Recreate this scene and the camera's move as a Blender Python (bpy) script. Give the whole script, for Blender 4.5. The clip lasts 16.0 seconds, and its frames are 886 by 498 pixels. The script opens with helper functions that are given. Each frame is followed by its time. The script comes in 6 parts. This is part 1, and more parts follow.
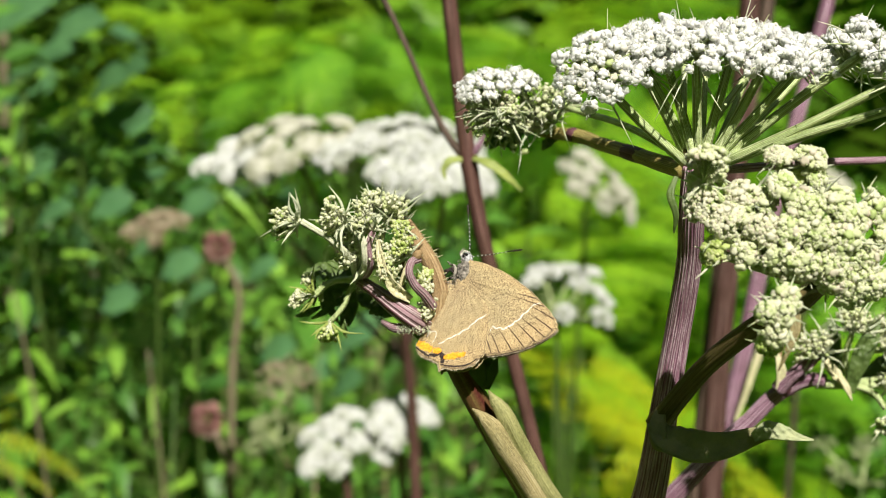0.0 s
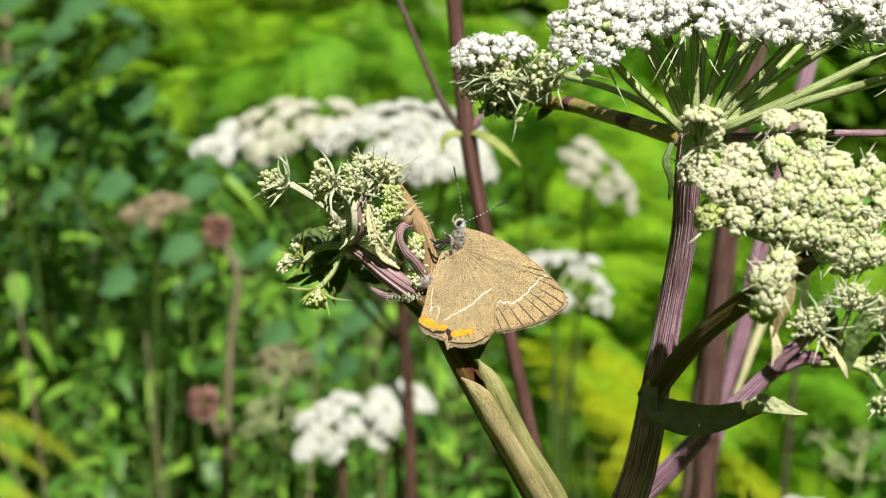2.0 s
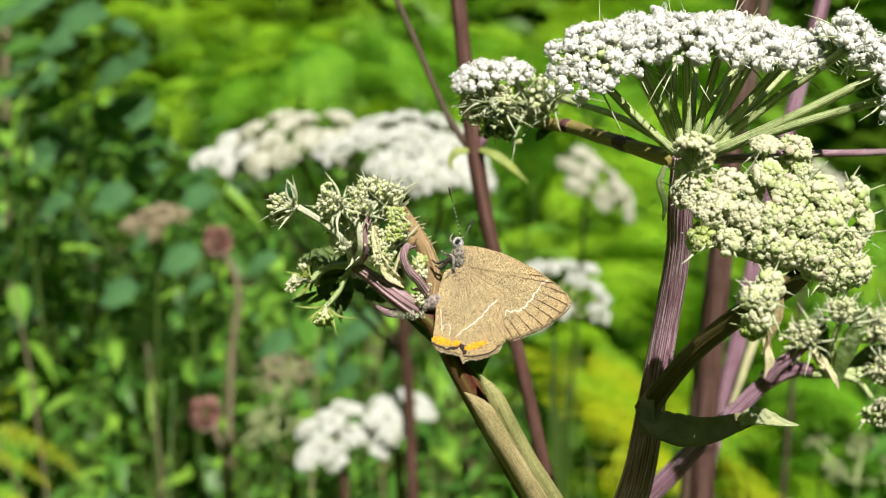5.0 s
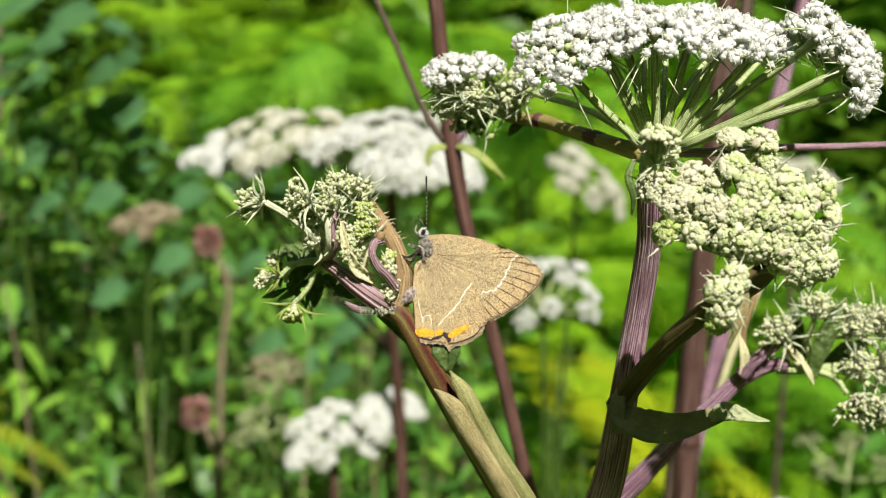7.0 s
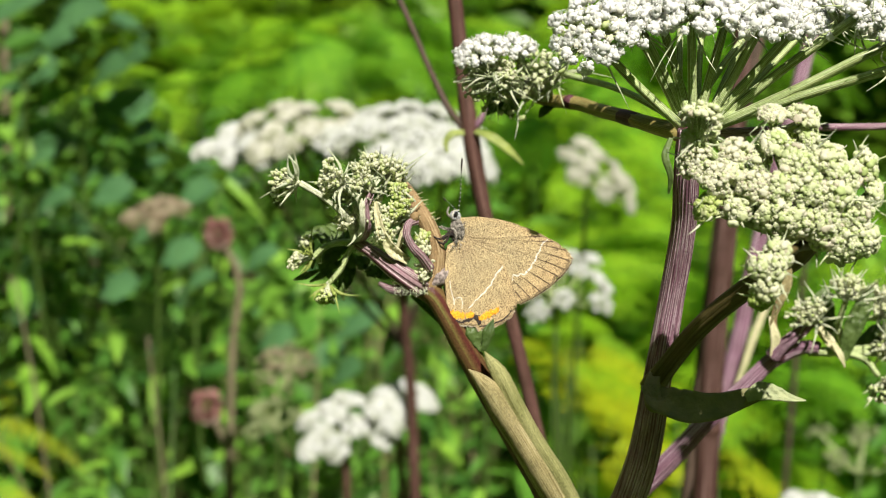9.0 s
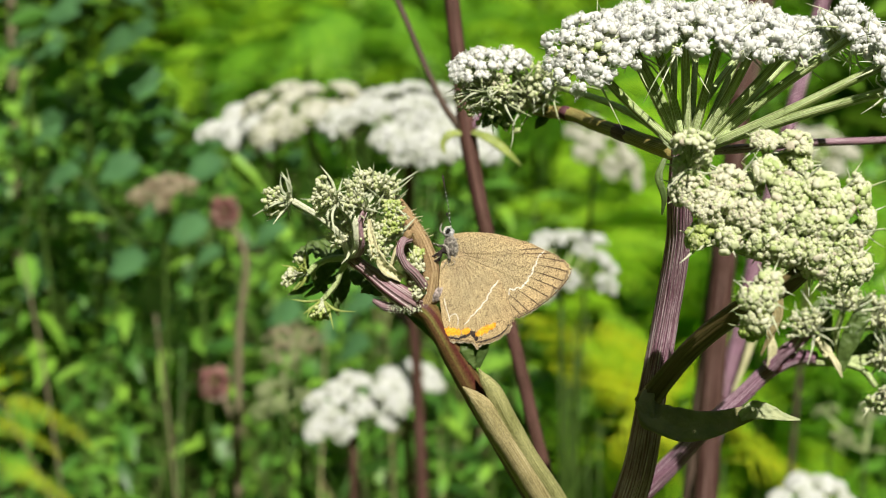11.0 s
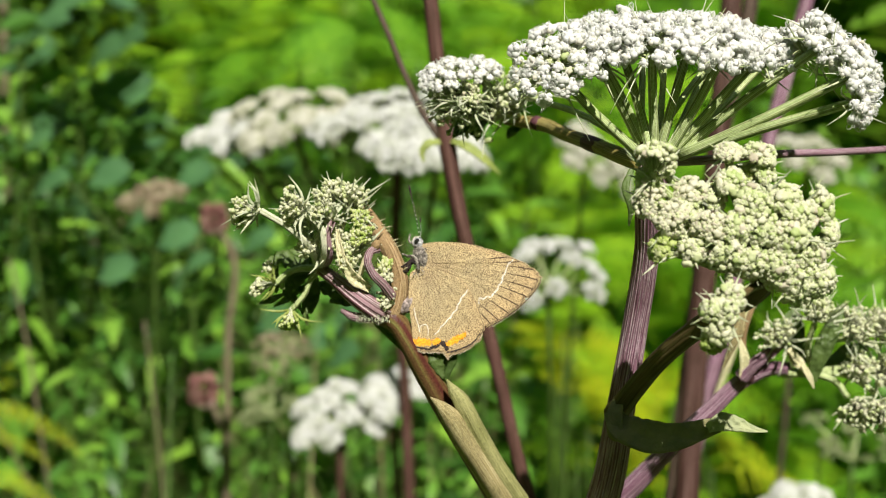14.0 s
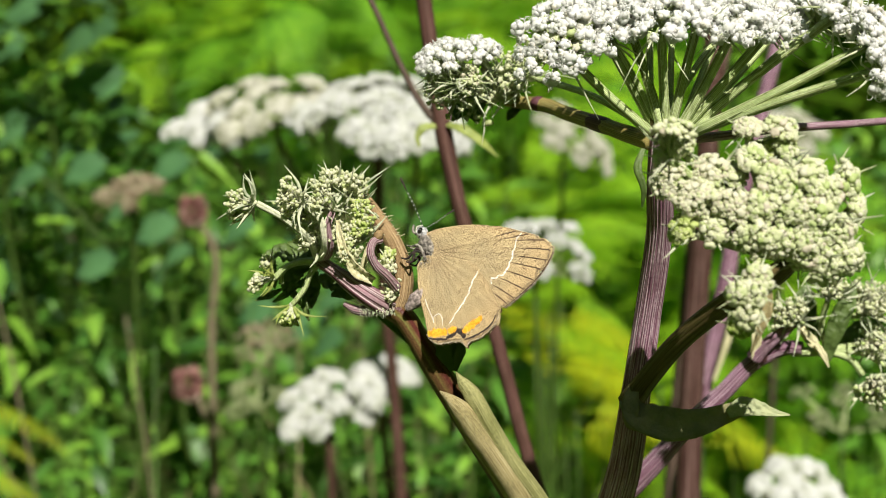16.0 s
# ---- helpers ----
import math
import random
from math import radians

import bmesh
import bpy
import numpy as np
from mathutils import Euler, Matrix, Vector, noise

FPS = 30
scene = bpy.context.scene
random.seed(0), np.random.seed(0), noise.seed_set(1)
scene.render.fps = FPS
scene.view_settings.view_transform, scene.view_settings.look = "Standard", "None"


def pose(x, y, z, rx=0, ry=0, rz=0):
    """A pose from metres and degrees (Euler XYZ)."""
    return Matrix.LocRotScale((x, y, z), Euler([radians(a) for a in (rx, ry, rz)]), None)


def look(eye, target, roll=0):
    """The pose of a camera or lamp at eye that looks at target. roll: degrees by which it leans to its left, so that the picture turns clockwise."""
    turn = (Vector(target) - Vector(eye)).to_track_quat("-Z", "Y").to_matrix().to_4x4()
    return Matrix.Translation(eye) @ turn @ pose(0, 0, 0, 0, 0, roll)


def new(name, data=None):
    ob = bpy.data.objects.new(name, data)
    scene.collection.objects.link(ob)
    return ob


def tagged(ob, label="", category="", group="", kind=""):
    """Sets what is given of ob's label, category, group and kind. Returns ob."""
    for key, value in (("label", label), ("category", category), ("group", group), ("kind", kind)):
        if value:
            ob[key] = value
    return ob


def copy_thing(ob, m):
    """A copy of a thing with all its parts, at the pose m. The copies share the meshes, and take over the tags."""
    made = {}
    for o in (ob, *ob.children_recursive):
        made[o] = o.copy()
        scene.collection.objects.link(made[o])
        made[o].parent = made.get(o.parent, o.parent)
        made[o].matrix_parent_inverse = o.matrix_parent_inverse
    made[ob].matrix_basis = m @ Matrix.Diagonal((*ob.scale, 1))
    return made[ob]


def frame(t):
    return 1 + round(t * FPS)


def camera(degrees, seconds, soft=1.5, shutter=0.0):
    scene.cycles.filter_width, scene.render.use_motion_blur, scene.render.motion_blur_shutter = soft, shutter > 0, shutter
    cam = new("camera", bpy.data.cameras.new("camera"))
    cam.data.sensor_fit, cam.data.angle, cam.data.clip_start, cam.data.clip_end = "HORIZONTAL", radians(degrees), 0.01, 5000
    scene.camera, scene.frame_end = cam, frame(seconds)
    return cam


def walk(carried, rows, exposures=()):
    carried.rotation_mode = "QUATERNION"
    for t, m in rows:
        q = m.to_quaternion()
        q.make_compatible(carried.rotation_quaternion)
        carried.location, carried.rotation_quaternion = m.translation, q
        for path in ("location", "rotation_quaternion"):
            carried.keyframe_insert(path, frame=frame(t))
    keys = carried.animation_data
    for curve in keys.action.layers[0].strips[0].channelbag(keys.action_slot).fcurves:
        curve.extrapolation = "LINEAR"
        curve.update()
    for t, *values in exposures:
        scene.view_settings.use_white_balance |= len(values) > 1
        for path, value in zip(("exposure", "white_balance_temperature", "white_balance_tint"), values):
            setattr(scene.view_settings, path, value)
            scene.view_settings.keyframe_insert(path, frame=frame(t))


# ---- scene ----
cam = camera(38.5, 16.0, soft=0.85)
cam.data.dof.use_dof = True
cam.data.dof.focus_distance = 0.160
cam.data.dof.aperture_fstop = 33.0
PATH = [
    (0, 0.00001, -0.00000, 1.14999, 82.000, -0.000, -0.000),
    (0.5, 0.00133, 0.00061, 1.14869, 81.732, -0.361, 0.036),
    (1, 0.00169, 0.00184, 1.14737, 81.645, -0.358, 0.002),
    (1.5, 0.00113, 0.00194, 1.14784, 81.675, -0.457, 0.032),
    (2, 0.00141, 0.00229, 1.14617, 81.628, -0.933, 0.190),
    (2.5, 0.00136, 0.00244, 1.14641, 81.631, -0.968, 0.089),
    (3, 0.00209, 0.00136, 1.14716, 81.728, -0.868, 0.102),
    (3.5, 0.00164, -0.00046, 1.14758, 81.787, -0.769, 0.145),
    (4, 0.00064, -0.00237, 1.14797, 81.830, -0.682, 0.195),
    (6.5, 0.00291, -0.00391, 1.14959, 81.996, -0.270, -0.174),
    (7, 0.00443, -0.00219, 1.14811, 81.896, -0.398, -0.181),
    (7.5, 0.00569, -0.00215, 1.14842, 81.785, -0.071, -0.325),
    (8, 0.00477, -0.00291, 1.14848, 81.900, -0.211, -0.258),
    (8.5, 0.00232, -0.00321, 1.14753, 81.809, -0.292, -0.135),
    (9, 0.00047, -0.00231, 1.14601, 81.683, -0.278, 0.056),
    (11.5, 0.00313, 0.00030, 1.15327, 80.107, -0.021, 0.492),
    (12, 0.00387, 0.00150, 1.15287, 80.075, 0.108, 0.466),
    (12.5, 0.00578, 0.00149, 1.15395, 80.303, 0.283, 0.315),
    (13, 0.00648, 0.00046, 1.15390, 80.412, 0.118, 0.181),
    (13.5, 0.00505, -0.00121, 1.15404, 80.480, -0.046, 0.250),
    (14, 0.00608, -0.00016, 1.15297, 80.594, -0.294, 0.193),
    (14.5, 0.00746, 0.00227, 1.15138, 80.535, -0.148, 0.182),
    (15, 0.00835, 0.00378, 1.15259, 80.484, 0.088, 0.096),
    (15.5, 0.00326, 0.00486, 1.15043, 80.147, 0.105, 0.181),
    (16, 0.00245, 0.00615, 1.15254, 79.859, 1.368, -1.114),
]
walk(cam, [(t, pose(x, y, z, rx, ry, rz)) for t, x, y, z, rx, ry, rz in PATH], [(0.0, 0.44), (4.0, 0.44), (9.0, 0.43), (11.0, 0.32), (16.0, 0.32)])

# ---- world and sun ----
SUN_FROM = Vector((0.22, -0.86, 1.03)).normalized()
world = bpy.data.worlds.new("world")
scene.world = world
world.use_nodes = True
sky = world.node_tree.nodes.new("ShaderNodeTexSky")
sky.sky_type, sky.sun_disc = "NISHITA", False
sky.sun_elevation = math.asin(SUN_FROM.z)
sky.sun_rotation = math.atan2(SUN_FROM.x, SUN_FROM.y)
background = world.node_tree.nodes["Background"]
background.inputs["Strength"].default_value = 0.05
world.node_tree.links.new(sky.outputs[0], background.inputs["Color"])
sun = new("sun", bpy.data.lights.new("sun", "SUN"))
sun.data.energy, sun.data.angle, sun.data.color = 5.2, radians(0.5), (1.0, 0.95, 0.84)
sun.matrix_world = look(SUN_FROM * 10, (0, 0, 0))
scene.view_settings.exposure = 0.38


# ---- materials ----
def material(name):
    m = bpy.data.materials.new(name)
    m.use_nodes = True
    return m, m.node_tree, m.node_tree.nodes["Principled BSDF"]


def ramp(tree, source, stops):
    r = tree.nodes.new("ShaderNodeValToRGB")
    while len(r.color_ramp.elements) < len(stops):
        r.color_ramp.elements.new(0.5)
    for e, (at, colour) in zip(r.color_ramp.elements, stops):
        e.position, e.color = at, (*colour, 1)
    tree.links.new(source, r.inputs[0])
    return r.outputs[0]


def noise_of(tree, scale, detail=4.0, space="Object", stretch=(1, 1, 1)):
    co, mp, n = tree.nodes.new("ShaderNodeTexCoord"), tree.nodes.new("ShaderNodeMapping"), tree.nodes.new("ShaderNodeTexNoise")
    mp.inputs["Scale"].default_value = stretch
    n.inputs["Scale"].default_value, n.inputs["Detail"].default_value = scale, detail
    tree.links.new(co.outputs[space], mp.inputs[0])
    tree.links.new(mp.outputs[0], n.inputs["Vector"])
    return n.outputs[0]


def mixed(tree, factor, a, b, mode="MIX"):
    m = tree.nodes.new("ShaderNodeMix")
    m.data_type, m.blend_type = "RGBA", mode
    for value, slot in ((factor, m.inputs[0]), (a, m.inputs[6]), (b, m.inputs[7])):
        if isinstance(value, (int, float)):
            slot.default_value = value
        elif isinstance(value, tuple):
            slot.default_value = (*value, 1)
        else:
            tree.links.new(value, slot)
    return m.outputs[2]


def bumped(tree, shader, height, strength, distance):
    b = tree.nodes.new("ShaderNodeBump")
    b.inputs["Strength"].default_value, b.inputs["Distance"].default_value = strength, distance
    tree.links.new(height, b.inputs["Height"])
    tree.links.new(b.outputs[0], shader.inputs["Normal"])


def stalk(name, dark, mid, light, scale=2.0, rough=0.5, ribs=0):
    """A ribbed stalk: streaks along its length, blotches across."""
    m, tree, s = material(name)
    streak = noise_of(tree, 6.0 * scale, 3, "UV", (1.0, 0.035, 1))
    blotch = noise_of(tree, 220.0, 3, "Object")
    if ribs:
        co, split = tree.nodes.new("ShaderNodeTexCoord"), tree.nodes.new("ShaderNodeSeparateXYZ")
        tree.links.new(co.outputs["UV"], split.inputs[0])
        turn, wave, blend = (tree.nodes.new("ShaderNodeMath") for _ in range(3))
        turn.operation, wave.operation, blend.operation = "MULTIPLY", "COSINE", "MULTIPLY_ADD"
        turn.inputs[1].default_value = 2 * math.pi / 3 * ribs
        tree.links.new(split.outputs[0], turn.inputs[0])
        tree.links.new(turn.outputs[0], wave.inputs[0])
        tree.links.new(wave.outputs[0], blend.inputs[0])
        blend.inputs[1].default_value = 0.07
        tree.links.new(streak, blend.inputs[2])
        streak = blend.outputs[0]
    colour = ramp(tree, streak, [(0.34, dark), (0.5, mid), (0.66, light)])
    patch = ramp(tree, blotch, [(0.42, (1, 1, 1)), (0.7, (0.62, 0.66, 0.55))])
    grain = noise_of(tree, 3200.0, 3, "Object")
    fleck = ramp(tree, grain, [(0.3, (0.66, 0.66, 0.64)), (0.5, (1, 1, 1)), (0.72, (1.22, 1.22, 1.18))])
    colour = mixed(tree, 0.6, colour, patch, "MULTIPLY")
    tree.links.new(mixed(tree, 0.8, colour, fleck, "MULTIPLY"), s.inputs["Base Color"])
    s.inputs["Roughness"].default_value = rough
    s.inputs["Specular IOR Level"].default_value = 0.15
    bumped(tree, s, mixed(tree, 0.5, streak, grain), 0.6, 0.0003)
    return m


def leafy(name, stops, rough=0.45, through_light=0.35, glow=(0.25, 0.42, 0.03), scale=25.0):
    """A leaf: tone by piece and by patch, and light that comes through."""
    m, tree, s = material(name)
    geo = tree.nodes.new("ShaderNodeNewGeometry")
    tone = ramp(tree, geo.outputs["Random Per Island"], stops)
    patch = ramp(tree, noise_of(tree, scale), [(0.35, (0.7, 0.74, 0.7)), (0.65, (1.1, 1.08, 1.0))])
    colour = mixed(tree, 0.8, tone, patch, "MULTIPLY")
    tree.links.new(colour, s.inputs["Base Color"])
    s.inputs["Roughness"].default_value = rough
    thin, blend = tree.nodes.new("ShaderNodeBsdfTranslucent"), tree.nodes.new("ShaderNodeMixShader")
    tree.links.new(mixed(tree, 0.5, colour, glow), thin.inputs["Color"])
    blend.inputs[0].default_value = through_light
    tree.links.new(s.outputs[0], blend.inputs[1])
    tree.links.new(thin.outputs[0], blend.inputs[2])
    tree.links.new(blend.outputs[0], tree.nodes["Material Output"].inputs[0])
    bumped(tree, s, noise_of(tree, scale * 4), 0.3, 0.002)
    return m


def flowery(name, stops, soft_light=0.25, grain=900.0):
    """Petals and buds: tone by piece, with soft light inside."""
    m, tree, s = material(name)
    geo = tree.nodes.new("ShaderNodeNewGeometry")
    tone = ramp(tree, geo.outputs["Random Per Island"], stops)
    patch = ramp(tree, noise_of(tree, grain), [(0.3, (0.8, 0.84, 0.74)), (0.62, (1, 1, 1))])
    colour = mixed(tree, 0.7, tone, patch, "MULTIPLY")
    tree.links.new(colour, s.inputs["Base Color"])
    s.inputs["Roughness"].default_value = 0.6
    thin, blend = tree.nodes.new("ShaderNodeBsdfTranslucent"), tree.nodes.new("ShaderNodeMixShader")
    tree.links.new(colour, thin.inputs["Color"])
    blend.inputs[0].default_value = soft_light
    tree.links.new(s.outputs[0], blend.inputs[1])
    tree.links.new(thin.outputs[0], blend.inputs[2])
    tree.links.new(blend.outputs[0], tree.nodes["Material Output"].inputs[0])
    return m


PURPLE = stalk("purple_stalk", (0.11, 0.04, 0.07), (0.29, 0.15, 0.21), (0.68, 0.54, 0.60), 6.0, 0.5, 36)
MAUVE = stalk("mauve_stalk", (0.11, 0.045, 0.075), (0.25, 0.125, 0.19), (0.50, 0.36, 0.44), 2.0, 0.5, 16)
STRIPED = stalk("striped_ray_skin", (0.15, 0.065, 0.085), (0.25, 0.135, 0.165), (0.56, 0.45, 0.47), 2.0, 0.5, 14)
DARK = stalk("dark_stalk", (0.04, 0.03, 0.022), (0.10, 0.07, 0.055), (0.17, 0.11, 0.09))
RUSSET = stalk("russet_stalk", (0.05, 0.024, 0.02), (0.105, 0.05, 0.042), (0.18, 0.10, 0.085))
OLIVE = stalk("olive_stalk", (0.08, 0.055, 0.025), (0.125, 0.092, 0.038), (0.19, 0.15, 0.065), 4.0)
RED_OLIVE = stalk("red_olive_stalk", (0.09, 0.025, 0.02), (0.16, 0.10, 0.04), (0.24, 0.27, 0.08), 0.5, 0.3)
BROWN = stalk("brown_stalk", (0.045, 0.02, 0.017), (0.085, 0.043, 0.036), (0.17, 0.105, 0.095))
GREEN_SHEATH = stalk("green_sheath_skin", (0.18, 0.17, 0.06), (0.32, 0.31, 0.13), (0.45, 0.43, 0.21), 5.0, 0.6)
YELLOW_OLIVE = stalk("yellow_olive_stalk", (0.15, 0.10, 0.035), (0.31, 0.25, 0.08), (0.46, 0.40, 0.17), 4.0)
GREEN = stalk("green_stalk", (0.14, 0.13, 0.05), (0.42, 0.52, 0.21), (0.76, 0.82, 0.56), 2.0, 0.35)
PALE = stalk("pale_ray", (0.42, 0.43, 0.29), (0.62, 0.63, 0.46), (0.77, 0.77, 0.64))
DULL_GREEN = stalk("dull_green_stalk", (0.03, 0.06, 0.012), (0.06, 0.11, 0.02), (0.11, 0.17, 0.04))
STRAW = stalk("straw_stalk", (0.19, 0.115, 0.055), (0.33, 0.22, 0.115), (0.47, 0.34, 0.20), 4.0, 0.75)
NODE = stalk("stem_joint_skin", (0.08, 0.03, 0.04), (0.11, 0.045, 0.055), (0.2, 0.1, 0.11))
SHEATH = stalk("sheath_skin", (0.17, 0.125, 0.055), (0.34, 0.28, 0.135), (0.50, 0.43, 0.25), 7.0, 0.7)
CREAM = stalk("cream_sheath", (0.50, 0.45, 0.26), (0.63, 0.58, 0.36), (0.74, 0.70, 0.50))
GREY_STEM = stalk("withered_stalk", (0.13, 0.11, 0.065), (0.19, 0.155, 0.10), (0.26, 0.21, 0.15))
WHITE = flowery("white_petals", [(0.0, (0.80, 0.79, 0.78)), (0.6, (0.87, 0.86, 0.88)), (0.9, (0.86, 0.85, 0.83)), (1.0, (0.80, 0.74, 0.64))])
BUDS = flowery("cream_buds", [(0.0, (0.52, 0.63, 0.24)), (0.2, (0.70, 0.76, 0.42)), (0.6, (0.80, 0.81, 0.58)), (0.9, (0.80, 0.77, 0.62)), (1.0, (0.68, 0.60, 0.48))], 0.3)
LIME_BUDS = flowery("lime_buds", [(0.0, (0.46, 0.58, 0.14)), (0.5, (0.62, 0.70, 0.26)), (1.0, (0.80, 0.80, 0.50))], 0.35)
YOUNG = flowery("young_buds", [(0.0, (0.50, 0.60, 0.22)), (0.2, (0.72, 0.75, 0.46)), (1.0, (0.87, 0.85, 0.68))], 0.35)
FAR_WHITE = flowery("far_petals", [(0.0, (0.48, 0.50, 0.40)), (0.3, (0.66, 0.67, 0.63)), (1.0, (0.76, 0.76, 0.77))], grain=200.0)
FAR_CREAM = flowery("far_cream_petals", [(0.0, (0.34, 0.36, 0.20)), (0.4, (0.58, 0.57, 0.47)), (1.0, (0.72, 0.70, 0.63))], grain=200.0)
FAR_DEAD = flowery("withered_petals", [(0.0, (0.16, 0.11, 0.06)), (0.5, (0.32, 0.24, 0.16)), (1.0, (0.46, 0.38, 0.27))], grain=200.0)
PINK = flowery("dull_pink_petals", [(0.0, (0.24, 0.10, 0.09)), (0.6, (0.38, 0.18, 0.165)), (0.85, (0.46, 0.27, 0.23)), (1.0, (0.72, 0.6, 0.5))], grain=150.0)
FAR_GREEN = flowery("greenish_buds", [(0.0, (0.14, 0.19, 0.06)), (1.0, (0.32, 0.36, 0.18))], grain=200.0)
BRACT = leafy("bract_skin", [(0.0, (0.62, 0.68, 0.40)), (1.0, (0.88, 0.87, 0.76))], 0.5, 0.35, scale=300.0)
# Dark leaf green, with the shade these leaves hang in toned in.
SHADE_LEAF = leafy("crumpled_shade_leaf", [(0.0, (0.07, 0.13, 0.03)), (1.0, (0.19, 0.27, 0.08))], scale=300.0)
LEAF_SHEATH = leafy("leaf_sheath_skin", [(0.0, (0.21, 0.20, 0.095)), (1.0, (0.27, 0.25, 0.13))], 0.7, 0.15, scale=500.0)
# Tip paler than the sheath: an underside, with its sunlight put into the tone.
LIT_LEAF_TIP = leafy("lit_leaf_underside", [(0.0, (0.38, 0.42, 0.24)), (1.0, (0.42, 0.45, 0.26))], 0.6, 0.12, scale=700.0)
TENDRIL = leafy("yellow_leaflet", [(0.0, (0.38, 0.46, 0.10)), (1.0, (0.42, 0.48, 0.14))], scale=300.0)
FERN = leafy("fern_frond", [(0.0, (0.09, 0.27, 0.018)), (0.5, (0.17, 0.42, 0.022)), (1.0, (0.28, 0.54, 0.025))], 0.5, 0.45, (0.22, 0.50, 0.02), 3.0)
GOLD_FERN = leafy("yellowing_fern", [(0.0, (0.30, 0.46, 0.012)), (0.6, (0.46, 0.55, 0.012)), (1.0, (0.66, 0.58, 0.012))], 0.5, 0.4, (0.7, 0.65, 0.02))
LIME_FERN = leafy("lime_fern", [(0.0, (0.17, 0.40, 0.016)), (0.5, (0.28, 0.54, 0.02)), (1.0, (0.40, 0.60, 0.02))], 0.5, 0.45, (0.40, 0.62, 0.02), 3.0)
NETTLE = leafy("nettle_leaf", [(0.0, (0.035, 0.11, 0.018)), (0.5, (0.11, 0.28, 0.034)), (1.0, (0.25, 0.46, 0.052))], 0.45, 0.22)
BRAMBLE = leafy("bramble_leaf", [(0.0, (0.045, 0.13, 0.05)), (0.6, (0.085, 0.20, 0.085)), (1.0, (0.14, 0.26, 0.13))], 0.32, 0.15)
GRASS = leafy("grass_blade", [(0.0, (0.06, 0.14, 0.02)), (0.5, (0.14, 0.25, 0.05)), (0.75, (0.26, 0.25, 0.10)), (1.0, (0.44, 0.36, 0.22))], 0.45, 0.2)
HEDGE = leafy("hedge_leaf", [(0.0, (0.07, 0.17, 0.015)), (1.0, (0.22, 0.42, 0.03))])


def soil():
    m, tree, s = material("leaf_litter")
    broad, fine = noise_of(tree, 3.0, 6), noise_of(tree, 60.0, 6)
    tree.links.new(mixed(tree, fine, ramp(tree, broad, [(0.3, (0.03, 0.022, 0.012)), (0.7, (0.07, 0.06, 0.02))]), (0.09, 0.065, 0.035)), s.inputs["Base Color"])
    s.inputs["Roughness"].default_value = 0.95
    bumped(tree, s, fine, 0.8, 0.02)
    return m


def wing_skin():
    """Brown scales: speckled, paler towards the rim, with a dark line and a pale fringe at the rim."""
    m, tree, s = material("wing_scales")
    speck, patch = noise_of(tree, 9000.0, 3), noise_of(tree, 330.0, 4)
    base = ramp(tree, speck, [(0.38, (0.09, 0.06, 0.032)), (0.46, (0.36, 0.27, 0.15)), (0.60, (0.64, 0.52, 0.31))])
    base = mixed(tree, 0.7, base, ramp(tree, patch, [(0.35, (0.78, 0.76, 0.74)), (0.65, (1.08, 1.02, 0.95))]), "MULTIPLY")
    co, split = tree.nodes.new("ShaderNodeTexCoord"), tree.nodes.new("ShaderNodeSeparateXYZ")
    tree.links.new(co.outputs["UV"], split.inputs[0])
    rim = ramp(tree, split.outputs[1], [(0.0, (0.75, 0.72, 0.70)), (0.35, (0.93, 0.94, 0.92)), (0.7, (1.01, 1.0, 0.95)), (0.965, (1.05, 0.98, 0.90)), (0.978, (0.5, 0.46, 0.44)), (0.99, (0.7, 0.66, 0.62)), (1.0, (1.3, 1.3, 1.2))])
    tree.links.new(mixed(tree, 1.0, base, rim, "MULTIPLY"), s.inputs["Base Color"])
    s.inputs["Roughness"].default_value = 0.75
    s.inputs["Sheen Weight"].default_value = 0.15
    bumped(tree, s, speck, 0.4, 0.00006)
    return m


def furry(name, dark, light, scale=2500.0):
    m, tree, s = material(name)
    n = noise_of(tree, scale, 3)
    tree.links.new(ramp(tree, n, [(0.38, dark), (0.62, light)]), s.inputs["Base Color"])
    s.inputs["Roughness"].default_value = 0.85
    bumped(tree, s, n, 0.8, 0.0002)
    return m


def banded(name):
    m, tree, s = material(name)
    co, wave = tree.nodes.new("ShaderNodeTexCoord"), tree.nodes.new("ShaderNodeTexWave")
    wave.bands_direction = "Y"
    wave.inputs["Scale"].default_value, wave.inputs["Distortion"].default_value = 5.2, 0.0
    tree.links.new(co.outputs["UV"], wave.inputs["Vector"])
    tree.links.new(ramp(tree, wave.outputs["Fac"], [(0.3, (0.01, 0.01, 0.01)), (0.78, (0.02, 0.02, 0.02)), (0.88, (0.7, 0.7, 0.66))]), s.inputs["Base Color"])
    return m


SOIL, WING = soil(), wing_skin()
BODY_FUR = furry("brown_grey_fur", (0.12, 0.095, 0.085), (0.42, 0.34, 0.32))
HEAD_FUR = furry("pale_grey_fur", (0.16, 0.16, 0.17), (0.66, 0.66, 0.68))
FUR = furry("grey_fur", (0.08, 0.07, 0.06), (0.38, 0.34, 0.30))
VEIN = furry("wing_vein", (0.20, 0.13, 0.07), (0.32, 0.22, 0.12))
STREAK = furry("white_scales", (0.58, 0.51, 0.43), (0.86, 0.82, 0.75), 5200.0)
FRINGE = furry("fringe_scales", (0.28, 0.21, 0.14), (0.62, 0.54, 0.43))
DARK_VEIN = furry("dark_wing_vein", (0.06, 0.035, 0.02), (0.13, 0.08, 0.045))
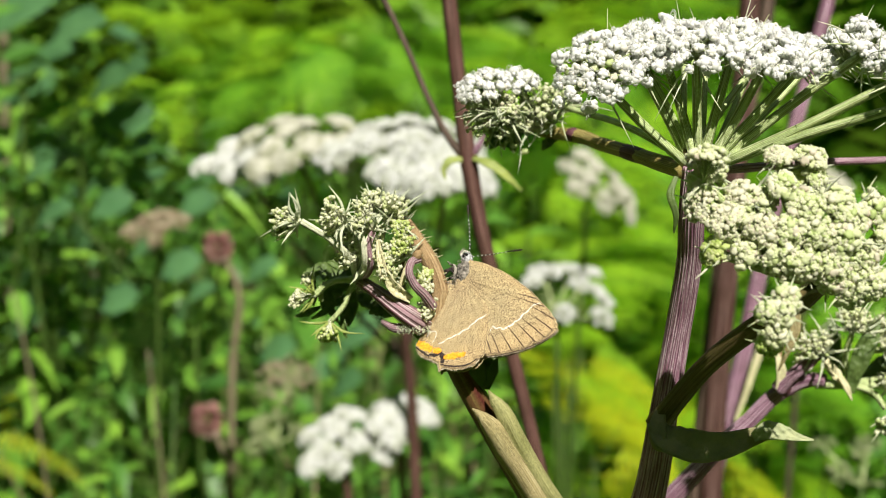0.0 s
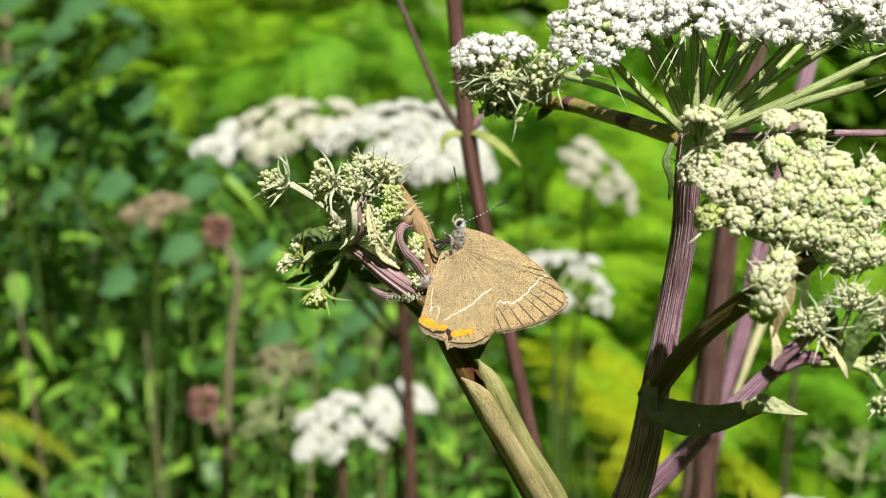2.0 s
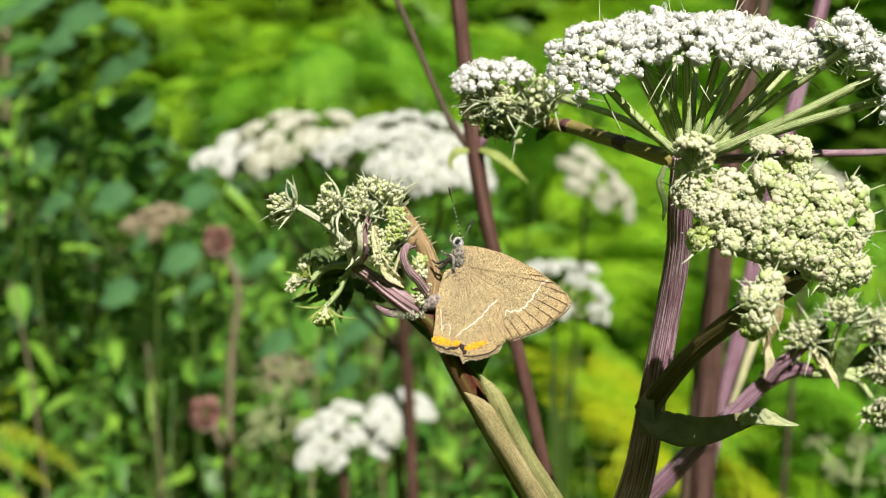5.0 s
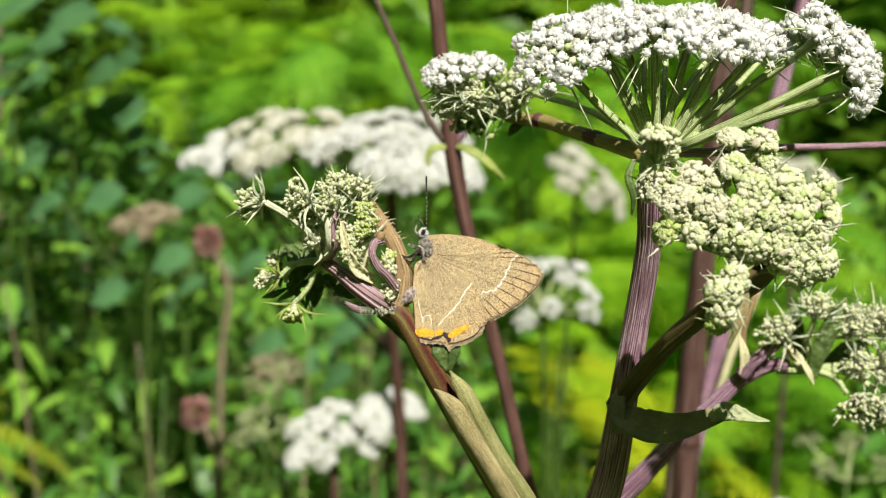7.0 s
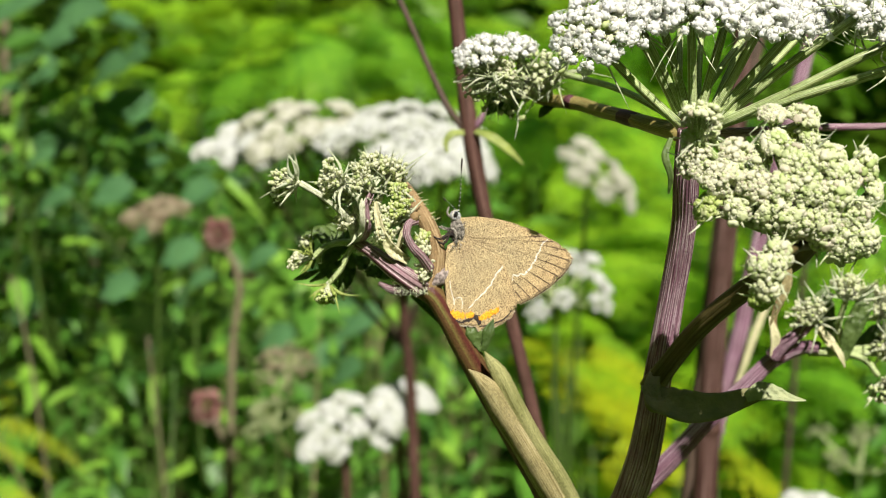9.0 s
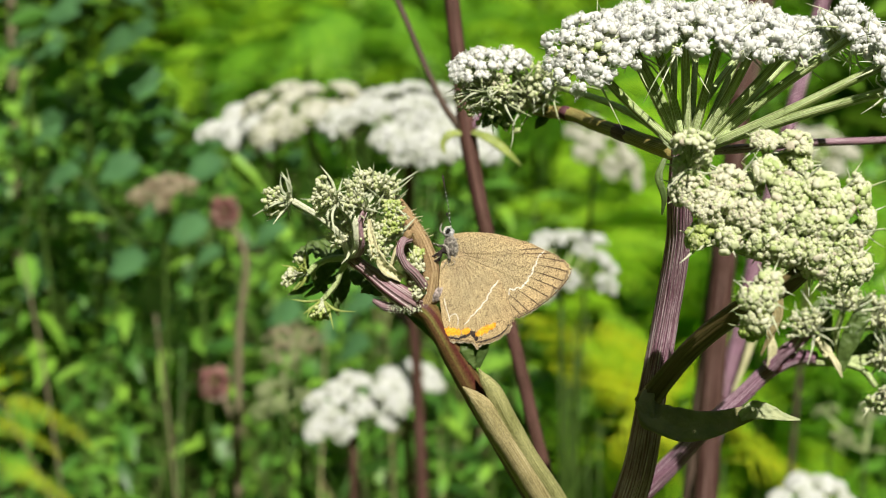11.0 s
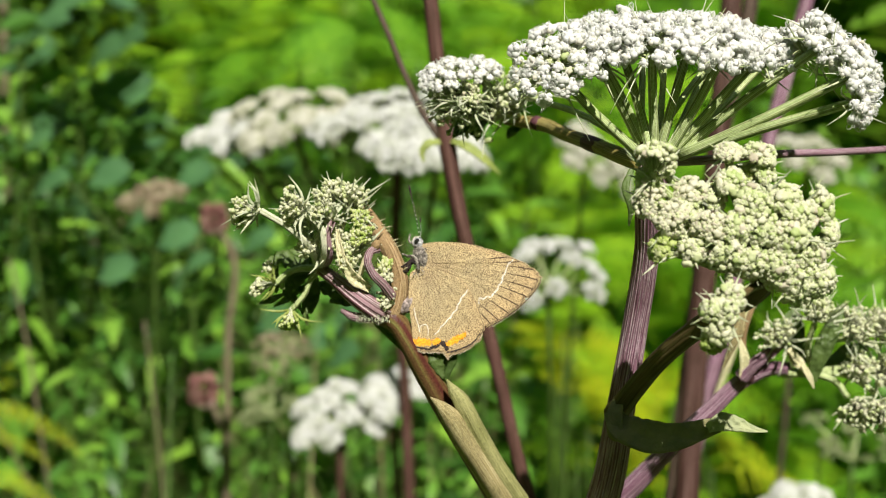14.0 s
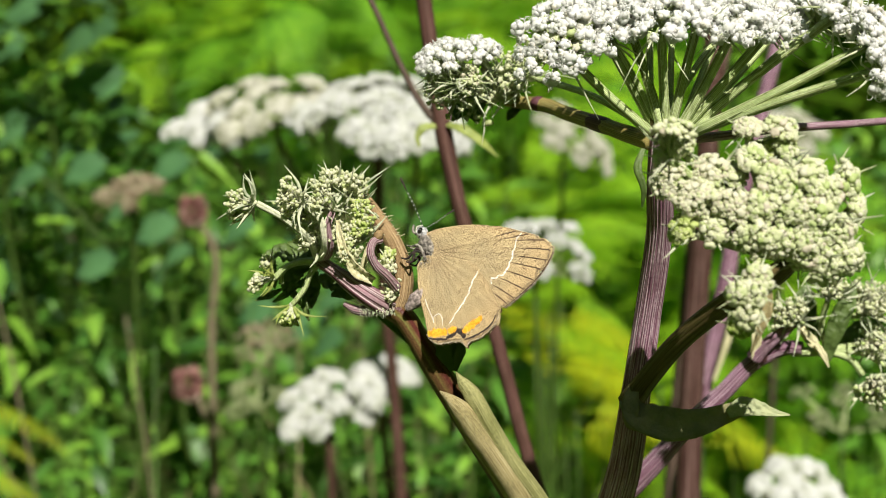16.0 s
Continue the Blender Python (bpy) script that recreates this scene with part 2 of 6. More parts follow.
ORANGE = furry("orange_scales", (0.76, 0.27, 0.01), (0.90, 0.50, 0.03), 3000.0)
BLACK = furry("black_scales", (0.012, 0.008, 0.008), (0.05, 0.03, 0.025))
EYE_BLACK = furry("eye_skin", (0.008, 0.008, 0.008), (0.02, 0.02, 0.02))
EYE_BLACK.node_tree.nodes["Principled BSDF"].inputs["Roughness"].default_value = 0.15
BANDS = banded("banded_antenna")


# ---- mesh helpers ----
class Soup:
    """Gathers pieces into one mesh: vertices, faces, UVs and material slots."""

    def __init__(self):
        self.v, self.f, self.uv, self.slot = [], [], [], []

    def add(self, verts, faces, uvs=None, slot=0):
        base = len(self.v)
        self.v.extend(map(tuple, verts))
        for face in faces:
            self.f.append([base + i for i in face])
            self.slot.append(slot)
            self.uv.extend([tuple(uvs[i]) if uvs is not None else (0.0, 0.0) for i in face])

    def mesh(self, name, *materials):
        me = bpy.data.meshes.new(name)
        me.from_pydata(self.v, [], self.f)
        for m in materials:
            me.materials.append(m)
        me.polygons.foreach_set("material_index", self.slot)
        me.polygons.foreach_set("use_smooth", [True] * len(self.f))
        layer = me.uv_layers.new(name="UVMap")
        layer.data.foreach_set("uv", np.array(self.uv, dtype=np.float32).ravel())
        me.update()
        return me


def part(name, soup, materials, parent, label="", kind=""):
    """Links a soup as one mesh object under a thing or part."""
    ob = new(name, soup.mesh(name, *(materials if isinstance(materials, (list, tuple)) else (materials,))))
    ob.parent = parent
    return tagged(ob, label, kind=kind)


def thing(name, at, label, category, group=""):
    ob = new(name)
    ob.empty_display_size = 0.01
    ob.location = at
    return tagged(ob, label, category, group)


def local(points, origin):
    o = np.array(origin, float)
    return [np.array(p, float) - o for p in points]


def smooth_line(points, steps):
    """A smooth line through the points, whose tangents allow for uneven spacing."""
    p = [np.array(q, float) for q in points]
    gaps = [max(np.linalg.norm(b - a), 1e-9) for a, b in zip(p, p[1:])]
    ways = [(b - a) / g for a, b, g in zip(p, p[1:], gaps)]
    tangents = [ways[0]]
    for w0, w1, g0, g1 in zip(ways, ways[1:], gaps, gaps[1:]):
        tangents.append((w0 * g1 + w1 * g0) / (g0 + g1))
    tangents.append(ways[-1])
    out = []
    for a, b, g, m0, m1 in zip(p, p[1:], gaps, tangents, tangents[1:]):
        for k in range(steps):
            t = k / steps
            out.append((2 * t**3 - 3 * t**2 + 1) * a + (t**3 - 2 * t**2 + t) * g * m0 + (3 * t**2 - 2 * t**3) * b + (t**3 - t**2) * g * m1)
    return out + [p[-1]]


def frames_along(line):
    """A side and an upright for each point of a line, without twist."""
    line = np.array(line)
    ways = np.gradient(line, axis=0)
    ways /= np.linalg.norm(ways, axis=1)[:, None] + 1e-12
    side = np.cross(ways[0], (0.13, -0.97, 0.21))
    out = []
    for w in ways:
        side = side - w * (side @ w)
        side /= np.linalg.norm(side) + 1e-12
        out.append((side, np.cross(w, side), w))
    return out


def tube(soup, points, radii, sides=10, steps=6, ribs=0, depth=0.0, slot=0, wobble=0.0, twist=0.0):
    """A stalk through the points; radii are given per point; ribs run along it."""
    line = smooth_line(points, steps)
    at = np.linspace(0, len(radii) - 1, len(line))
    radius = np.interp(at, range(len(radii)), radii)
    verts, faces, uvs, run = [], [], [], 0.0
    for k, (p, r, (s, u, w)) in enumerate(zip(line, radius, frames_along(line))):
        run += np.linalg.norm(line[k] - line[k - 1]) if k else 0.0
        r = r * (1 + wobble * (noise.noise((k * 0.7, r * 900, 3.1))))
        for j in range(sides + 1):
            a = 2 * math.pi * j / sides + twist * k / len(line)
            rr = r * (1 + depth * math.cos(ribs * a))
            verts.append(p + (s * math.cos(a) + u * math.sin(a)) * rr)
            uvs.append((j / sides * 3.0, run / 0.01))
    n = sides + 1
    for k in range(len(line) - 1):
        for j in range(sides):
            faces.append((k * n + j, k * n + j + 1, (k + 1) * n + j + 1, (k + 1) * n + j))
    for k, flip in ((0, True), (len(line) - 1, False)):
        ring = [k * n + j for j in range(sides)]
        faces.append(ring[::-1] if flip else ring)
    soup.add(verts, faces, uvs, slot)
    return soup


def ribbon(soup, points, widths, face_to, fold=0.25, thick=0.00025, steps=6, across=4, slot=0, ruffle=0.0, curl=0.0):
    """A leaf or sheath along the points: folded along its middle, with thickness. face_to: the way that its face looks."""
    line = smooth_line(points, steps)
    width = np.interp(np.linspace(0, len(widths) - 1, len(line)), range(len(widths)), widths)
    ways = np.gradient(np.array(line), axis=0)
    verts, faces, uvs = [], [], []
    m = across + 1
    for layer in (0, 1):
        for k, (p, wd, w) in enumerate(zip(line, width, ways)):
            w = w / (np.linalg.norm(w) + 1e-12)
            out = np.array(face_to, float)
            out = out - w * (out @ w)
            out /= np.linalg.norm(out) + 1e-12
            side = np.cross(w, out)
            for j in range(m):
                x = 2 * j / across - 1
                lift = (fold * abs(x) + curl * x * x) * wd + ruffle * wd * noise.noise((k * 0.6, x * 1.7, wd * 100))
                verts.append(p + side * x * wd + out * (lift - layer * thick))
                uvs.append((j / across * 1.5, k / len(line) * 4))
    n = len(line) * m
    for k in range(len(line) - 1):
        for j in range(across):
            a = k * m + j
            faces.append((a, a + 1, a + m + 1, a + m))
            faces.append((n + a, n + a + m, n + a + m + 1, n + a + 1))
        for j, flip in ((0, False), (across, True)):
            a = k * m + j
            q = (a, a + m, n + a + m, n + a)
            faces.append(q[::-1] if flip else q)
    soup.add(verts, faces, uvs, slot)
    return soup


def ball(level):
    bm = bmesh.new()
    bmesh.ops.create_icosphere(bm, subdivisions=level, radius=1.0)
    v = np.array([q.co[:] for q in bm.verts])
    f = [[q.index for q in g.verts] for g in bm.faces]
    bm.free()
    return v, f


BALL1, BALL2, BALL3 = ball(1), ball(2), ball(3)


def turned_to(n, spin=0.0):
    """A turn whose third axis is n."""
    n = np.array(n, float) / (np.linalg.norm(n) + 1e-12)
    s = np.cross(n, (0.3, 0.8, 0.52))
    s /= np.linalg.norm(s) + 1e-12
    u = np.cross(n, s)
    c, q = math.cos(spin), math.sin(spin)
    return np.stack([s * c + u * q, u * c - s * q, n], 1)


def blob(soup, centre, radii, axis=(0, 0, 1), rough=0.0, level=BALL3, seed=0):
    v = level[0] * (1 + rough * np.random.RandomState(seed).randn(len(level[0]), 1))
    soup.add(centre + (v * radii) @ turned_to(axis).T, level[1])
    return soup


def lumpy_bud(seed):
    """A closed bud of unit radius: five incurved lobes round a dimple."""
    v = BALL2[0].copy()
    rng = np.random.RandomState(seed)
    a, up = np.arctan2(v[:, 1], v[:, 0]), v[:, 2]
    lobes = 1 + 0.24 * np.cos(rng.choice((2, 3, 5)) * a + rng.rand() * 6) * np.sqrt(1 - np.clip(up, -1, 1) ** 2)
    dent = 1 - 0.45 * np.exp(-((up - 1) ** 2) / 0.07)
    v = v * (lobes * dent)[:, None] * (1 + 0.09 * rng.randn(len(v), 1)) * (1, rng.uniform(0.7, 1.0), 0.9)
    return v, BALL2[1]


def open_floret(seed):
    """An open floret of unit radius: five curled petals, and stamens that bow out."""
    rng = np.random.RandomState(seed)
    s = Soup()
    for k in range(5):
        a = 2 * math.pi * (k + rng.uniform(-0.15, 0.15)) / 5
        v = BALL1[0] * (0.48, 0.52, 0.50) * rng.uniform(0.85, 1.15)
        v = v + (0.56, 0, 0.22 + rng.uniform(-0.25, 0.35))
        v[:, 2] += 0.35 * (v[:, 0] - 0.5) ** 2
        c, q = math.cos(a), math.sin(a)
        s.add(v @ np.array([[c, q, 0], [-q, c, 0], [0, 0, 1]]), BALL1[1])
    s.add(BALL2[0] * (0.74, 0.74, 0.74) + (0, 0, 0.14), BALL2[1])
    for k in range(5):
        a, r, h = rng.uniform(0, 6.3), rng.uniform(0.9, 1.5), rng.uniform(0.8, 1.5)
        w = np.array((math.cos(a), math.sin(a), 0))
        curl = [w * 0.2 + (0, 0, 0.2), w * r * 0.75 + (0, 0, h * 0.85), w * r + (0, 0, h * 0.45), w * r * 0.8 + (0, 0, 0.15)]
        tube(s, curl, [0.055, 0.05, 0.05, 0.09], 3, 3)
    return np.array(s.v), s.f


def curled_bud(seed):
    """A bud of unit radius with its five petals rolled inwards round a small core."""
    rng, s = np.random.RandomState(seed), Soup()
    for k in range(5):
        a = 2 * math.pi * (k + rng.uniform(-0.2, 0.2)) / 5
        v = BALL1[0] * (0.42, 0.50, 0.56) * rng.uniform(0.8, 1.2) + (0.46, 0, rng.uniform(-0.12, 0.2))
        c, q = math.cos(a), math.sin(a)
        s.add(v @ np.array([[c, q, 0], [-q, c, 0], [0, 0, 1]]), BALL1[1])
    s.add(BALL1[0] * (0.5, 0.5, 0.5) + (0, 0, 0.12), BALL1[1])
    return np.array(s.v), s.f


def bud_cluster(seed):
    """A tuft of unopened buds, longer than wide."""
    rng, s = np.random.RandomState(seed), Soup()
    for k in range(5):
        way = np.array((rng.uniform(-0.7, 0.7), rng.uniform(-0.7, 0.7), rng.uniform(0.3, 1.2)))
        v, f = lumpy_bud(seed * 9 + k)
        s.add((v * (0.40, 0.40, 0.66)) @ turned_to(way).T + way * 0.70, f)
        tube(s, [(0, 0, -0.5), way * 0.5], [0.2, 0.26], 4, 2)
    return np.array(s.v), s.f


BUD_KINDS = [curled_bud(k) for k in range(6)]
YOUNG_KINDS = [bud_cluster(k) for k in range(5)]
BUD_LUMPS = [lumpy_bud(k + 40) for k in range(6)]
FLORET_KINDS = [open_floret(k) for k in range(5)]
PLAIN_KINDS = [(BALL1[0] * (1, 1, 0.8), BALL1[1])]
KINDS = {"open": FLORET_KINDS, "bud": BUD_KINDS + BUD_LUMPS[:3], "young": YOUNG_KINDS, "plain": PLAIN_KINDS}
SHARED = {}


def shared_floret(kind, k, petals):
    """One mesh per kind of floret, shared by all single florets."""
    key = (kind, k, petals.name)
    if key not in SHARED:
        s = Soup()
        s.add(*KINDS[kind][k])
        SHARED[key] = s.mesh("floret", petals)
    return SHARED[key]


def dome(count, spread, rng):
    """Ways evenly spread over a cap about the third axis, spread in radians."""
    out = []
    for k in range(count):
        c = 1 - (1 - math.cos(spread)) * (k + 0.5) / count
        a = k * 2.39996 + rng.uniform(-0.25, 0.25)
        q = math.sqrt(max(0, 1 - c * c))
        out.append(np.array((q * math.cos(a), q * math.sin(a), c)))
    return out


def umbellet(parent, origin, base, axis, radius, count, kind, petals, stems, size, spread=1.1, flat=0.8, single=False, bracts=5, seed=0, bract_length=0.9, bract_width=0.00012, bract_skin=None):
    """A head of florets on pedicels from one point; florets are joined, or single pieces."""
    rng = np.random.RandomState(seed)
    turn, base = turned_to(axis, rng.uniform(0, 6)), np.array(base, float) - np.array(origin, float)
    stalks, heads = Soup(), Soup()
    kinds, places = KINDS[kind], []
    for way in dome(count, spread, rng):
        r = radius * (rng.uniform(0.5, 1.1) if kind == "young" else rng.uniform(0.84, 1.1))
        tip = base + turn @ (way * r * (1, 1, flat))
        n = turn @ (way * (0.7, 0.7, 1.0))
        if kind == "plain":
            tube(stalks, [base, tip], [size * 0.2, size * 0.15], 3, 1)
        else:
            tube(stalks, [base, base + turn @ (way * (0.4, 0.4, 0.6)) * r * 0.55, tip], [size * q for q in ((0.46, 0.42, 0.50) if kind == "young" else (0.2, 0.16, 0.2))], 4, 2)
        places.append((tip, n, size * rng.uniform(0.66, 1.25), rng.randint(len(kinds)), rng.uniform(0, 6.3)))
    for k in range(bracts):
        a = 6.283 * (k + rng.uniform(-0.3, 0.3)) / max(bracts, 1)
        w = np.array((math.cos(a), math.sin(a), rng.uniform(-0.5, 0.5)))
        ln = radius * bract_length * rng.uniform(0.7, 1.3)
        tube(stalks, [base, base + turn @ (w * ln * 0.5), base + turn @ ((w + (0, 0, rng.uniform(-0.4, 0.6))) * ln)], [bract_width, bract_width * 1.2, bract_width * 0.2], 4, 2, slot=1)
    if kind == "young":
        stalks.add(base + BALL2[0] * size * 1.15, BALL2[1])
    head = part("umbellet", stalks, (stems, bract_skin or BRACT), parent, kind="stuff" if kind == "plain" else "")
    if single:
        for tip, n, s, k, spin in places:
            ob = new("floret", shared_floret(kind, k, petals))
            ob.parent = head
            ob.matrix_basis = Matrix.LocRotScale(Vector(tip), Matrix(turned_to(n, spin).tolist()).to_quaternion(), (s, s, s))
    else:
        for tip, n, s, k, spin in places:
            v, f = kinds[k]
            heads.add(tip + (v * s) @ turned_to(n, spin).T, f)
        part("flower_head", heads, petals, head, kind="stuff")
    return head


def nodding_head(parent, origin, base, axis, length, count, petals, seed, spread=0.75, bracts=8, bract_length=1.2, size=0.00042, bract_skin=None):
    """A young head that fans out from its base: stout pedicels with closed buds, and narrow flat bracts."""
    rng = np.random.RandomState(seed)
    turn, base = turned_to(axis, rng.uniform(0, 6)), np.array(base, float) - np.array(origin, float)
    stalks, heads = Soup(), Soup()
    stalks.add(base + BALL2[0] * size * 0.9, BALL2[1])
    for way in dome(int(count * 1.4), spread, rng):
        tip = base + turn @ (way * length * rng.uniform(0.6, 1.05))
        mid = base + turn @ (way * (0.75, 0.75, 1.0)) * length * 0.45
        tube(stalks, [base, mid, tip], [size * 0.40, size * 0.27, size * 0.36], 5, 3)
        n = turn @ way
        for j in range(rng.randint(2, 6)):
            v, f = BUD_LUMPS[rng.randint(len(BUD_LUMPS))]
            q, lean = size * rng.uniform(0.5, 0.85), n + rng.uniform(-0.7, 0.7, 3)
            heads.add(tip + rng.uniform(-1.0, 1.0, 3) * size + (v * (q * 0.85, q * 0.85, q * 1.5)) @ turned_to(lean, rng.uniform(0, 6)).T, f)
    head = part("umbellet", stalks, PALE, parent)
    part("flower_head", heads, petals, head, kind="stuff")
    for k in range(bracts * 2):
        a = 6.283 * (k + rng.uniform(-0.35, 0.35)) / bracts
        w = turn @ np.array((math.cos(a), math.sin(a), rng.uniform(-0.1, 1.3)))
        w = w / np.linalg.norm(w)
        ln = length * bract_length * rng.uniform(0.7, 1.4)
        leaf = ribbon(Soup(), [base, base + w * ln * 0.5, base + (w + rng.uniform(-0.3, 0.3, 3)) * ln], [0.00016, 0.00019, 0.00002], (0.1, -0.9, 0.3), 0.35, 0.0001, 4, 2)
        part("bract", leaf, bract_skin or BRACT, head)
    return head


def ray_to(parent, origin, a, b, radius, skin, sag=0.0, sides=8, ribs=4, name="ray"):
    """A thin stalk from a to b that bows by sag."""
    a, b = np.array(a, float) - np.array(origin, float), np.array(b, float) - np.array(origin, float)
    mid = (a + b) / 2 + (0, 0, sag)
    return part(name, tube(Soup(), [a, mid, b], [radius * 1.15, radius, radius * 0.95], sides, 5, ribs, 0.08), skin, parent)


def far_umbel(name, node, axis, reach, count, head_radius, petals, foot, label, group, stem_skin=DARK, size=0.0023, per_head=34, stem_radius=0.0022, spread=1.0, flat=0.55, seed=0, path=None, plant=None):
    """A whole umbel that stands farther off, with its stem down to the ground."""
    rng = np.random.RandomState(seed)
    branch = plant is not None
    plant = plant or thing(name, foot, label, "flower", group)
    turn, n = turned_to(axis), np.array(node)
    mid = n * 0.6 + np.array(foot) * 0.4 + np.array((rng.uniform(-0.02, 0.02), rng.uniform(-0.02, 0.02), 0))
    way = [*(path if branch else [foot, *path]), n] if path else [foot, mid, n]
    part("branch" if branch else "stem", tube(Soup(), local(way, foot), [stem_radius * 1.4, stem_radius * 1.1, stem_radius], 8, 8, 4, 0.06), stem_skin, plant)
    for k, way in enumerate(dome(count, spread, rng)):
        w = turn @ (way * reach * rng.uniform(0.85, 1.1) * (1, 1, flat))
        tip = n + w
        ray_to(plant, foot, n, tip, 0.0009, GREEN, 0.0, 5, 2)
        umbellet(plant, foot, tip, w / np.linalg.norm(w) + turn[:, 2] * 1.2, head_radius * rng.uniform(0.85, 1.15), per_head, "plain", petals, GREEN, size, 1.25, 0.6, bracts=0, seed=seed * 50 + k)
    return plant


# ---- the ground and what closes the place ----
def build_ground():
    s = Soup()
    n, size = 60, 60.0
    grid = np.sign(np.linspace(-1, 1, n + 1)) * np.abs(np.linspace(-1, 1, n + 1)) ** 2.2 * size
    verts = [(x, y + 2, 0.05 * noise.noise((x * 0.7, y * 0.7, 0)) + 0.012 * noise.noise((x * 4, y * 4, 2)) - 0.02) for y in grid for x in grid]
    faces = [(j * (n + 1) + i, j * (n + 1) + i + 1, (j + 1) * (n + 1) + i + 1, (j + 1) * (n + 1) + i) for j in range(n) for i in range(n)]
    s.add(verts, faces)
    tagged(new("ground", s.mesh("ground", SOIL)), "dark earth and leaf litter under the plants", "ground", kind="structure")


build_ground()


# ---- the flowering plant with the open umbel ----
def build_tall_angelica():
    foot = (0.03, 0.225, 0.0)
    node = np.array((0.0332, 0.1639, 1.1376))
    plant = thing("angelica_plant", foot, "wild angelica with a ribbed purple stem, white umbel and cream buds", "flower")

    def run(name, pts, radii, skin, sides=24, ribs=12, depth=0.06, label="", wobble=0.0):
        return part(name, tube(Soup(), local(pts, foot), radii, sides, 8, ribs, depth, wobble=wobble), skin, plant, label)

    run("stem", [foot, (0.024, 0.208, 0.6), (0.0246, 0.1809, 1.0717), (0.0296, 0.1762, 1.0889), (0.0313, 0.1742, 1.103), (0.0324, 0.1726, 1.1131), (0.0331, 0.1682, 1.1257), (0.0326, 0.1647, 1.1329), node],
        [0.0045, 0.0038, 0.0026, 0.0023, 0.00192, 0.00175, 0.00165, 0.0017, 0.0022], PURPLE, 144, 24, 0.035, "purple stem with fine pale ribs")
    swell = Soup()
    swell.add(BALL3[0] * (0.0021, 0.0019, 0.0009) + (node - foot), BALL3[1])
    part("stem_node", swell, NODE, plant)

    # the branch that leaves to the side and bears a smaller umbel
    run("branch", [(0.0314, 0.164, 1.1372), (0.0293, 0.169, 1.1377), (0.0266, 0.177, 1.1385), (0.0233, 0.187, 1.1393), (0.0203, 0.196, 1.1401), (0.0153, 0.1996, 1.1405)], [0.0012, 0.0011, 0.0010, 0.0010, 0.00105, 0.0008], YELLOW_OLIVE, 24, 8, 0.05, "olive side branch flushed purple at its joint")
    part("branch_joint", blob(Soup(), np.array((0.0201, 0.196, 1.1402)) - foot, (0.00115, 0.00115, 0.0013), (-0.9, 0.2, 0.3)), NODE, plant, "purple joint")
    run("branch_band", [(0.0274, 0.1748, 1.1383), (0.0266, 0.177, 1.1385), (0.0258, 0.1796, 1.1387)], [0.00106, 0.00110, 0.00106], NODE, 18, 8, 0.05, "purple band")
    side = np.array((0.0178, 0.1996, 1.1403))
    for k, (b, ax, r, n, kind, petals, size) in enumerate((
            ((0.0109, 0.1874, 1.1472), (0.05, -0.35, 0.9), 0.0032, 26, "open", WHITE, 0.00078),
            ((0.0064, 0.1853, 1.1462), (-0.25, -0.3, 0.9), 0.0046, 42, "open", WHITE, 0.00078),
            ((0.0145, 0.1911, 1.1446), (0.1, -0.6, 0.8), 0.0040, 44, "bud", BUDS, 0.00050),
            ((0.0092, 0.1869, 1.1435), (-0.8, -0.45, 0.1), 0.0050, 34, "young", YOUNG, 0.00050),
            ((0.0055, 0.1869, 1.1435), (-0.9, -0.2, 0.25), 0.0032, 18, "bud", YOUNG, 0.00048),
            ((0.0104, 0.1927, 1.1413), (-0.5, -0.1, -0.6), 0.0040, 16, "bud", YOUNG, 0.00048))):
        ray_to(plant, foot, side, b, 0.0005, GREEN, 0.0003)
        umbellet(plant, foot, b, ax, r, n, kind, petals, GREEN, size, 1.2, 0.75, bracts=7, seed=100 + k, bract_length=1.1)
    for k, (b, ax, n, petals) in enumerate((((0.0145, 0.193, 1.1415), (-0.5, -0.6, 0.5), 22, YOUNG), ((0.011, 0.189, 1.1422), (-0.6, -0.6, 0.3), 22, YOUNG), ((0.0077, 0.186, 1.1428), (-0.7, -0.5, 0.2), 20, BUDS), ((0.0171, 0.193, 1.1432), (-0.1, -0.6, 0.7), 20, BUDS), ((0.0097, 0.186, 1.144), (-0.4, -0.7, 0.5), 20, BUDS))):
        nodding_head(plant, foot, b, ax, 0.0034, n, petals, 140 + k, 0.85, 6, 1.3, 0.00046)
    tangle, rng = Soup(), np.random.RandomState(21)
    low, high, end = np.array((0.0123, 0.1893, 1.1426)), np.array((0.0074, 0.1825, 1.1443)), np.array((0.0031, 0.1819, 1.1437))
    for k in range(60):
        a = low + (high - low) * rng.uniform(0, 0.9) + rng.uniform(-0.0012, 0.0012, 3)
        b = high + (end - high) * rng.uniform(-0.3, 1.0) + rng.uniform(-1, 1, 3) * (0.002, 0.0016, 0.0022)
        tube(tangle, local([a, (a + b) / 2 + rng.uniform(-0.0009, 0.0009, 3), b], foot), [0.00012, 0.00018, 0.00004], 4, 4)
    part("bract_tangle", tangle, BRACT, plant, "tangle of pale bracts and flower stalks", "stuff")
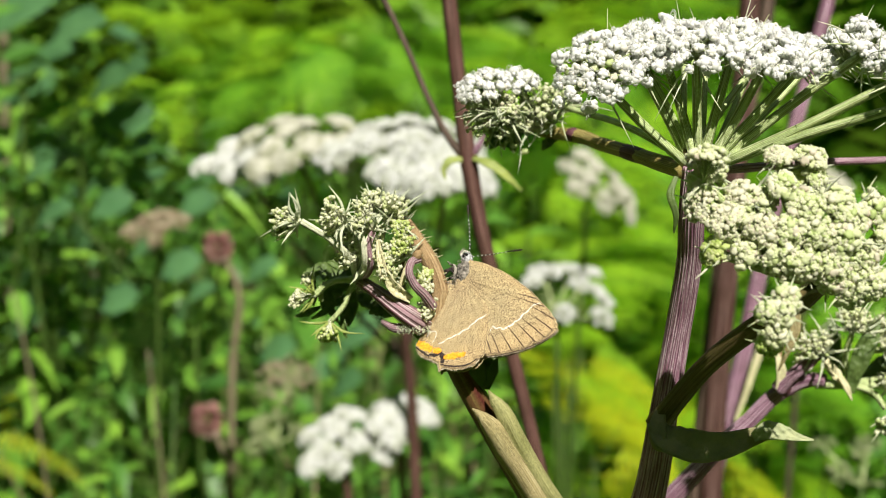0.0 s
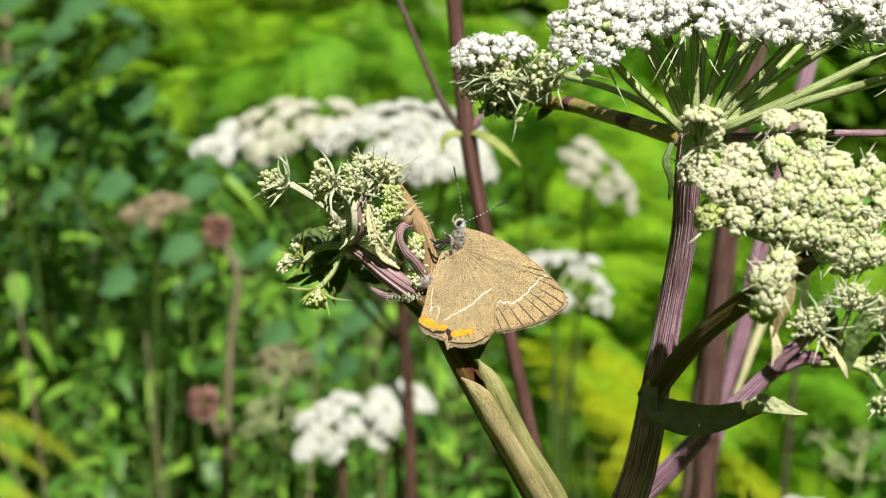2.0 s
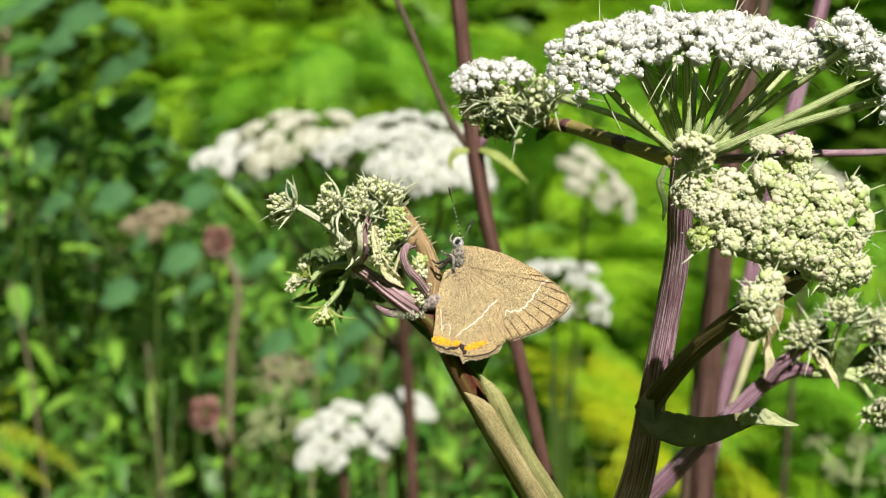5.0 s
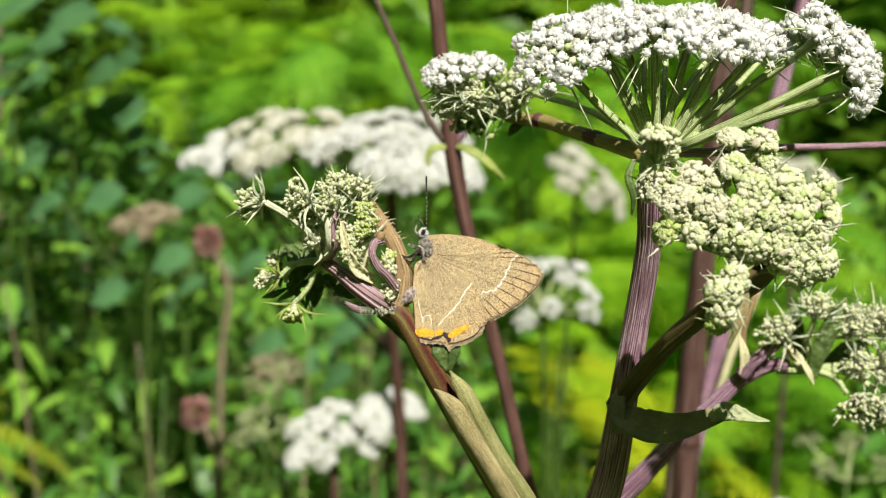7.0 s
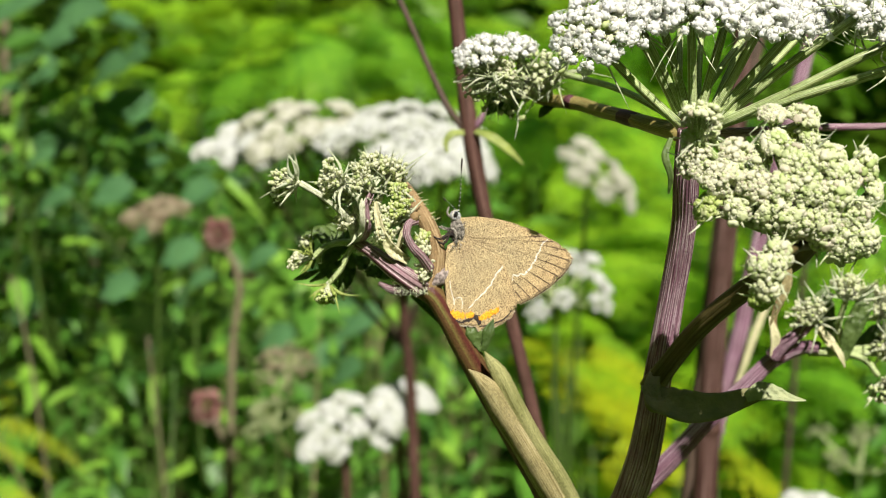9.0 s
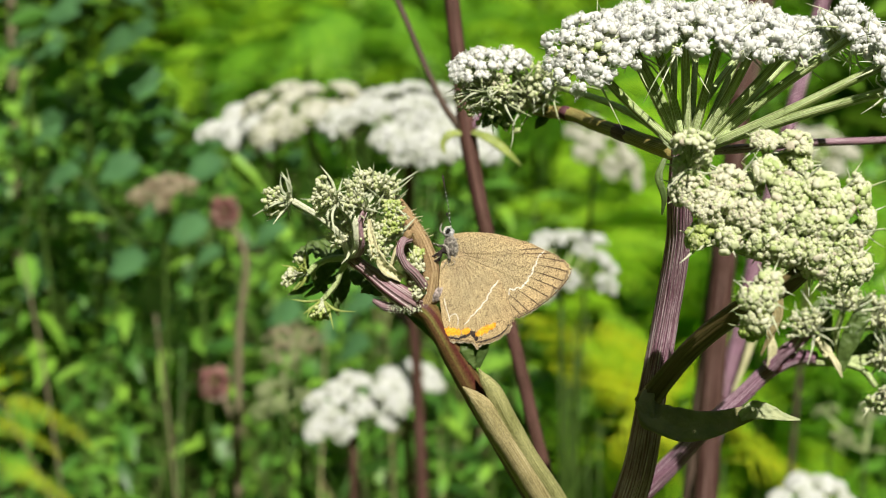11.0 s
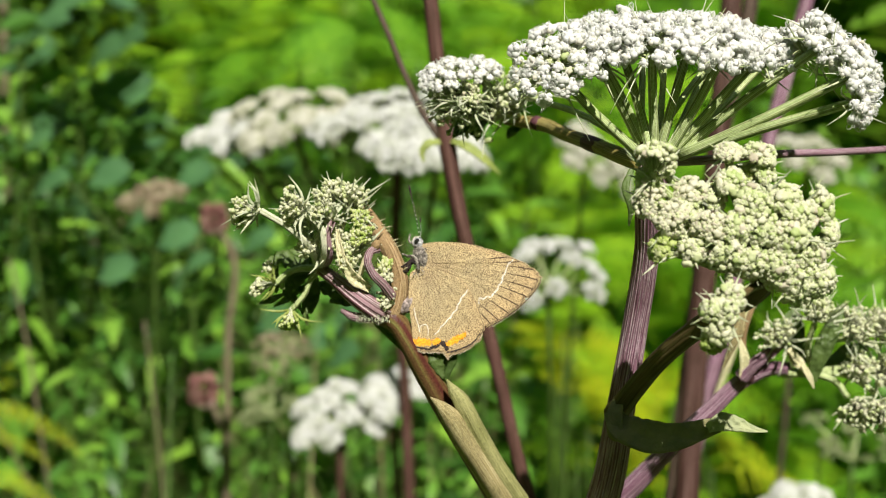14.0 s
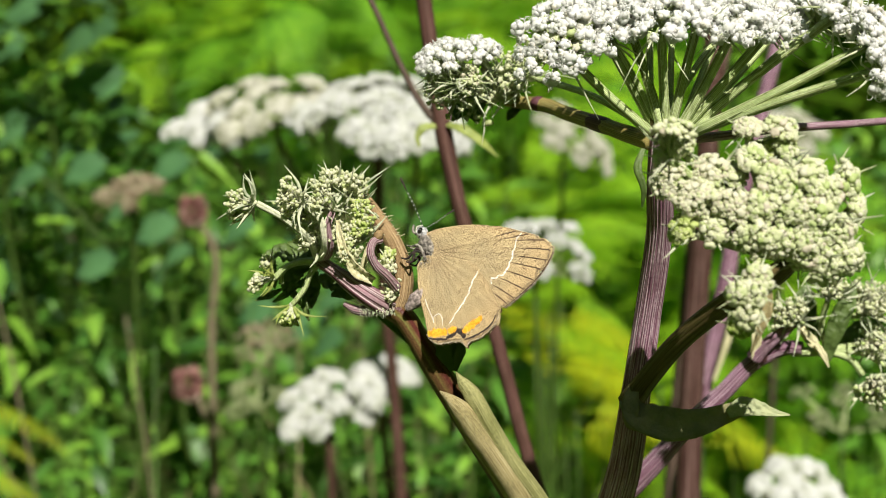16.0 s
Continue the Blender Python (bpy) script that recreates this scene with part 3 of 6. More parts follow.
    for k, (a, b, c, w) in enumerate((((0.0132, 0.1967, 1.1414), (0.0087, 0.1925, 1.1401), (0.0071, 0.1903, 1.1385), 0.0016), ((0.0124, 0.1977, 1.1409), (0.0106, 0.1964, 1.1388), (0.0112, 0.1962, 1.1377), 0.0013), ((0.0183, 0.1995, 1.1399), (0.0162, 0.1984, 1.1387), (0.0155, 0.1982, 1.1377), 0.0008))):
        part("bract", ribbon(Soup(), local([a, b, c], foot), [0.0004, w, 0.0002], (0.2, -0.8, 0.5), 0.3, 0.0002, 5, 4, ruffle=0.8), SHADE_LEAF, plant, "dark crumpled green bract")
    ray_to(plant, foot, node, (0.0181, 0.1891, 1.1446), 0.00052, GREEN, 0.0012)
    umbellet(plant, foot, (0.0181, 0.1891, 1.1446), (-0.6, -0.3, 0.5), 0.0042, 22, "bud", YOUNG, GREEN, 0.0005, 1.1, 0.8, bracts=8, seed=131, bract_length=1.4)

    # the thin dark branch that runs level to the other side
    run("branch", [node, (0.0391, 0.1698, 1.137), (0.0499, 0.1759, 1.1373), (0.0636, 0.182, 1.1373), (0.0826, 0.1901, 1.1377)], [0.0007, 0.0006, 0.00055, 0.0005, 0.0005], PURPLE, 12, 6, 0.06, "thin dark side branch")

    # open white umbel: middles of the heads, their facing and reach
    heads = (
        ((0.0185, 0.1595, 1.1507), (-0.38, -0.78, 0.50), 0.0060, 70, 1.15),
        ((0.0249, 0.1608, 1.1519), (-0.15, -0.62, 0.77), 0.0042, 34, 1.2),
        ((0.0278, 0.1627, 1.1545), (-0.15, -0.55, 0.82), 0.0050, 58, 1.2),
        ((0.0317, 0.1591, 1.1538), (0.0, -0.60, 0.80), 0.0052, 60, 1.2),
        ((0.0366, 0.1602, 1.1542), (0.05, -0.58, 0.82), 0.0054, 60, 1.2),
        ((0.0408, 0.159, 1.1531), (0.12, -0.58, 0.80), 0.0050, 56, 1.2),
        ((0.0453, 0.1599, 1.1524), (0.22, -0.52, 0.82), 0.0046, 50, 1.2),
        ((0.0534, 0.157, 1.1532), (0.66, -0.55, 0.50), 0.0044, 46, 1.2),
        ((0.0567, 0.1534, 1.1495), (0.74, -0.60, 0.30), 0.0044, 48, 1.2),
        ((0.056, 0.1517, 1.1457), (0.66, -0.66, 0.0), 0.0030, 20, 1.2),
        ((0.0354, 0.1736, 1.1558), (-0.1, -0.1, 1.0), 0.0050, 44, 1.2),
        ((0.0244, 0.1714, 1.1551), (-0.4, -0.1, 0.9), 0.0046, 40, 1.2),
        ((0.0435, 0.1756, 1.1553), (0.05, -0.1, 1.0), 0.0050, 44, 1.2),
        ((0.0507, 0.1733, 1.1535), (0.25, -0.1, 0.95), 0.0046, 40, 1.2),
        ((0.0536, 0.1672, 1.1533), (0.5, -0.1, 0.8), 0.0044, 36, 1.2),
    )
    for k, (c, ax, r, n, spread) in enumerate(heads):
        way = np.array(ax) / np.linalg.norm(ax)
        b = np.array(c) - way * r * 0.55
        side = np.clip((b[0] - node[0]) * 0.14, -0.0024, 0.0028)
        start = node + np.array((side, 0.0010 * math.sin(k * 2.1), 0.0006))
        ray_to(plant, foot, start, b, 0.00057 - 0.00016 * (k > 9), OLIVE if k == 11 else GREEN, 0.0002 * ((k * 7) % 5 - 2), 24, 6)
        if k == 0:
            umbellet(plant, foot, b, ax, r * 0.93, 44, "bud", BUDS, GREEN, 0.00050, 0.7, 0.62, bracts=0, seed=9)
        umbellet(plant, foot, b, ax, r, int(n * 0.82), "open", WHITE, GREEN, 0.00086, spread, 0.62, bracts=12, seed=10 + k, bract_length=1.25, bract_width=0.00012)
    # more rays between them, to heads hidden behind
    for k, b in enumerate(((0.0323, 0.1716, 1.1510), (0.042, 0.1716, 1.1510), (0.0260, 0.1622, 1.1500))):
        ray_to(plant, foot, node + np.array((0.0007 * (k - 3), 0.0004, 0.0006)), b, 0.00045, GREEN, 0.0003 * ((k * 3) % 4 - 1), 10, 5)

    # the lower branch and its umbel of closed buds, which comes nearest to the camera
    run("branch", [(0.0302, 0.1738, 1.1005), (0.032, 0.1704, 1.1047), (0.0349, 0.1642, 1.1113), (0.0397, 0.1561, 1.1185), (0.0434, 0.1497, 1.123), (0.0444, 0.1465, 1.1255)], [0.0017, 0.0014, 0.0013, 0.0013, 0.0012, 0.0011], OLIVE, 40, 10, 0.05, "olive branch in the shade")
    hub = np.array((0.0441, 0.1465, 1.1251))
    clumps = (
        ((0.0293, 0.1415, 1.1406), (-0.1, -0.55, 0.8), 0.00214, 30, 1.2, BUDS),
        ((0.0284, 0.14, 1.1355), (-0.55, -0.75, 0.25), 0.00227, 34, 1.2, BUDS),
        ((0.0307, 0.1385, 1.1335), (-0.3, -0.9, 0.2), 0.00202, 30, 1.2, BUDS),
        ((0.0332, 0.1405, 1.1367), (-0.15, -0.7, 0.65), 0.00214, 32, 1.2, BUDS),
        ((0.035, 0.138, 1.1327), (-0.1, -0.95, 0.2), 0.00202, 30, 1.2, BUDS),
        ((0.0378, 0.143, 1.1409), (-0.05, -0.5, 0.8), 0.00151, 22, 1.2, BUDS),
        ((0.0379, 0.141, 1.1377), (0, -0.75, 0.5), 0.0017, 24, 1.2, BUDS),
        ((0.0416, 0.143, 1.1409), (0.1, -0.5, 0.8), 0.00195, 30, 1.2, BUDS),
        ((0.0422, 0.1425, 1.1384), (0.2, -0.7, 0.4), 0.00139, 16, 1.2, BUDS),
        ((0.0402, 0.1385, 1.1357), (0, -0.85, 0.45), 0.00208, 32, 1.2, BUDS),
        ((0.0437, 0.139, 1.1361), (0.15, -0.8, 0.5), 0.00208, 32, 1.2, BUDS),
        ((0.0453, 0.1383, 1.1341), (0.2, -0.9, 0.3), 0.00208, 32, 1.2, BUDS),
        ((0.0484, 0.14, 1.135), (0.6, -0.7, 0.3), 0.00227, 34, 1.2, BUDS),
        ((0.0381, 0.1376, 1.1328), (-0.05, -1, 0.2), 0.00208, 32, 1.2, BUDS),
        ((0.0409, 0.1372, 1.1325), (0, -1, 0.15), 0.00214, 34, 1.2, BUDS),
        ((0.044, 0.1372, 1.1314), (0.1, -1, 0.05), 0.0022, 34, 1.2, BUDS),
        ((0.0372, 0.1372, 1.1293), (-0.2, -0.9, -0.1), 0.00239, 38, 1.2, BUDS),
        ((0.0398, 0.1372, 1.1286), (-0.05, -0.95, -0.25), 0.00189, 28, 1.2, BUDS),
        ((0.0427, 0.137, 1.1286), (0.05, -1, -0.1), 0.0022, 34, 1.2, BUDS),
        ((0.0472, 0.138, 1.129), (0.45, -0.8, -0.1), 0.00227, 36, 1.2, BUDS),
        ((0.0465, 0.1378, 1.1266), (0.25, -0.8, -0.4), 0.00208, 32, 1.2, BUDS),
        ((0.0332, 0.1385, 1.1304), (-0.2, -0.8, 0.3), 0.00189, 28, 1.2, BUDS),
        ((0.0296, 0.139, 1.1305), (-0.75, -0.5, 0.45), 0.00189, 26, 1.2, LIME_BUDS),
        ((0.0456, 0.1378, 1.1252), (0.15, -0.8, -0.5), 0.00214, 34, 1.2, BUDS),
        ((0.0484, 0.1384, 1.1259), (0.5, -0.7, -0.4), 0.00176, 26, 1.2, BUDS),
        ((0.0362, 0.142, 1.1357), (0, -0.7, 0.5), 0.00164, 22, 1.2, BUDS),
        ((0.0404, 0.1438, 1.1383), (0, -0.6, 0.6), 0.00151, 18, 1.2, LIME_BUDS),
        ((0.0325, 0.1395, 1.1343), (-0.2, -0.9, 0.3), 0.00176, 24, 1.2, BUDS),
        ((0.0495, 0.14, 1.1318), (0.7, -0.6, 0.1), 0.00164, 22, 1.2, BUDS),
        ((0.0283, 0.141, 1.1379), (-0.6, -0.6, 0.4), 0.00164, 22, 1.2, BUDS),
        ((0.043, 0.1378, 1.1266), (0, -0.8, -0.5), 0.00189, 28, 1.2, BUDS),
        ((0.0302, 0.1412, 1.1394), (0, -0.6, 0.7), 0.00164, 24, 1.2, BUDS),
    )
    for k, (c, ax, r, n, spread, petals) in enumerate(clumps):
        way = np.array(ax) / np.linalg.norm(ax)
        b = np.array(c) - way * r * 0.7
        ray_to(plant, foot, hub, b, 0.0005, GREEN, -0.0002, 8, 4)
        umbellet(plant, foot, b, ax, r, int(n * 1.35), "bud", petals, GREEN, 0.00050, spread, 0.85, single=k < 6, bracts=6, seed=30 + k, bract_length=1.6, bract_width=0.00015)
        umbellet(plant, foot, b, ax, r * 0.74, int(n * 0.8), "bud", petals, GREEN, 0.00046, spread, 0.85, bracts=0, seed=230 + k)
    # one head that turns away and shows its bracts
    away = np.array((0.0288, 0.14, 1.1376))
    ray_to(plant, foot, hub, away, 0.0005, GREEN, 0.0)
    umbellet(plant, foot, away, (0.15, -0.25, 0.95), 0.0040, 34, "bud", BUDS, GREEN, 0.00050, 0.55, 1.0, bracts=6, seed=52, bract_length=0.8, bract_width=0.00010)
    low = np.array((0.0366, 0.133, 1.1251))
    ray_to(plant, foot, hub, low, 0.00055, OLIVE, 0.0005)
    for k, (b, ax, r, n, petals) in enumerate((((0.0366, 0.1335, 1.1258), (-0.2, -0.9, 0.2), 0.0016, 30, BUDS), ((0.0359, 0.1325, 1.1243), (-0.3, -0.9, -0.1), 0.0017, 32, BUDS), ((0.0345, 0.1325, 1.1246), (-0.6, -0.75, 0.0), 0.0013, 22, BUDS), ((0.0351, 0.1322, 1.1225), (-0.2, -0.75, -0.5), 0.0016, 28, YOUNG), ((0.0349, 0.1325, 1.1214), (-0.3, -0.65, -0.7), 0.0014, 18, LIME_BUDS))):
        umbellet(plant, foot, b, ax, r, n, "bud", petals, GREEN, 0.00046, 1.25, 0.95, bracts=8, seed=47 + k, bract_length=1.6)
    part("withered_bract", ribbon(Soup(), local([(0.038, 0.1345, 1.1252), (0.0379, 0.134, 1.1224), (0.037, 0.134, 1.1196), (0.0364, 0.1345, 1.1177)], foot), [0.0004, 0.0006, 0.0003, 0.0001], (-0.3, -0.9, 0.2), 0.35, 0.0002, 6, 4, ruffle=0.3), SHEATH, plant, "thin brown withered bract hanging below the buds")

    # the sheath at the axil
    s = Soup()
    ribbon(s, local([(0.0293, 0.1712, 1.1015), (0.0307, 0.1668, 1.1006), (0.0336, 0.164, 1.1003), (0.0373, 0.1634, 1.1006), (0.0407, 0.1636, 1.1016), (0.0435, 0.1632, 1.1027)], foot), [0.0011, 0.0022, 0.0023, 0.0018, 0.0013, 0.0009], (0.05, -0.85, 0.5), 0.22, 0.0003, 8, 8, ruffle=0.18)
    ribbon(s, local([(0.0305, 0.172, 1.1034), (0.0295, 0.169, 1.1018), (0.0297, 0.1672, 1.0997), (0.0308, 0.1668, 1.0988)], foot), [0.0007, 0.0012, 0.0012, 0.0003], (-0.4, -0.9, 0.2), 0.25, 0.0003, 6, 5, ruffle=0.15)
    part("leaf_sheath", s, LEAF_SHEATH, plant, "grey-green leaf sheath folded round the axil")
    part("leaf_tip", ribbon(Soup(), local([(0.041, 0.1626, 1.102), (0.0428, 0.162, 1.1031), (0.0447, 0.1617, 1.1029), (0.0467, 0.1616, 1.1023), (0.0487, 0.1614, 1.102)], foot), [0.0006, 0.0013, 0.0010, 0.0005, 0.0001], (0.15, -0.9, 0.4), 0.15, 0.0003, 8, 8, ruffle=0.35), LIT_LEAF_TIP, plant, "pale wrinkled leaf underside, its sunlit tone in the colour")
    # a thin withered bract below the node
    b = Soup()
    ribbon(b, local([(0.0296, 0.1607, 1.1367), (0.0287, 0.1594, 1.1345), (0.0294, 0.159, 1.132), (0.0293, 0.1597, 1.1296)], foot), [0.0003, 0.0005, 0.0004, 0.0001], (-0.3, -0.9, 0.2), 0.3, 0.0002, 5, 3)
    part("bract", b, SHADE_LEAF, plant, "thin dark drooping bract")


build_tall_angelica()


# ---- a second plant behind it, with a mauve branch ----
def build_mauve_angelica():
    foot = (0.0, 0.29, 0.0)
    plant = thing("angelica_plant", foot, "wild angelica with a mauve forked branch and shaded bud heads", "flower")

    def run(pts, radii, skin, label=""):
        part("branch", tube(Soup(), local(pts, foot), [r * 0.9 for r in radii], 96, 8, 16, 0.05), skin, plant, label)

    run([foot, (0.005, 0.26, 0.7), (0.0292, 0.2086, 1.0678), (0.0383, 0.2051, 1.0789), (0.0447, 0.2032, 1.0872), (0.0499, 0.202, 1.0929), (0.0554, 0.2008, 1.0987), (0.0596, 0.1991, 1.1008), (0.0613, 0.1981, 1.1009)],
        [0.0034, 0.0028, 0.0020, 0.00185, 0.0016, 0.00145, 0.0014, 0.0012, 0.0011], MAUVE, "mauve ribbed branch")
    run([(0.054, 0.1995, 1.0991), (0.0558, 0.1985, 1.1015), (0.0579, 0.198, 1.1035), (0.0598, 0.198, 1.1051)], [0.0014, 0.0011, 0.0010, 0.0009], MAUVE)
    s = Soup()
    s.add(BALL2[0] * (0.0016, 0.0015, 0.0018) + (np.array((0.0553, 0.2004, 1.0995)) - foot), BALL2[1])
    part("branch_joint", s, NODE, plant)
    bract = Soup()
    ribbon(bract, local([(0.0539, 0.1984, 1.0993), (0.0541, 0.1983, 1.1026), (0.0532, 0.1988, 1.1059)], foot), [0.0005, 0.0008, 0.0002], (0, -1, 0.2), 0.3, 0.0003, 5, 4)
    part("bract", bract, CREAM, plant, "pale cream bract")
    bract = Soup()
    ribbon(bract, local([(0.0607, 0.1975, 1.1041), (0.0625, 0.1973, 1.1022), (0.0643, 0.1969, 1.0997)], foot), [0.0005, 0.0009, 0.0002], (0, -1, 0.3), 0.3, 0.0003, 5, 4)
    part("bract", bract, CREAM, plant, "pale cream bract")
    part("withered_stalk", tube(Soup(), local([(0.0552, 0.1999, 1.0997), (0.054, 0.1992, 1.1051), (0.0559, 0.1997, 1.1124)], foot), [0.0006, 0.0005, 0.0004], 12, 6, 4, 0.1), STRAW, plant, "thin brown withered stalk")
    hub = np.array((0.0655, 0.1985, 1.1001))
    for pts, r in (([(0.0601, 0.199, 1.1), (0.0626, 0.198, 1.1003)], 0.0007), ([(0.0675, 0.199, 1.1005), (0.0738, 0.2, 1.1005)], 0.0006), ([(0.0691, 0.198, 1.0987), (0.0707, 0.197, 1.0965)], 0.0005), ([(0.0672, 0.199, 1.1052), (0.0713, 0.199, 1.1057)], 0.0005), ([(0.0642, 0.198, 1.1044), (0.0648, 0.197, 1.1088)], 0.0005), ([(0.0712, 0.199, 1.0996), (0.0754, 0.198, 1.097)], 0.0005)):
        part("ray", tube(Soup(), local([tuple(hub), *pts], foot), [r * 1.1, r, r * 0.9], 14, 5, 5, 0.1), GREEN, plant)
    heads = (
        ((0.0607, 0.198, 1.1052), (-0.65, -0.45, 0.6), 0.0046, 22, 0.8, 12, 1.1, YOUNG),
        ((0.0648, 0.197, 1.1091), (0.05, -0.45, 0.9), 0.0040, 18, 0.8, 12, 1.3, YOUNG),
        ((0.0713, 0.199, 1.1059), (0.15, -0.5, 0.8), 0.0052, 26, 0.9, 12, 1.1, YOUNG),
        ((0.0756, 0.2, 1.1061), (0.4, -0.5, 0.7), 0.0052, 26, 0.9, 12, 1.1, BUDS),
        ((0.0725, 0.199, 1.1005), (-0.1, -0.75, 0.4), 0.0036, 20, 0.9, 8, 1.1, BUDS),
        ((0.0761, 0.2, 1.0998), (0.3, -0.6, 0.2), 0.0048, 24, 0.9, 12, 1.2, YOUNG),
        ((0.0721, 0.197, 1.0963), (-0.1, -0.75, -0.5), 0.0046, 26, 0.9, 8, 1.0, BUDS),
        ((0.0753, 0.197, 1.0958), (0.2, -0.7, -0.5), 0.0048, 26, 0.9, 8, 1.0, BUDS),
        ((0.0797, 0.2, 1.1013), (0.5, -0.6, 0.2), 0.0052, 24, 0.9, 8, 1.0, YOUNG),
    )
    for k, (base, ax, length, n, spread, bracts, reach, petals) in enumerate(heads):
        nodding_head(plant, foot, base, ax, length, n, petals, 160 + k, spread, bracts, reach, 0.00048)
    for way, widths in (([(0.0647, 0.197, 1.0993), (0.0661, 0.1965, 1.1048), (0.0678, 0.197, 1.1084), (0.0692, 0.198, 1.1109)], [0.0008, 0.0015, 0.0014, 0.0003]), ([(0.0645, 0.202, 1.1007), (0.0631, 0.202, 1.1045), (0.0626, 0.202, 1.1078), (0.0636, 0.203, 1.11)], [0.0008, 0.0018, 0.0018, 0.0004]), ([(0.0674, 0.203, 1.0986), (0.0727, 0.204, 1.1017), (0.0767, 0.205, 1.1039)], [0.0008, 0.0020, 0.0003])):
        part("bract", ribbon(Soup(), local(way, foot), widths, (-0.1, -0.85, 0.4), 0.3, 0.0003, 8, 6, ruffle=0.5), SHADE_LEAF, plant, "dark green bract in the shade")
    for way in ([(0.0607, 0.1965, 1.1046), (0.0615, 0.196, 1.1037), (0.0624, 0.1965, 1.1025)], [(0.063, 0.1965, 1.102), (0.0641, 0.196, 1.1001), (0.0649, 0.196, 1.0982)]):
        part("bract", ribbon(Soup(), local(way, foot), [0.0004, 0.0005, 0.0001], (0, -1, 0.3), 0.3, 0.0003, 5, 4, ruffle=0.5), CREAM, plant, "pale cream bract")


build_mauve_angelica()


# ---- bare stems close behind ----
def build_back_stems():
    def stem(pts, radii, skin, label, foot):
        s = thing("angelica_plant", foot, label, "plant", "stems behind the open umbel")
        part("stem", tube(Soup(), local([foot, *pts], foot), radii, 20, 8, 8, 0.04), skin, s)
        for p, r in zip(pts[2::3], radii[3::3]):
            part("stem_node", blob(Soup(), np.array(p) - foot, (r * 1.1, r * 1.1, r * 1.0)), skin, s)
        return s

    stem([(0.06, 0.36, 0.7), (0.0709, 0.3258, 1.0248), (0.0721, 0.3291, 1.0488), (0.0736, 0.3323, 1.0713), (0.0762, 0.3359, 1.0968), (0.0794, 0.3413, 1.1358), (0.0821, 0.3456, 1.1658), (0.0835, 0.3485, 1.1868)],
         [0.0048, 0.004, 0.0034, 0.0033, 0.0032, 0.003, 0.0029, 0.0028, 0.0027], BROWN, "dark brownish purple smooth angelica stem", (0.06, 0.38, 0.0))
    s = stem([(0.07, 0.36, 0.7), (0.0693, 0.3305, 1.023), (0.075, 0.334, 1.0473), (0.0812, 0.3374, 1.0717), (0.0862, 0.3408, 1.096), (0.0947, 0.3457, 1.131), (0.1036, 0.3504, 1.1645), (0.1085, 0.353, 1.1828)],
             [0.0040, 0.0034, 0.0026, 0.0025, 0.0024, 0.0022, 0.002, 0.0019, 0.0018], MAUVE, "mauve angelica stem with a cream sheath edge", (0.075, 0.385, 0.0))
    b = Soup()
    ribbon(b, local([(0.0785, 0.3303, 1.0571), (0.0813, 0.3305, 1.0656), (0.084, 0.3316, 1.0738), (0.0888, 0.3332, 1.085), (0.0918, 0.334, 1.091)], (0.075, 0.385, 0.0)), [0.0004, 0.0008, 0.0010, 0.0008, 0.0003], (0.1, -1, 0.2), 0.2, 0.0003, 6, 4)
    part("sheath", b, CREAM, s, "cream sheath edge")
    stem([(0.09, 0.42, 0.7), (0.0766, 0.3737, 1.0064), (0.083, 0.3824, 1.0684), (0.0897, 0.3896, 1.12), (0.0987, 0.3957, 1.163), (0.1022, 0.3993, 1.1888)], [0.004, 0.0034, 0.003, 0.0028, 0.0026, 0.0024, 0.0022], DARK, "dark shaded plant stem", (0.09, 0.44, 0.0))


build_back_stems()


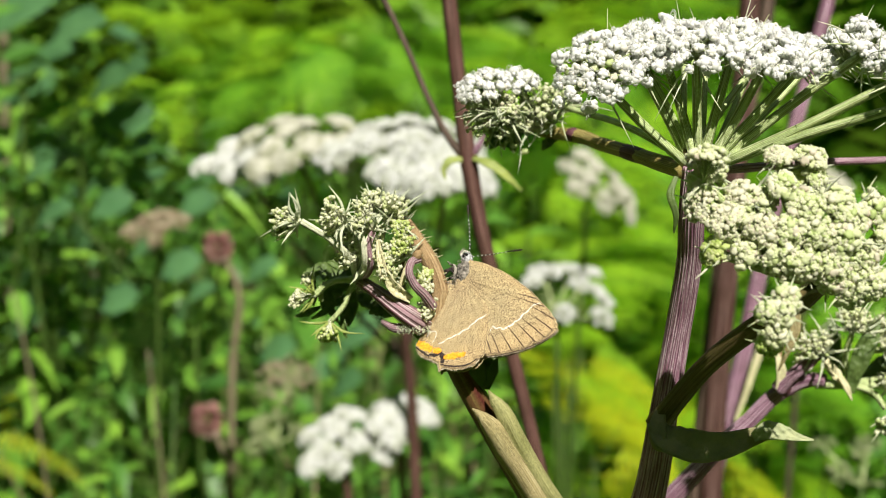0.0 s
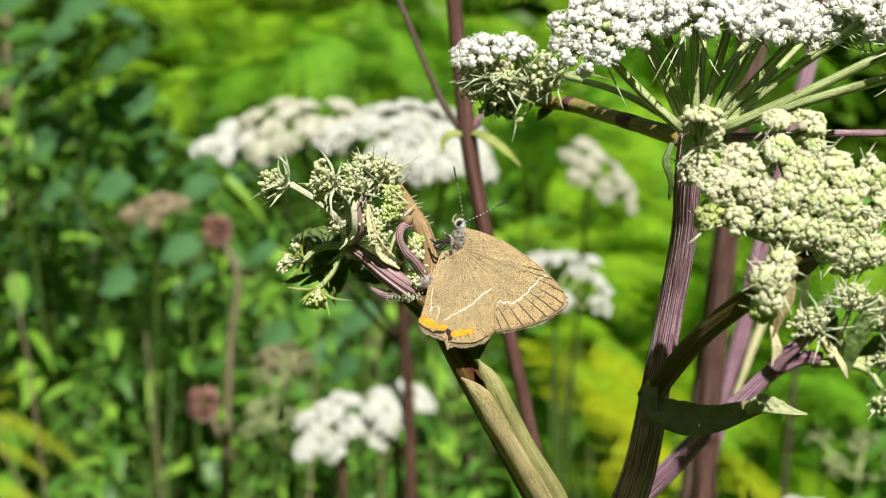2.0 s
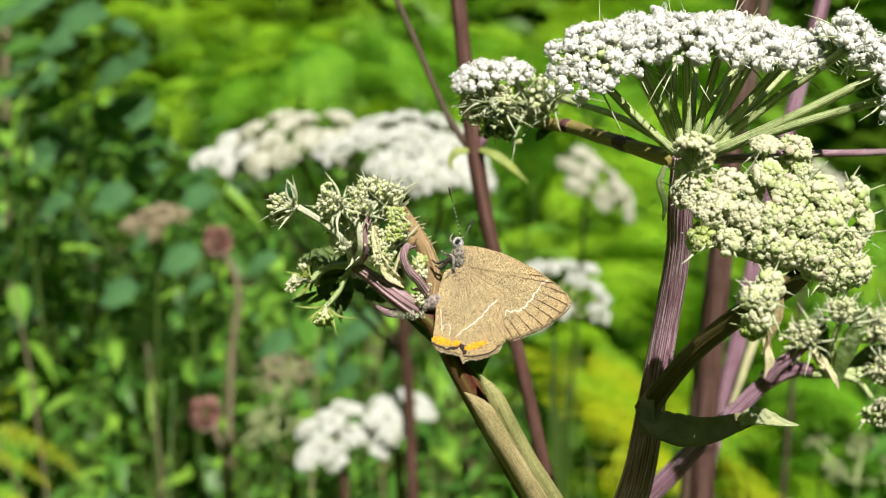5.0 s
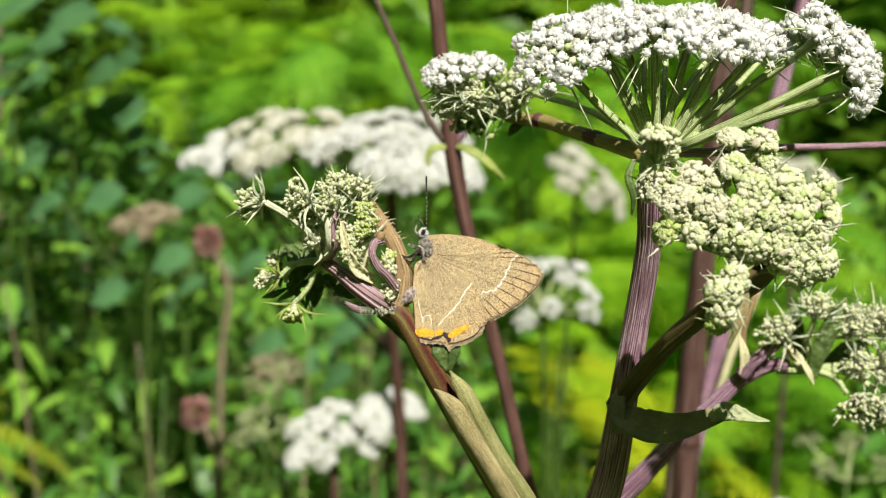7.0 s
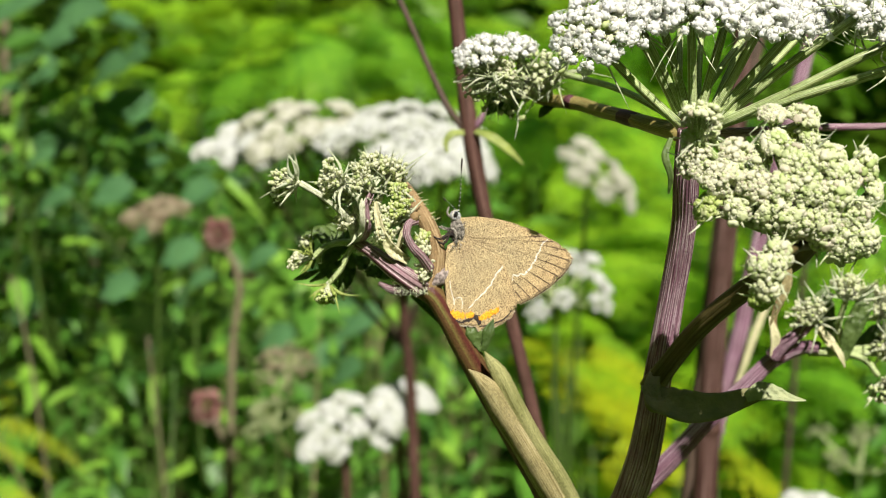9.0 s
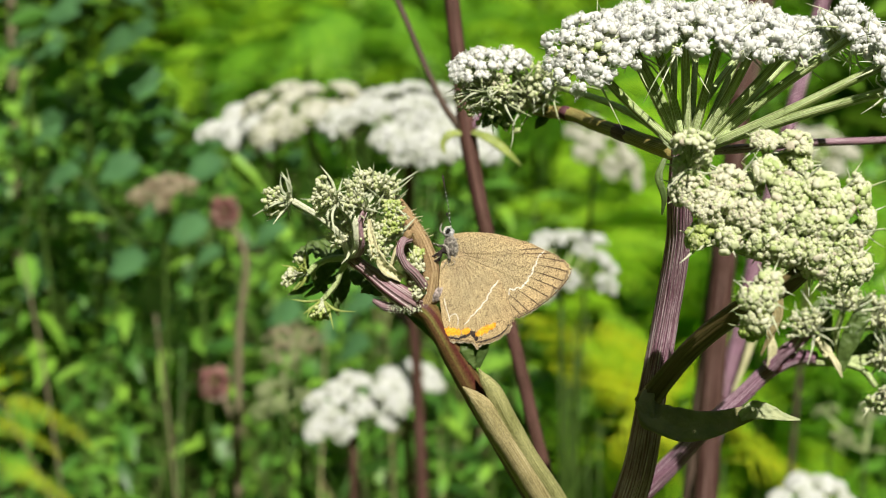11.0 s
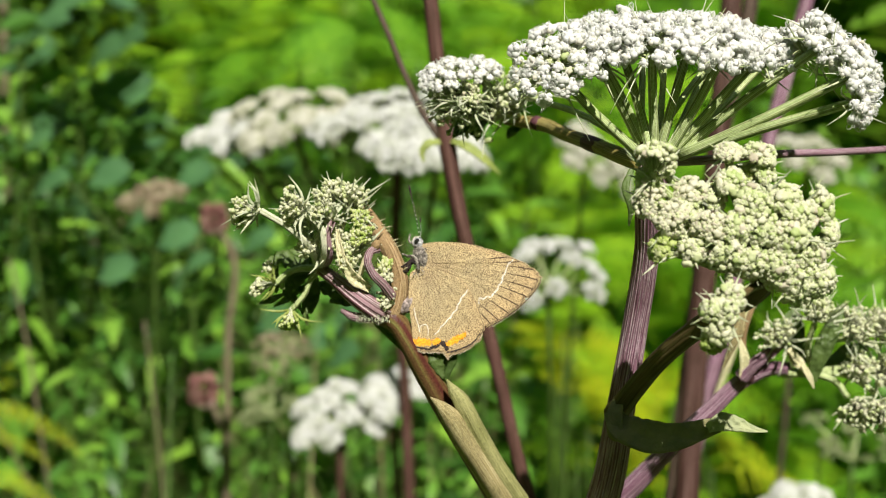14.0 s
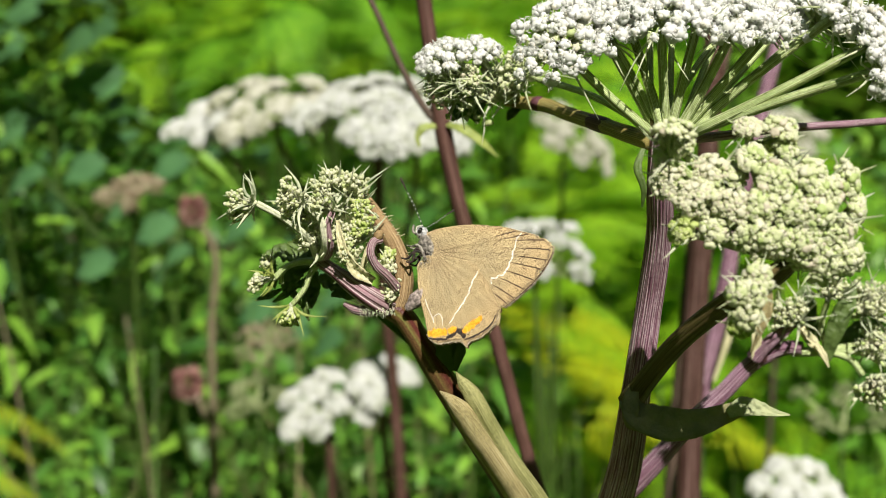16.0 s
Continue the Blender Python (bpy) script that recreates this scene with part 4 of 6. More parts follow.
# ---- the young plant on which the butterfly sits ----
def build_young_angelica():
    foot = (0.06, 0.235, 0.0)
    plant = thing("angelica_plant", foot, "young wild angelica with a nodding head of green buds", "flower")
    joint = np.array((-0.0028, 0.174, 1.1149))

    def run(name, pts, radii, skin, label="", sides=20, ribs=9, depth=0.05):
        return part(name, tube(Soup(), local(pts, foot), radii, sides, 8, ribs, depth), skin, plant, label)

    run("stem", [foot, (0.05, 0.215, 0.7), *[(0.0153, 0.1774, 1.0855), (0.0095, 0.1752, 1.0955), (0.006, 0.1738, 1.1018), (0.0031, 0.1734, 1.107), (0.0008, 0.1735, 1.1112), (-0.0009, 0.1737, 1.1137)], joint],
        [0.004, 0.0034, 0.0023, 0.0019, 0.0018, 0.00165, 0.0015, 0.0015, 0.0016], RED_OLIVE, "olive stem flushed brown below the head")
    s = Soup()
    ribbon(s, local([(0.029, 0.179, 1.0653), (0.0229, 0.1745, 1.0772), (0.0177, 0.1712, 1.0875), (0.0136, 0.1695, 1.0943), (0.0106, 0.1688, 1.0999), (0.0086, 0.169, 1.1037), (0.0072, 0.1695, 1.1054), (0.0063, 0.1704, 1.1064)], foot), [0.0004, 0.0012, 0.0014, 0.0013, 0.0013, 0.0012, 0.0008, 0.0001], (0.3, -0.9, 0.25), 0.0, 0.0003, 14, 14, ruffle=0.04, curl=-0.8)
    part("leaf_sheath", s, GREEN_SHEATH, plant, "olive-green sheath along the stem")
    s = Soup()
    ribbon(s, local([(0.0263, 0.178, 1.0658), (0.02, 0.1735, 1.0776), (0.0143, 0.17, 1.0882), (0.0109, 0.1688, 1.0942), (0.0081, 0.1682, 1.0987), (0.0063, 0.1684, 1.1016), (0.0051, 0.169, 1.103), (0.004, 0.17, 1.1039)], foot), [0.0006, 0.0018, 0.0020, 0.0019, 0.0018, 0.0014, 0.0008, 0.0001], (-0.25, -0.95, 0.1), 0.0, 0.0003, 14, 16, ruffle=0.04, curl=-0.8)
    part("leaf_sheath", s, SHEATH, plant, "pale papery sheath twisted round the stem")
    leaf = Soup()
    for a, b, c, w in (((0.0059, 0.1727, 1.1059), (0.0048, 0.1727, 1.1087), (0.0041, 0.1732, 1.1108), 0.0013), ((0.0062, 0.1727, 1.1059), (0.0069, 0.1727, 1.1087), (0.0076, 0.1732, 1.1104), 0.0009), ((0.006, 0.1735, 1.1057), (0.0062, 0.174, 1.1088), (0.0059, 0.1743, 1.1112), 0.0013)):
        ribbon(leaf, local([a, b, c], foot), [0.0003, w, 0.0001], (0.1, -0.9, 0.3), 0.3, 0.0002, 5, 4, ruffle=0.5)
    part("leaflet", leaf, SHADE_LEAF, plant, "small dark green leaflets")
    ribbons = Soup()
    ribbon(ribbons, local([(-0.0039, 0.1744, 1.1136), (-0.0017, 0.1742, 1.1117), (0.001, 0.1739, 1.1086)], foot), [0.0004, 0.0006, 0.0001], (-0.1, -0.95, 0.2), 0.3, 0.0002, 6, 4)
    part("leaflet", ribbons, SHADE_LEAF, plant, "green leaflet along the stem")

    # the brown withered stalk
    run("withered_stalk", [(-0.0009, 0.1742, 1.115), (-0.0004, 0.1748, 1.1185), (-0.0015, 0.1752, 1.1229), (-0.0038, 0.1765, 1.1266), (-0.0057, 0.1779, 1.1292), (-0.0069, 0.1791, 1.1306)], [0.0013, 0.0013, 0.00118, 0.00110, 0.0009, 0.0005], STRAW, "brown withered stalk with short bristles", 28, 9, 0.05)
    hairs = Soup()
    rng = np.random.RandomState(4)
    low, high = np.array((-0.0006, 0.1748, 1.1205)), np.array((-0.0042, 0.1765, 1.1275))
    for k in range(22):
        t = rng.uniform(0.0, 1.0)
        p = low * (1 - t) + high * t - foot
        way = np.array((rng.uniform(0.4, 1.0), rng.uniform(-0.6, 0.1), rng.uniform(-0.1, 0.5)))
        tube(hairs, [p + way * 0.0008, p + way * 0.0022], [0.00010, 0.00003], 4, 1)
    part("bristle_tuft", hairs, CREAM, plant, "pale bristles", "stuff")
    run("petiole", [(-0.0018, 0.1738, 1.1142), (-0.001, 0.1742, 1.1164), (-0.0006, 0.1746, 1.1188), (-0.0007, 0.175, 1.1211)], [0.0014, 0.0014, 0.0012, 0.0010], STRAW, "brown petiole base", 20, 7)

    # the head: one thick striped ray, arched rays, and nodding heads of buds
    fork = np.array((-0.0121, 0.179, 1.1204))
    run("ray", [tuple(joint), *[(-0.0032, 0.1725, 1.1154), (-0.0062, 0.1724, 1.1175), (-0.0095, 0.175, 1.1195)], tuple(fork)], [0.0015, 0.0015, 0.0013, 0.0009, 0.0008], STRIPED, "thick mauve ray with pale stripes", 72, 10, 0.08)
    run("ray", [tuple(joint), *[(-0.005, 0.1728, 1.1146), (-0.0068, 0.1728, 1.1147), (-0.0085, 0.1739, 1.1153)]], [0.0009, 0.0007, 0.0006, 0.0003], STRIPED, "", 40, 10, 0.08)
    run("ray", [(-0.0014, 0.1722, 1.1177), (-0.0026, 0.1708, 1.1197), (-0.004, 0.17, 1.1214), (-0.0046, 0.1698, 1.1232), (-0.0042, 0.1704, 1.1243), (-0.0033, 0.1712, 1.1246)], [0.0007, 0.0006, 0.00054, 0.0005, 0.0005, 0.0006], STRIPED, "arched mauve ray with pale stripes", 60, 10, 0.08)
    part("ray_tip", blob(Soup(), np.array((-0.0035, 0.1708, 1.1251)) - foot, (0.0006, 0.0006, 0.0008), (0.5, -0.2, 0.8), 0.10), STRAW, plant, "pale brown knob")
    part("bract", ribbon(Soup(), local([(-0.0089, 0.1722, 1.1271), (-0.0085, 0.1714, 1.1246), (-0.0076, 0.1711, 1.122), (-0.0061, 0.1713, 1.1201), (-0.0044, 0.1718, 1.1189)], foot), [0.0002, 0.0005, 0.0007, 0.0008, 0.0005], (-0.2, -0.95, 0.1), 0.7, 0.0003, 10, 8, ruffle=0.6), CREAM, plant, "cream boat-shaped bract round young buds")
    part("bract", ribbon(Soup(), local([(-0.005, 0.1722, 1.1241), (-0.0055, 0.1718, 1.1218), (-0.0061, 0.1718, 1.1202)], foot), [0.0002, 0.0004, 0.0003], (-0.2, -0.95, 0.1), -0.5, 0.0002, 6, 4), CREAM, plant, "cream bract")
    fuzz = Soup()
    rim = np.array((-0.0039, 0.1712, 1.1149))
    for k in range(420):
        way = np.array(Vector((rng.uniform(-1, 1), rng.uniform(-1, -0.1), rng.uniform(-1, 1))).normalized())
        centre, reach = ((fork + np.array((0.0003, -0.0005, 0)), 0.0009), (rim + np.array((rng.uniform(-0.0022, 0.0022), 0, rng.uniform(-0.0003, 0.0004))), 0.0003), (joint + np.array((-0.0012, -0.0012, 0.0008)), 0.0010))[k % 3]
        p = centre - foot + rng.uniform(-0.0004, 0.0004, 3)
        tube(fuzz, [p + way * reach * 0.6, p + way * reach * rng.uniform(1.1, 1.7) + (0, 0, -0.0002)], [0.00005, 0.00002], 3, 1)
    part("bristle_tuft", fuzz, BRACT, plant, "pale fuzz at the joints", "stuff")

    def stem_of(pts, radius, skin):
        part("ray", tube(Soup(), local([tuple(fork), *pts], foot), [radius * 1.25, radius, radius * 0.9, radius], 20, 6, 6, 0.12), skin, plant)

    stem_of([(-0.0136, 0.1732, 1.1253), (-0.0159, 0.1725, 1.1274), (-0.0194, 0.1722, 1.1296)], 0.00043, PALE)
    stem_of([(-0.0107, 0.1728, 1.1244), (-0.0112, 0.1724, 1.1273), (-0.0132, 0.1728, 1.1292)], 0.00050, PALE)
    stem_of([(-0.01, 0.173, 1.1238), (-0.0102, 0.1726, 1.1262), (-0.0096, 0.173, 1.1281)], 0.00046, STRIPED)
    stem_of([(-0.0095, 0.1765, 1.1235), (-0.0086, 0.1765, 1.1271), (-0.0078, 0.176, 1.1298)], 0.00046, PALE)
    stem_of([(-0.0151, 0.179, 1.1203), (-0.017, 0.1785, 1.1195), (-0.0182, 0.178, 1.1183)], 0.00040, GREEN)
    stem_of([(-0.0134, 0.179, 1.1186), (-0.0142, 0.1785, 1.1167), (-0.016, 0.178, 1.1145)], 0.00036, GREEN)
    stem_of([(-0.0165, 0.18, 1.1196), (-0.0175, 0.18, 1.1186), (-0.0176, 0.18, 1.1171)], 0.00036, GREEN)
    # base, facing, length, number of pedicels, spread, bracts and their length
    heads = (
        ((-0.0197, 0.1725, 1.1297), (-1, -0.3, -0.05), 0.0037, 24, 0.75, 9, 1.15, YOUNG),
        ((-0.0134, 0.1735, 1.1292), (-0.85, -0.4, 0.35), 0.00385, 26, 0.8, 9, 1.1, YOUNG),
        ((-0.0097, 0.174, 1.1282), (-0.6, -0.35, 0.7), 0.00385, 22, 0.7, 9, 1.2, YOUNG),
        ((-0.0078, 0.176, 1.1298), (-0.1, -0.3, 1), 0.00354, 24, 0.75, 9, 1.3, YOUNG),
        ((-0.0064, 0.1765, 1.1285), (0.1, -0.3, 1), 0.00323, 14, 0.5, 6, 1.3, YOUNG),
        ((-0.0076, 0.173, 1.1217), (0, -0.8, 0.7), 0.00262, 22, 0.7, 4, 0.8, YOUNG),
        ((-0.0072, 0.1735, 1.1231), (-0.1, -0.6, 0.9), 0.00262, 16, 0.6, 3, 0.9, YOUNG),
        ((-0.0046, 0.1735, 1.1249), (-0.5, -0.5, 0.7), 0.00308, 22, 0.75, 4, 0.9, LIME_BUDS),
        ((-0.0057, 0.175, 1.1273), (-0.1, -0.5, 0.8), 0.00231, 14, 0.8, 4, 1, LIME_BUDS),
        ((-0.0119, 0.1765, 1.1226), (-0.5, -0.4, 0.75), 0.00354, 22, 0.7, 4, 0.9, YOUNG),
        ((-0.0095, 0.1755, 1.1228), (-0.1, -0.5, 0.9), 0.004, 24, 0.6, 4, 0.9, YOUNG),
        ((-0.0023, 0.1735, 1.119), (-0.2, -0.4, 0.9), 0.00293, 14, 0.6, 3, 0.9, YOUNG),
        ((-0.0013, 0.173, 1.1166), (-0.5, -0.6, 0.6), 0.00231, 12, 0.8, 3, 0.9, YOUNG),
        ((-0.0023, 0.174, 1.1206), (-0.1, -0.4, 0.9), 0.002, 8, 0.6, 3, 0.9, LIME_BUDS),
        ((-0.0183, 0.178, 1.1183), (-0.95, -0.25, -0.12), 0.00323, 12, 0.5, 3, 1.0, YOUNG),
        ((-0.0161, 0.178, 1.1145), (-0.1, -0.4, -0.8), 0.00277, 13, 0.6, 3, 1.3, LIME_BUDS),
        ((-0.0188, 0.179, 1.1193), (-0.3, -0.2, 0.8), 0.002, 6, 0.5, 2, 0.9, YOUNG),
        ((-0.0127, 0.1755, 1.1266), (-0.4, -0.4, 0.7), 0.00262, 14, 0.8, 4, 1, YOUNG),
        ((-0.0098, 0.1755, 1.1304), (-0.4, -0.3, 0.8), 0.00277, 14, 0.8, 5, 1.2, YOUNG),
    )
    for k, (base, ax, length, n, spread, bracts, reach, petals) in enumerate(heads):
        nodding_head(plant, foot, base, ax, length, n, petals, 70 + k, spread, bracts, reach, bract_skin=TENDRIL if 13 < k < 17 else BRACT)
    # dark crumpled leaf that hangs behind the head
    leaf_ways = ([(-0.0133, 0.1815, 1.1194), (-0.016, 0.183, 1.1204), (-0.0185, 0.1835, 1.1209), (-0.0205, 0.1835, 1.1206)], [(-0.013, 0.182, 1.1185), (-0.0138, 0.183, 1.1156), (-0.0139, 0.183, 1.1128)], [(-0.0138, 0.182, 1.1192), (-0.0165, 0.1835, 1.1174), (-0.0176, 0.184, 1.1147)], [(-0.0125, 0.1815, 1.1177), (-0.0105, 0.1815, 1.1165), (-0.0092, 0.1815, 1.1159)], [(-0.0134, 0.182, 1.1193), (-0.0148, 0.184, 1.1216), (-0.017, 0.1845, 1.1221)], [(-0.0064, 0.176, 1.1162), (-0.0087, 0.1765, 1.1165), (-0.0105, 0.177, 1.1159)])
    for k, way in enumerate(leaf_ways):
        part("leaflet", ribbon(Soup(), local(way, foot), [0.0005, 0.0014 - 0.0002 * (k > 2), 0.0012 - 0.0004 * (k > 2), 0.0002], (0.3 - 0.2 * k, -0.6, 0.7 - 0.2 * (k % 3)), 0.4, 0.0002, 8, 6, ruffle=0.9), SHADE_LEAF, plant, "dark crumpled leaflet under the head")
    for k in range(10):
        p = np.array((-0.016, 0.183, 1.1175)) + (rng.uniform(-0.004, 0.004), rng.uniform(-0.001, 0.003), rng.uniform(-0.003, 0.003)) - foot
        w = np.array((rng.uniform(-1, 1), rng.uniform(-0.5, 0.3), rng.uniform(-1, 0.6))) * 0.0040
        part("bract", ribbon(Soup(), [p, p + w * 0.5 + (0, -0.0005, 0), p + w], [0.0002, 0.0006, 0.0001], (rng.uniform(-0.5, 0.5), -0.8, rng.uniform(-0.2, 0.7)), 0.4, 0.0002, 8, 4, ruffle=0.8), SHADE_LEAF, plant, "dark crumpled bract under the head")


build_young_angelica()


# ---- the slender stem that sways behind the butterfly ----
def build_swaying_stem():
    foot = (0.075, 0.32, 0.0)
    plant = thing("swaying_stem", foot, "slender russet stem with a forked side twig, swaying", "stem")
    node = (0.0053, 0.2681, 1.132)
    part("stem", tube(Soup(), local([foot, (0.07, 0.30, 0.6), (0.0258, 0.2564, 1.0484), (0.0214, 0.2584, 1.0632), (0.0165, 0.2613, 1.0833), (0.0115, 0.264, 1.1028), (0.0079, 0.2661, 1.1175), node, (0.0034, 0.2702, 1.1471), (0.0013, 0.2727, 1.1648), (-0.0005, 0.275, 1.1814)], foot),
                      [0.0030, 0.0024, 0.0015, 0.0014, 0.0014, 0.0015, 0.0016, 0.0018, 0.0016, 0.0016, 0.0015], 20, 8, 8, 0.04), RUSSET, plant)
    knob = Soup()
    knob.add(BALL3[0] * (0.0019, 0.0019, 0.0022) + (np.array((0.0053, 0.2682, 1.1327)) - foot), BALL2[1])
    part("stem_node", knob, NODE, plant)
    part("twig", tube(Soup(), local([(0.0045, 0.2681, 1.132), (0.0017, 0.2696, 1.1352), (-0.0031, 0.2728, 1.1441), (-0.0078, 0.2764, 1.1549), (-0.0127, 0.2798, 1.1652), (-0.0178, 0.2832, 1.1751)], foot), [0.0010, 0.0007, 0.00062, 0.0006, 0.0006, 0.0006], 12, 8, 4, 0.05), DARK, plant, "thin dark twig")
    part("twig", tube(Soup(), local([(0.0062, 0.2681, 1.1322), (0.0076, 0.2674, 1.1344), (0.0086, 0.2678, 1.1367)], foot), [0.0009, 0.0007, 0.0003], 10, 6), MAUVE, plant)
    for pts, w in ((local([(0.0064, 0.2661, 1.1319), (0.0099, 0.2639, 1.1306), (0.0131, 0.2635, 1.1283), (0.0165, 0.2641, 1.1251)], foot), [0.0006, 0.0011, 0.0009, 0.0002]), (local([(0.004, 0.266, 1.1316), (0.0013, 0.265, 1.1312), (0.0002, 0.2647, 1.1296), (0.0005, 0.2644, 1.1275)], foot), [0.0006, 0.0009, 0.0006, 0.0002])):
        part("leaflet", ribbon(Soup(), pts, w, (0.1, -0.8, 0.6), 0.3, 0.0003, 6, 4), TENDRIL, plant, "narrow yellow-green leaflet")
    return plant


SWAYING = build_swaying_stem()


# ---- the butterfly ----
MM = 0.0000791


def at_wing(x, z, y=0.0):
    """A place on the butterfly in metres, from steps of 0.0791 mm off the wing base."""
    return np.array((x * MM, y, z * MM))


FORE = [(-14, 30), (0, 35), (20, 38), (45, 38), (72, 36), (102, 30), (132, 22), (160, 11), (185, -1), (200, -12), (205, -20), (203, -30), (196, -42), (184, -57), (168, -74), (150, -88), (130, -101), (113, -111), (107, -107), (70, -70)]
HIND = [(-16, -12), (-27, -40), (-26, -78), (-22, -105), (-20, -122), (-18, -138), (-14, -150), (-4, -157), (8, -158), (22, -157), (36, -158), (44, -170), (52, -160), (68, -157), (84, -148), (97, -136), (105, -122), (107, -108), (100, -85), (88, -58), (60, -25)]


def closed_curve(points, steps):
    p = [np.array(q, float) for q in points]
    out = []
    for i in range(len(p)):
        a, b, c, d = p[i - 1], p[i], p[(i + 1) % len(p)], p[(i + 2) % len(p)]
        for k in range(steps):
            t = k / steps
            out.append(0.5 * (2 * b + (c - a) * t + (2 * a - 5 * b + 4 * c - d) * t * t + (3 * b - a - 3 * c + d) * t**3))
    return out


def wing_height(x, z):
    """How far a wing's face bows out."""
    return 0.00035 * math.sin(min(1.0, math.hypot(x, z) / 200) * math.pi) + 0.000015 * math.sin(math.atan2(z, x) * 34)


def wing(outline, offset, side, ragged=0.6):
    """A wing: rings from its root to its scalloped rim, with two faces and an edge."""
    rim, s = closed_curve(outline, 6), Soup()
    rng = np.random.RandomState(len(outline))
    rim = [q * (1 + ragged * 0.012 * rng.randn()) if np.hypot(*q) > 95 else q for q in rim]
    levels = [0.0, 0.15, 0.3, 0.45, 0.6, 0.72, 0.82, 0.9, 0.95, 0.98, 1.0]
    n = len(rim)
    verts, uvs, faces = [], [], []
    for face in (0, 1):
        for lv in levels:
            for k, q in enumerate(rim):
                x, z = q * lv
                y = side * (offset + wing_height(x, z)) - face * side * 0.00007
                verts.append(at_wing(x, z, y))
                far = lv if np.hypot(*q) > 95 else lv * 0.9
                uvs.append((k / n * 6, far))
    m = len(levels) * n
    for i in range(len(levels) - 1):
        for k in range(n):
            a, b = i * n + k, i * n + (k + 1) % n
            faces.append((a, b, b + n, a + n))
            faces.append((m + a, m + a + n, m + b + n, m + b))
    e = (len(levels) - 1) * n
    for k in range(n):
        a, b = e + k, e + (k + 1) % n
        faces.append((a, b, m + b, m + a))
    s.add(verts, faces, uvs)
    return s


def on_wing(points, widths, offset, side, lift, lobes=0.0, seed=0):
    """A band of scales that lies on a wing along the points."""
    line, s = smooth_line([(x, 0, z) for x, z in points], 6), Soup()
    width = np.interp(np.linspace(0, len(widths) - 1, len(line)), range(len(widths)), widths)
    rng, verts = np.random.RandomState(seed), []
    ways = np.gradient(np.array(line), axis=0)
    for p, w, d in zip(line, width, ways):
        d = d / np.linalg.norm(d)
        for e in (-1, 0, 1):
            x, z = p[0] - d[2] * e * w * (1 + lobes * rng.randn()), p[2] + d[0] * e * w * (1 + lobes * rng.randn())
            verts.append(at_wing(x, z, side * (offset + wing_height(x, z) + lift * (1 if e == 0 else 0.55))))
    faces = []
    for k in range(len(line) - 1):
        for j in (0, 1):
            faces.append((k * 3 + j, k * 3 + j + 1, k * 3 + j + 4, k * 3 + j + 3))
    s.add(verts, faces)
    return s


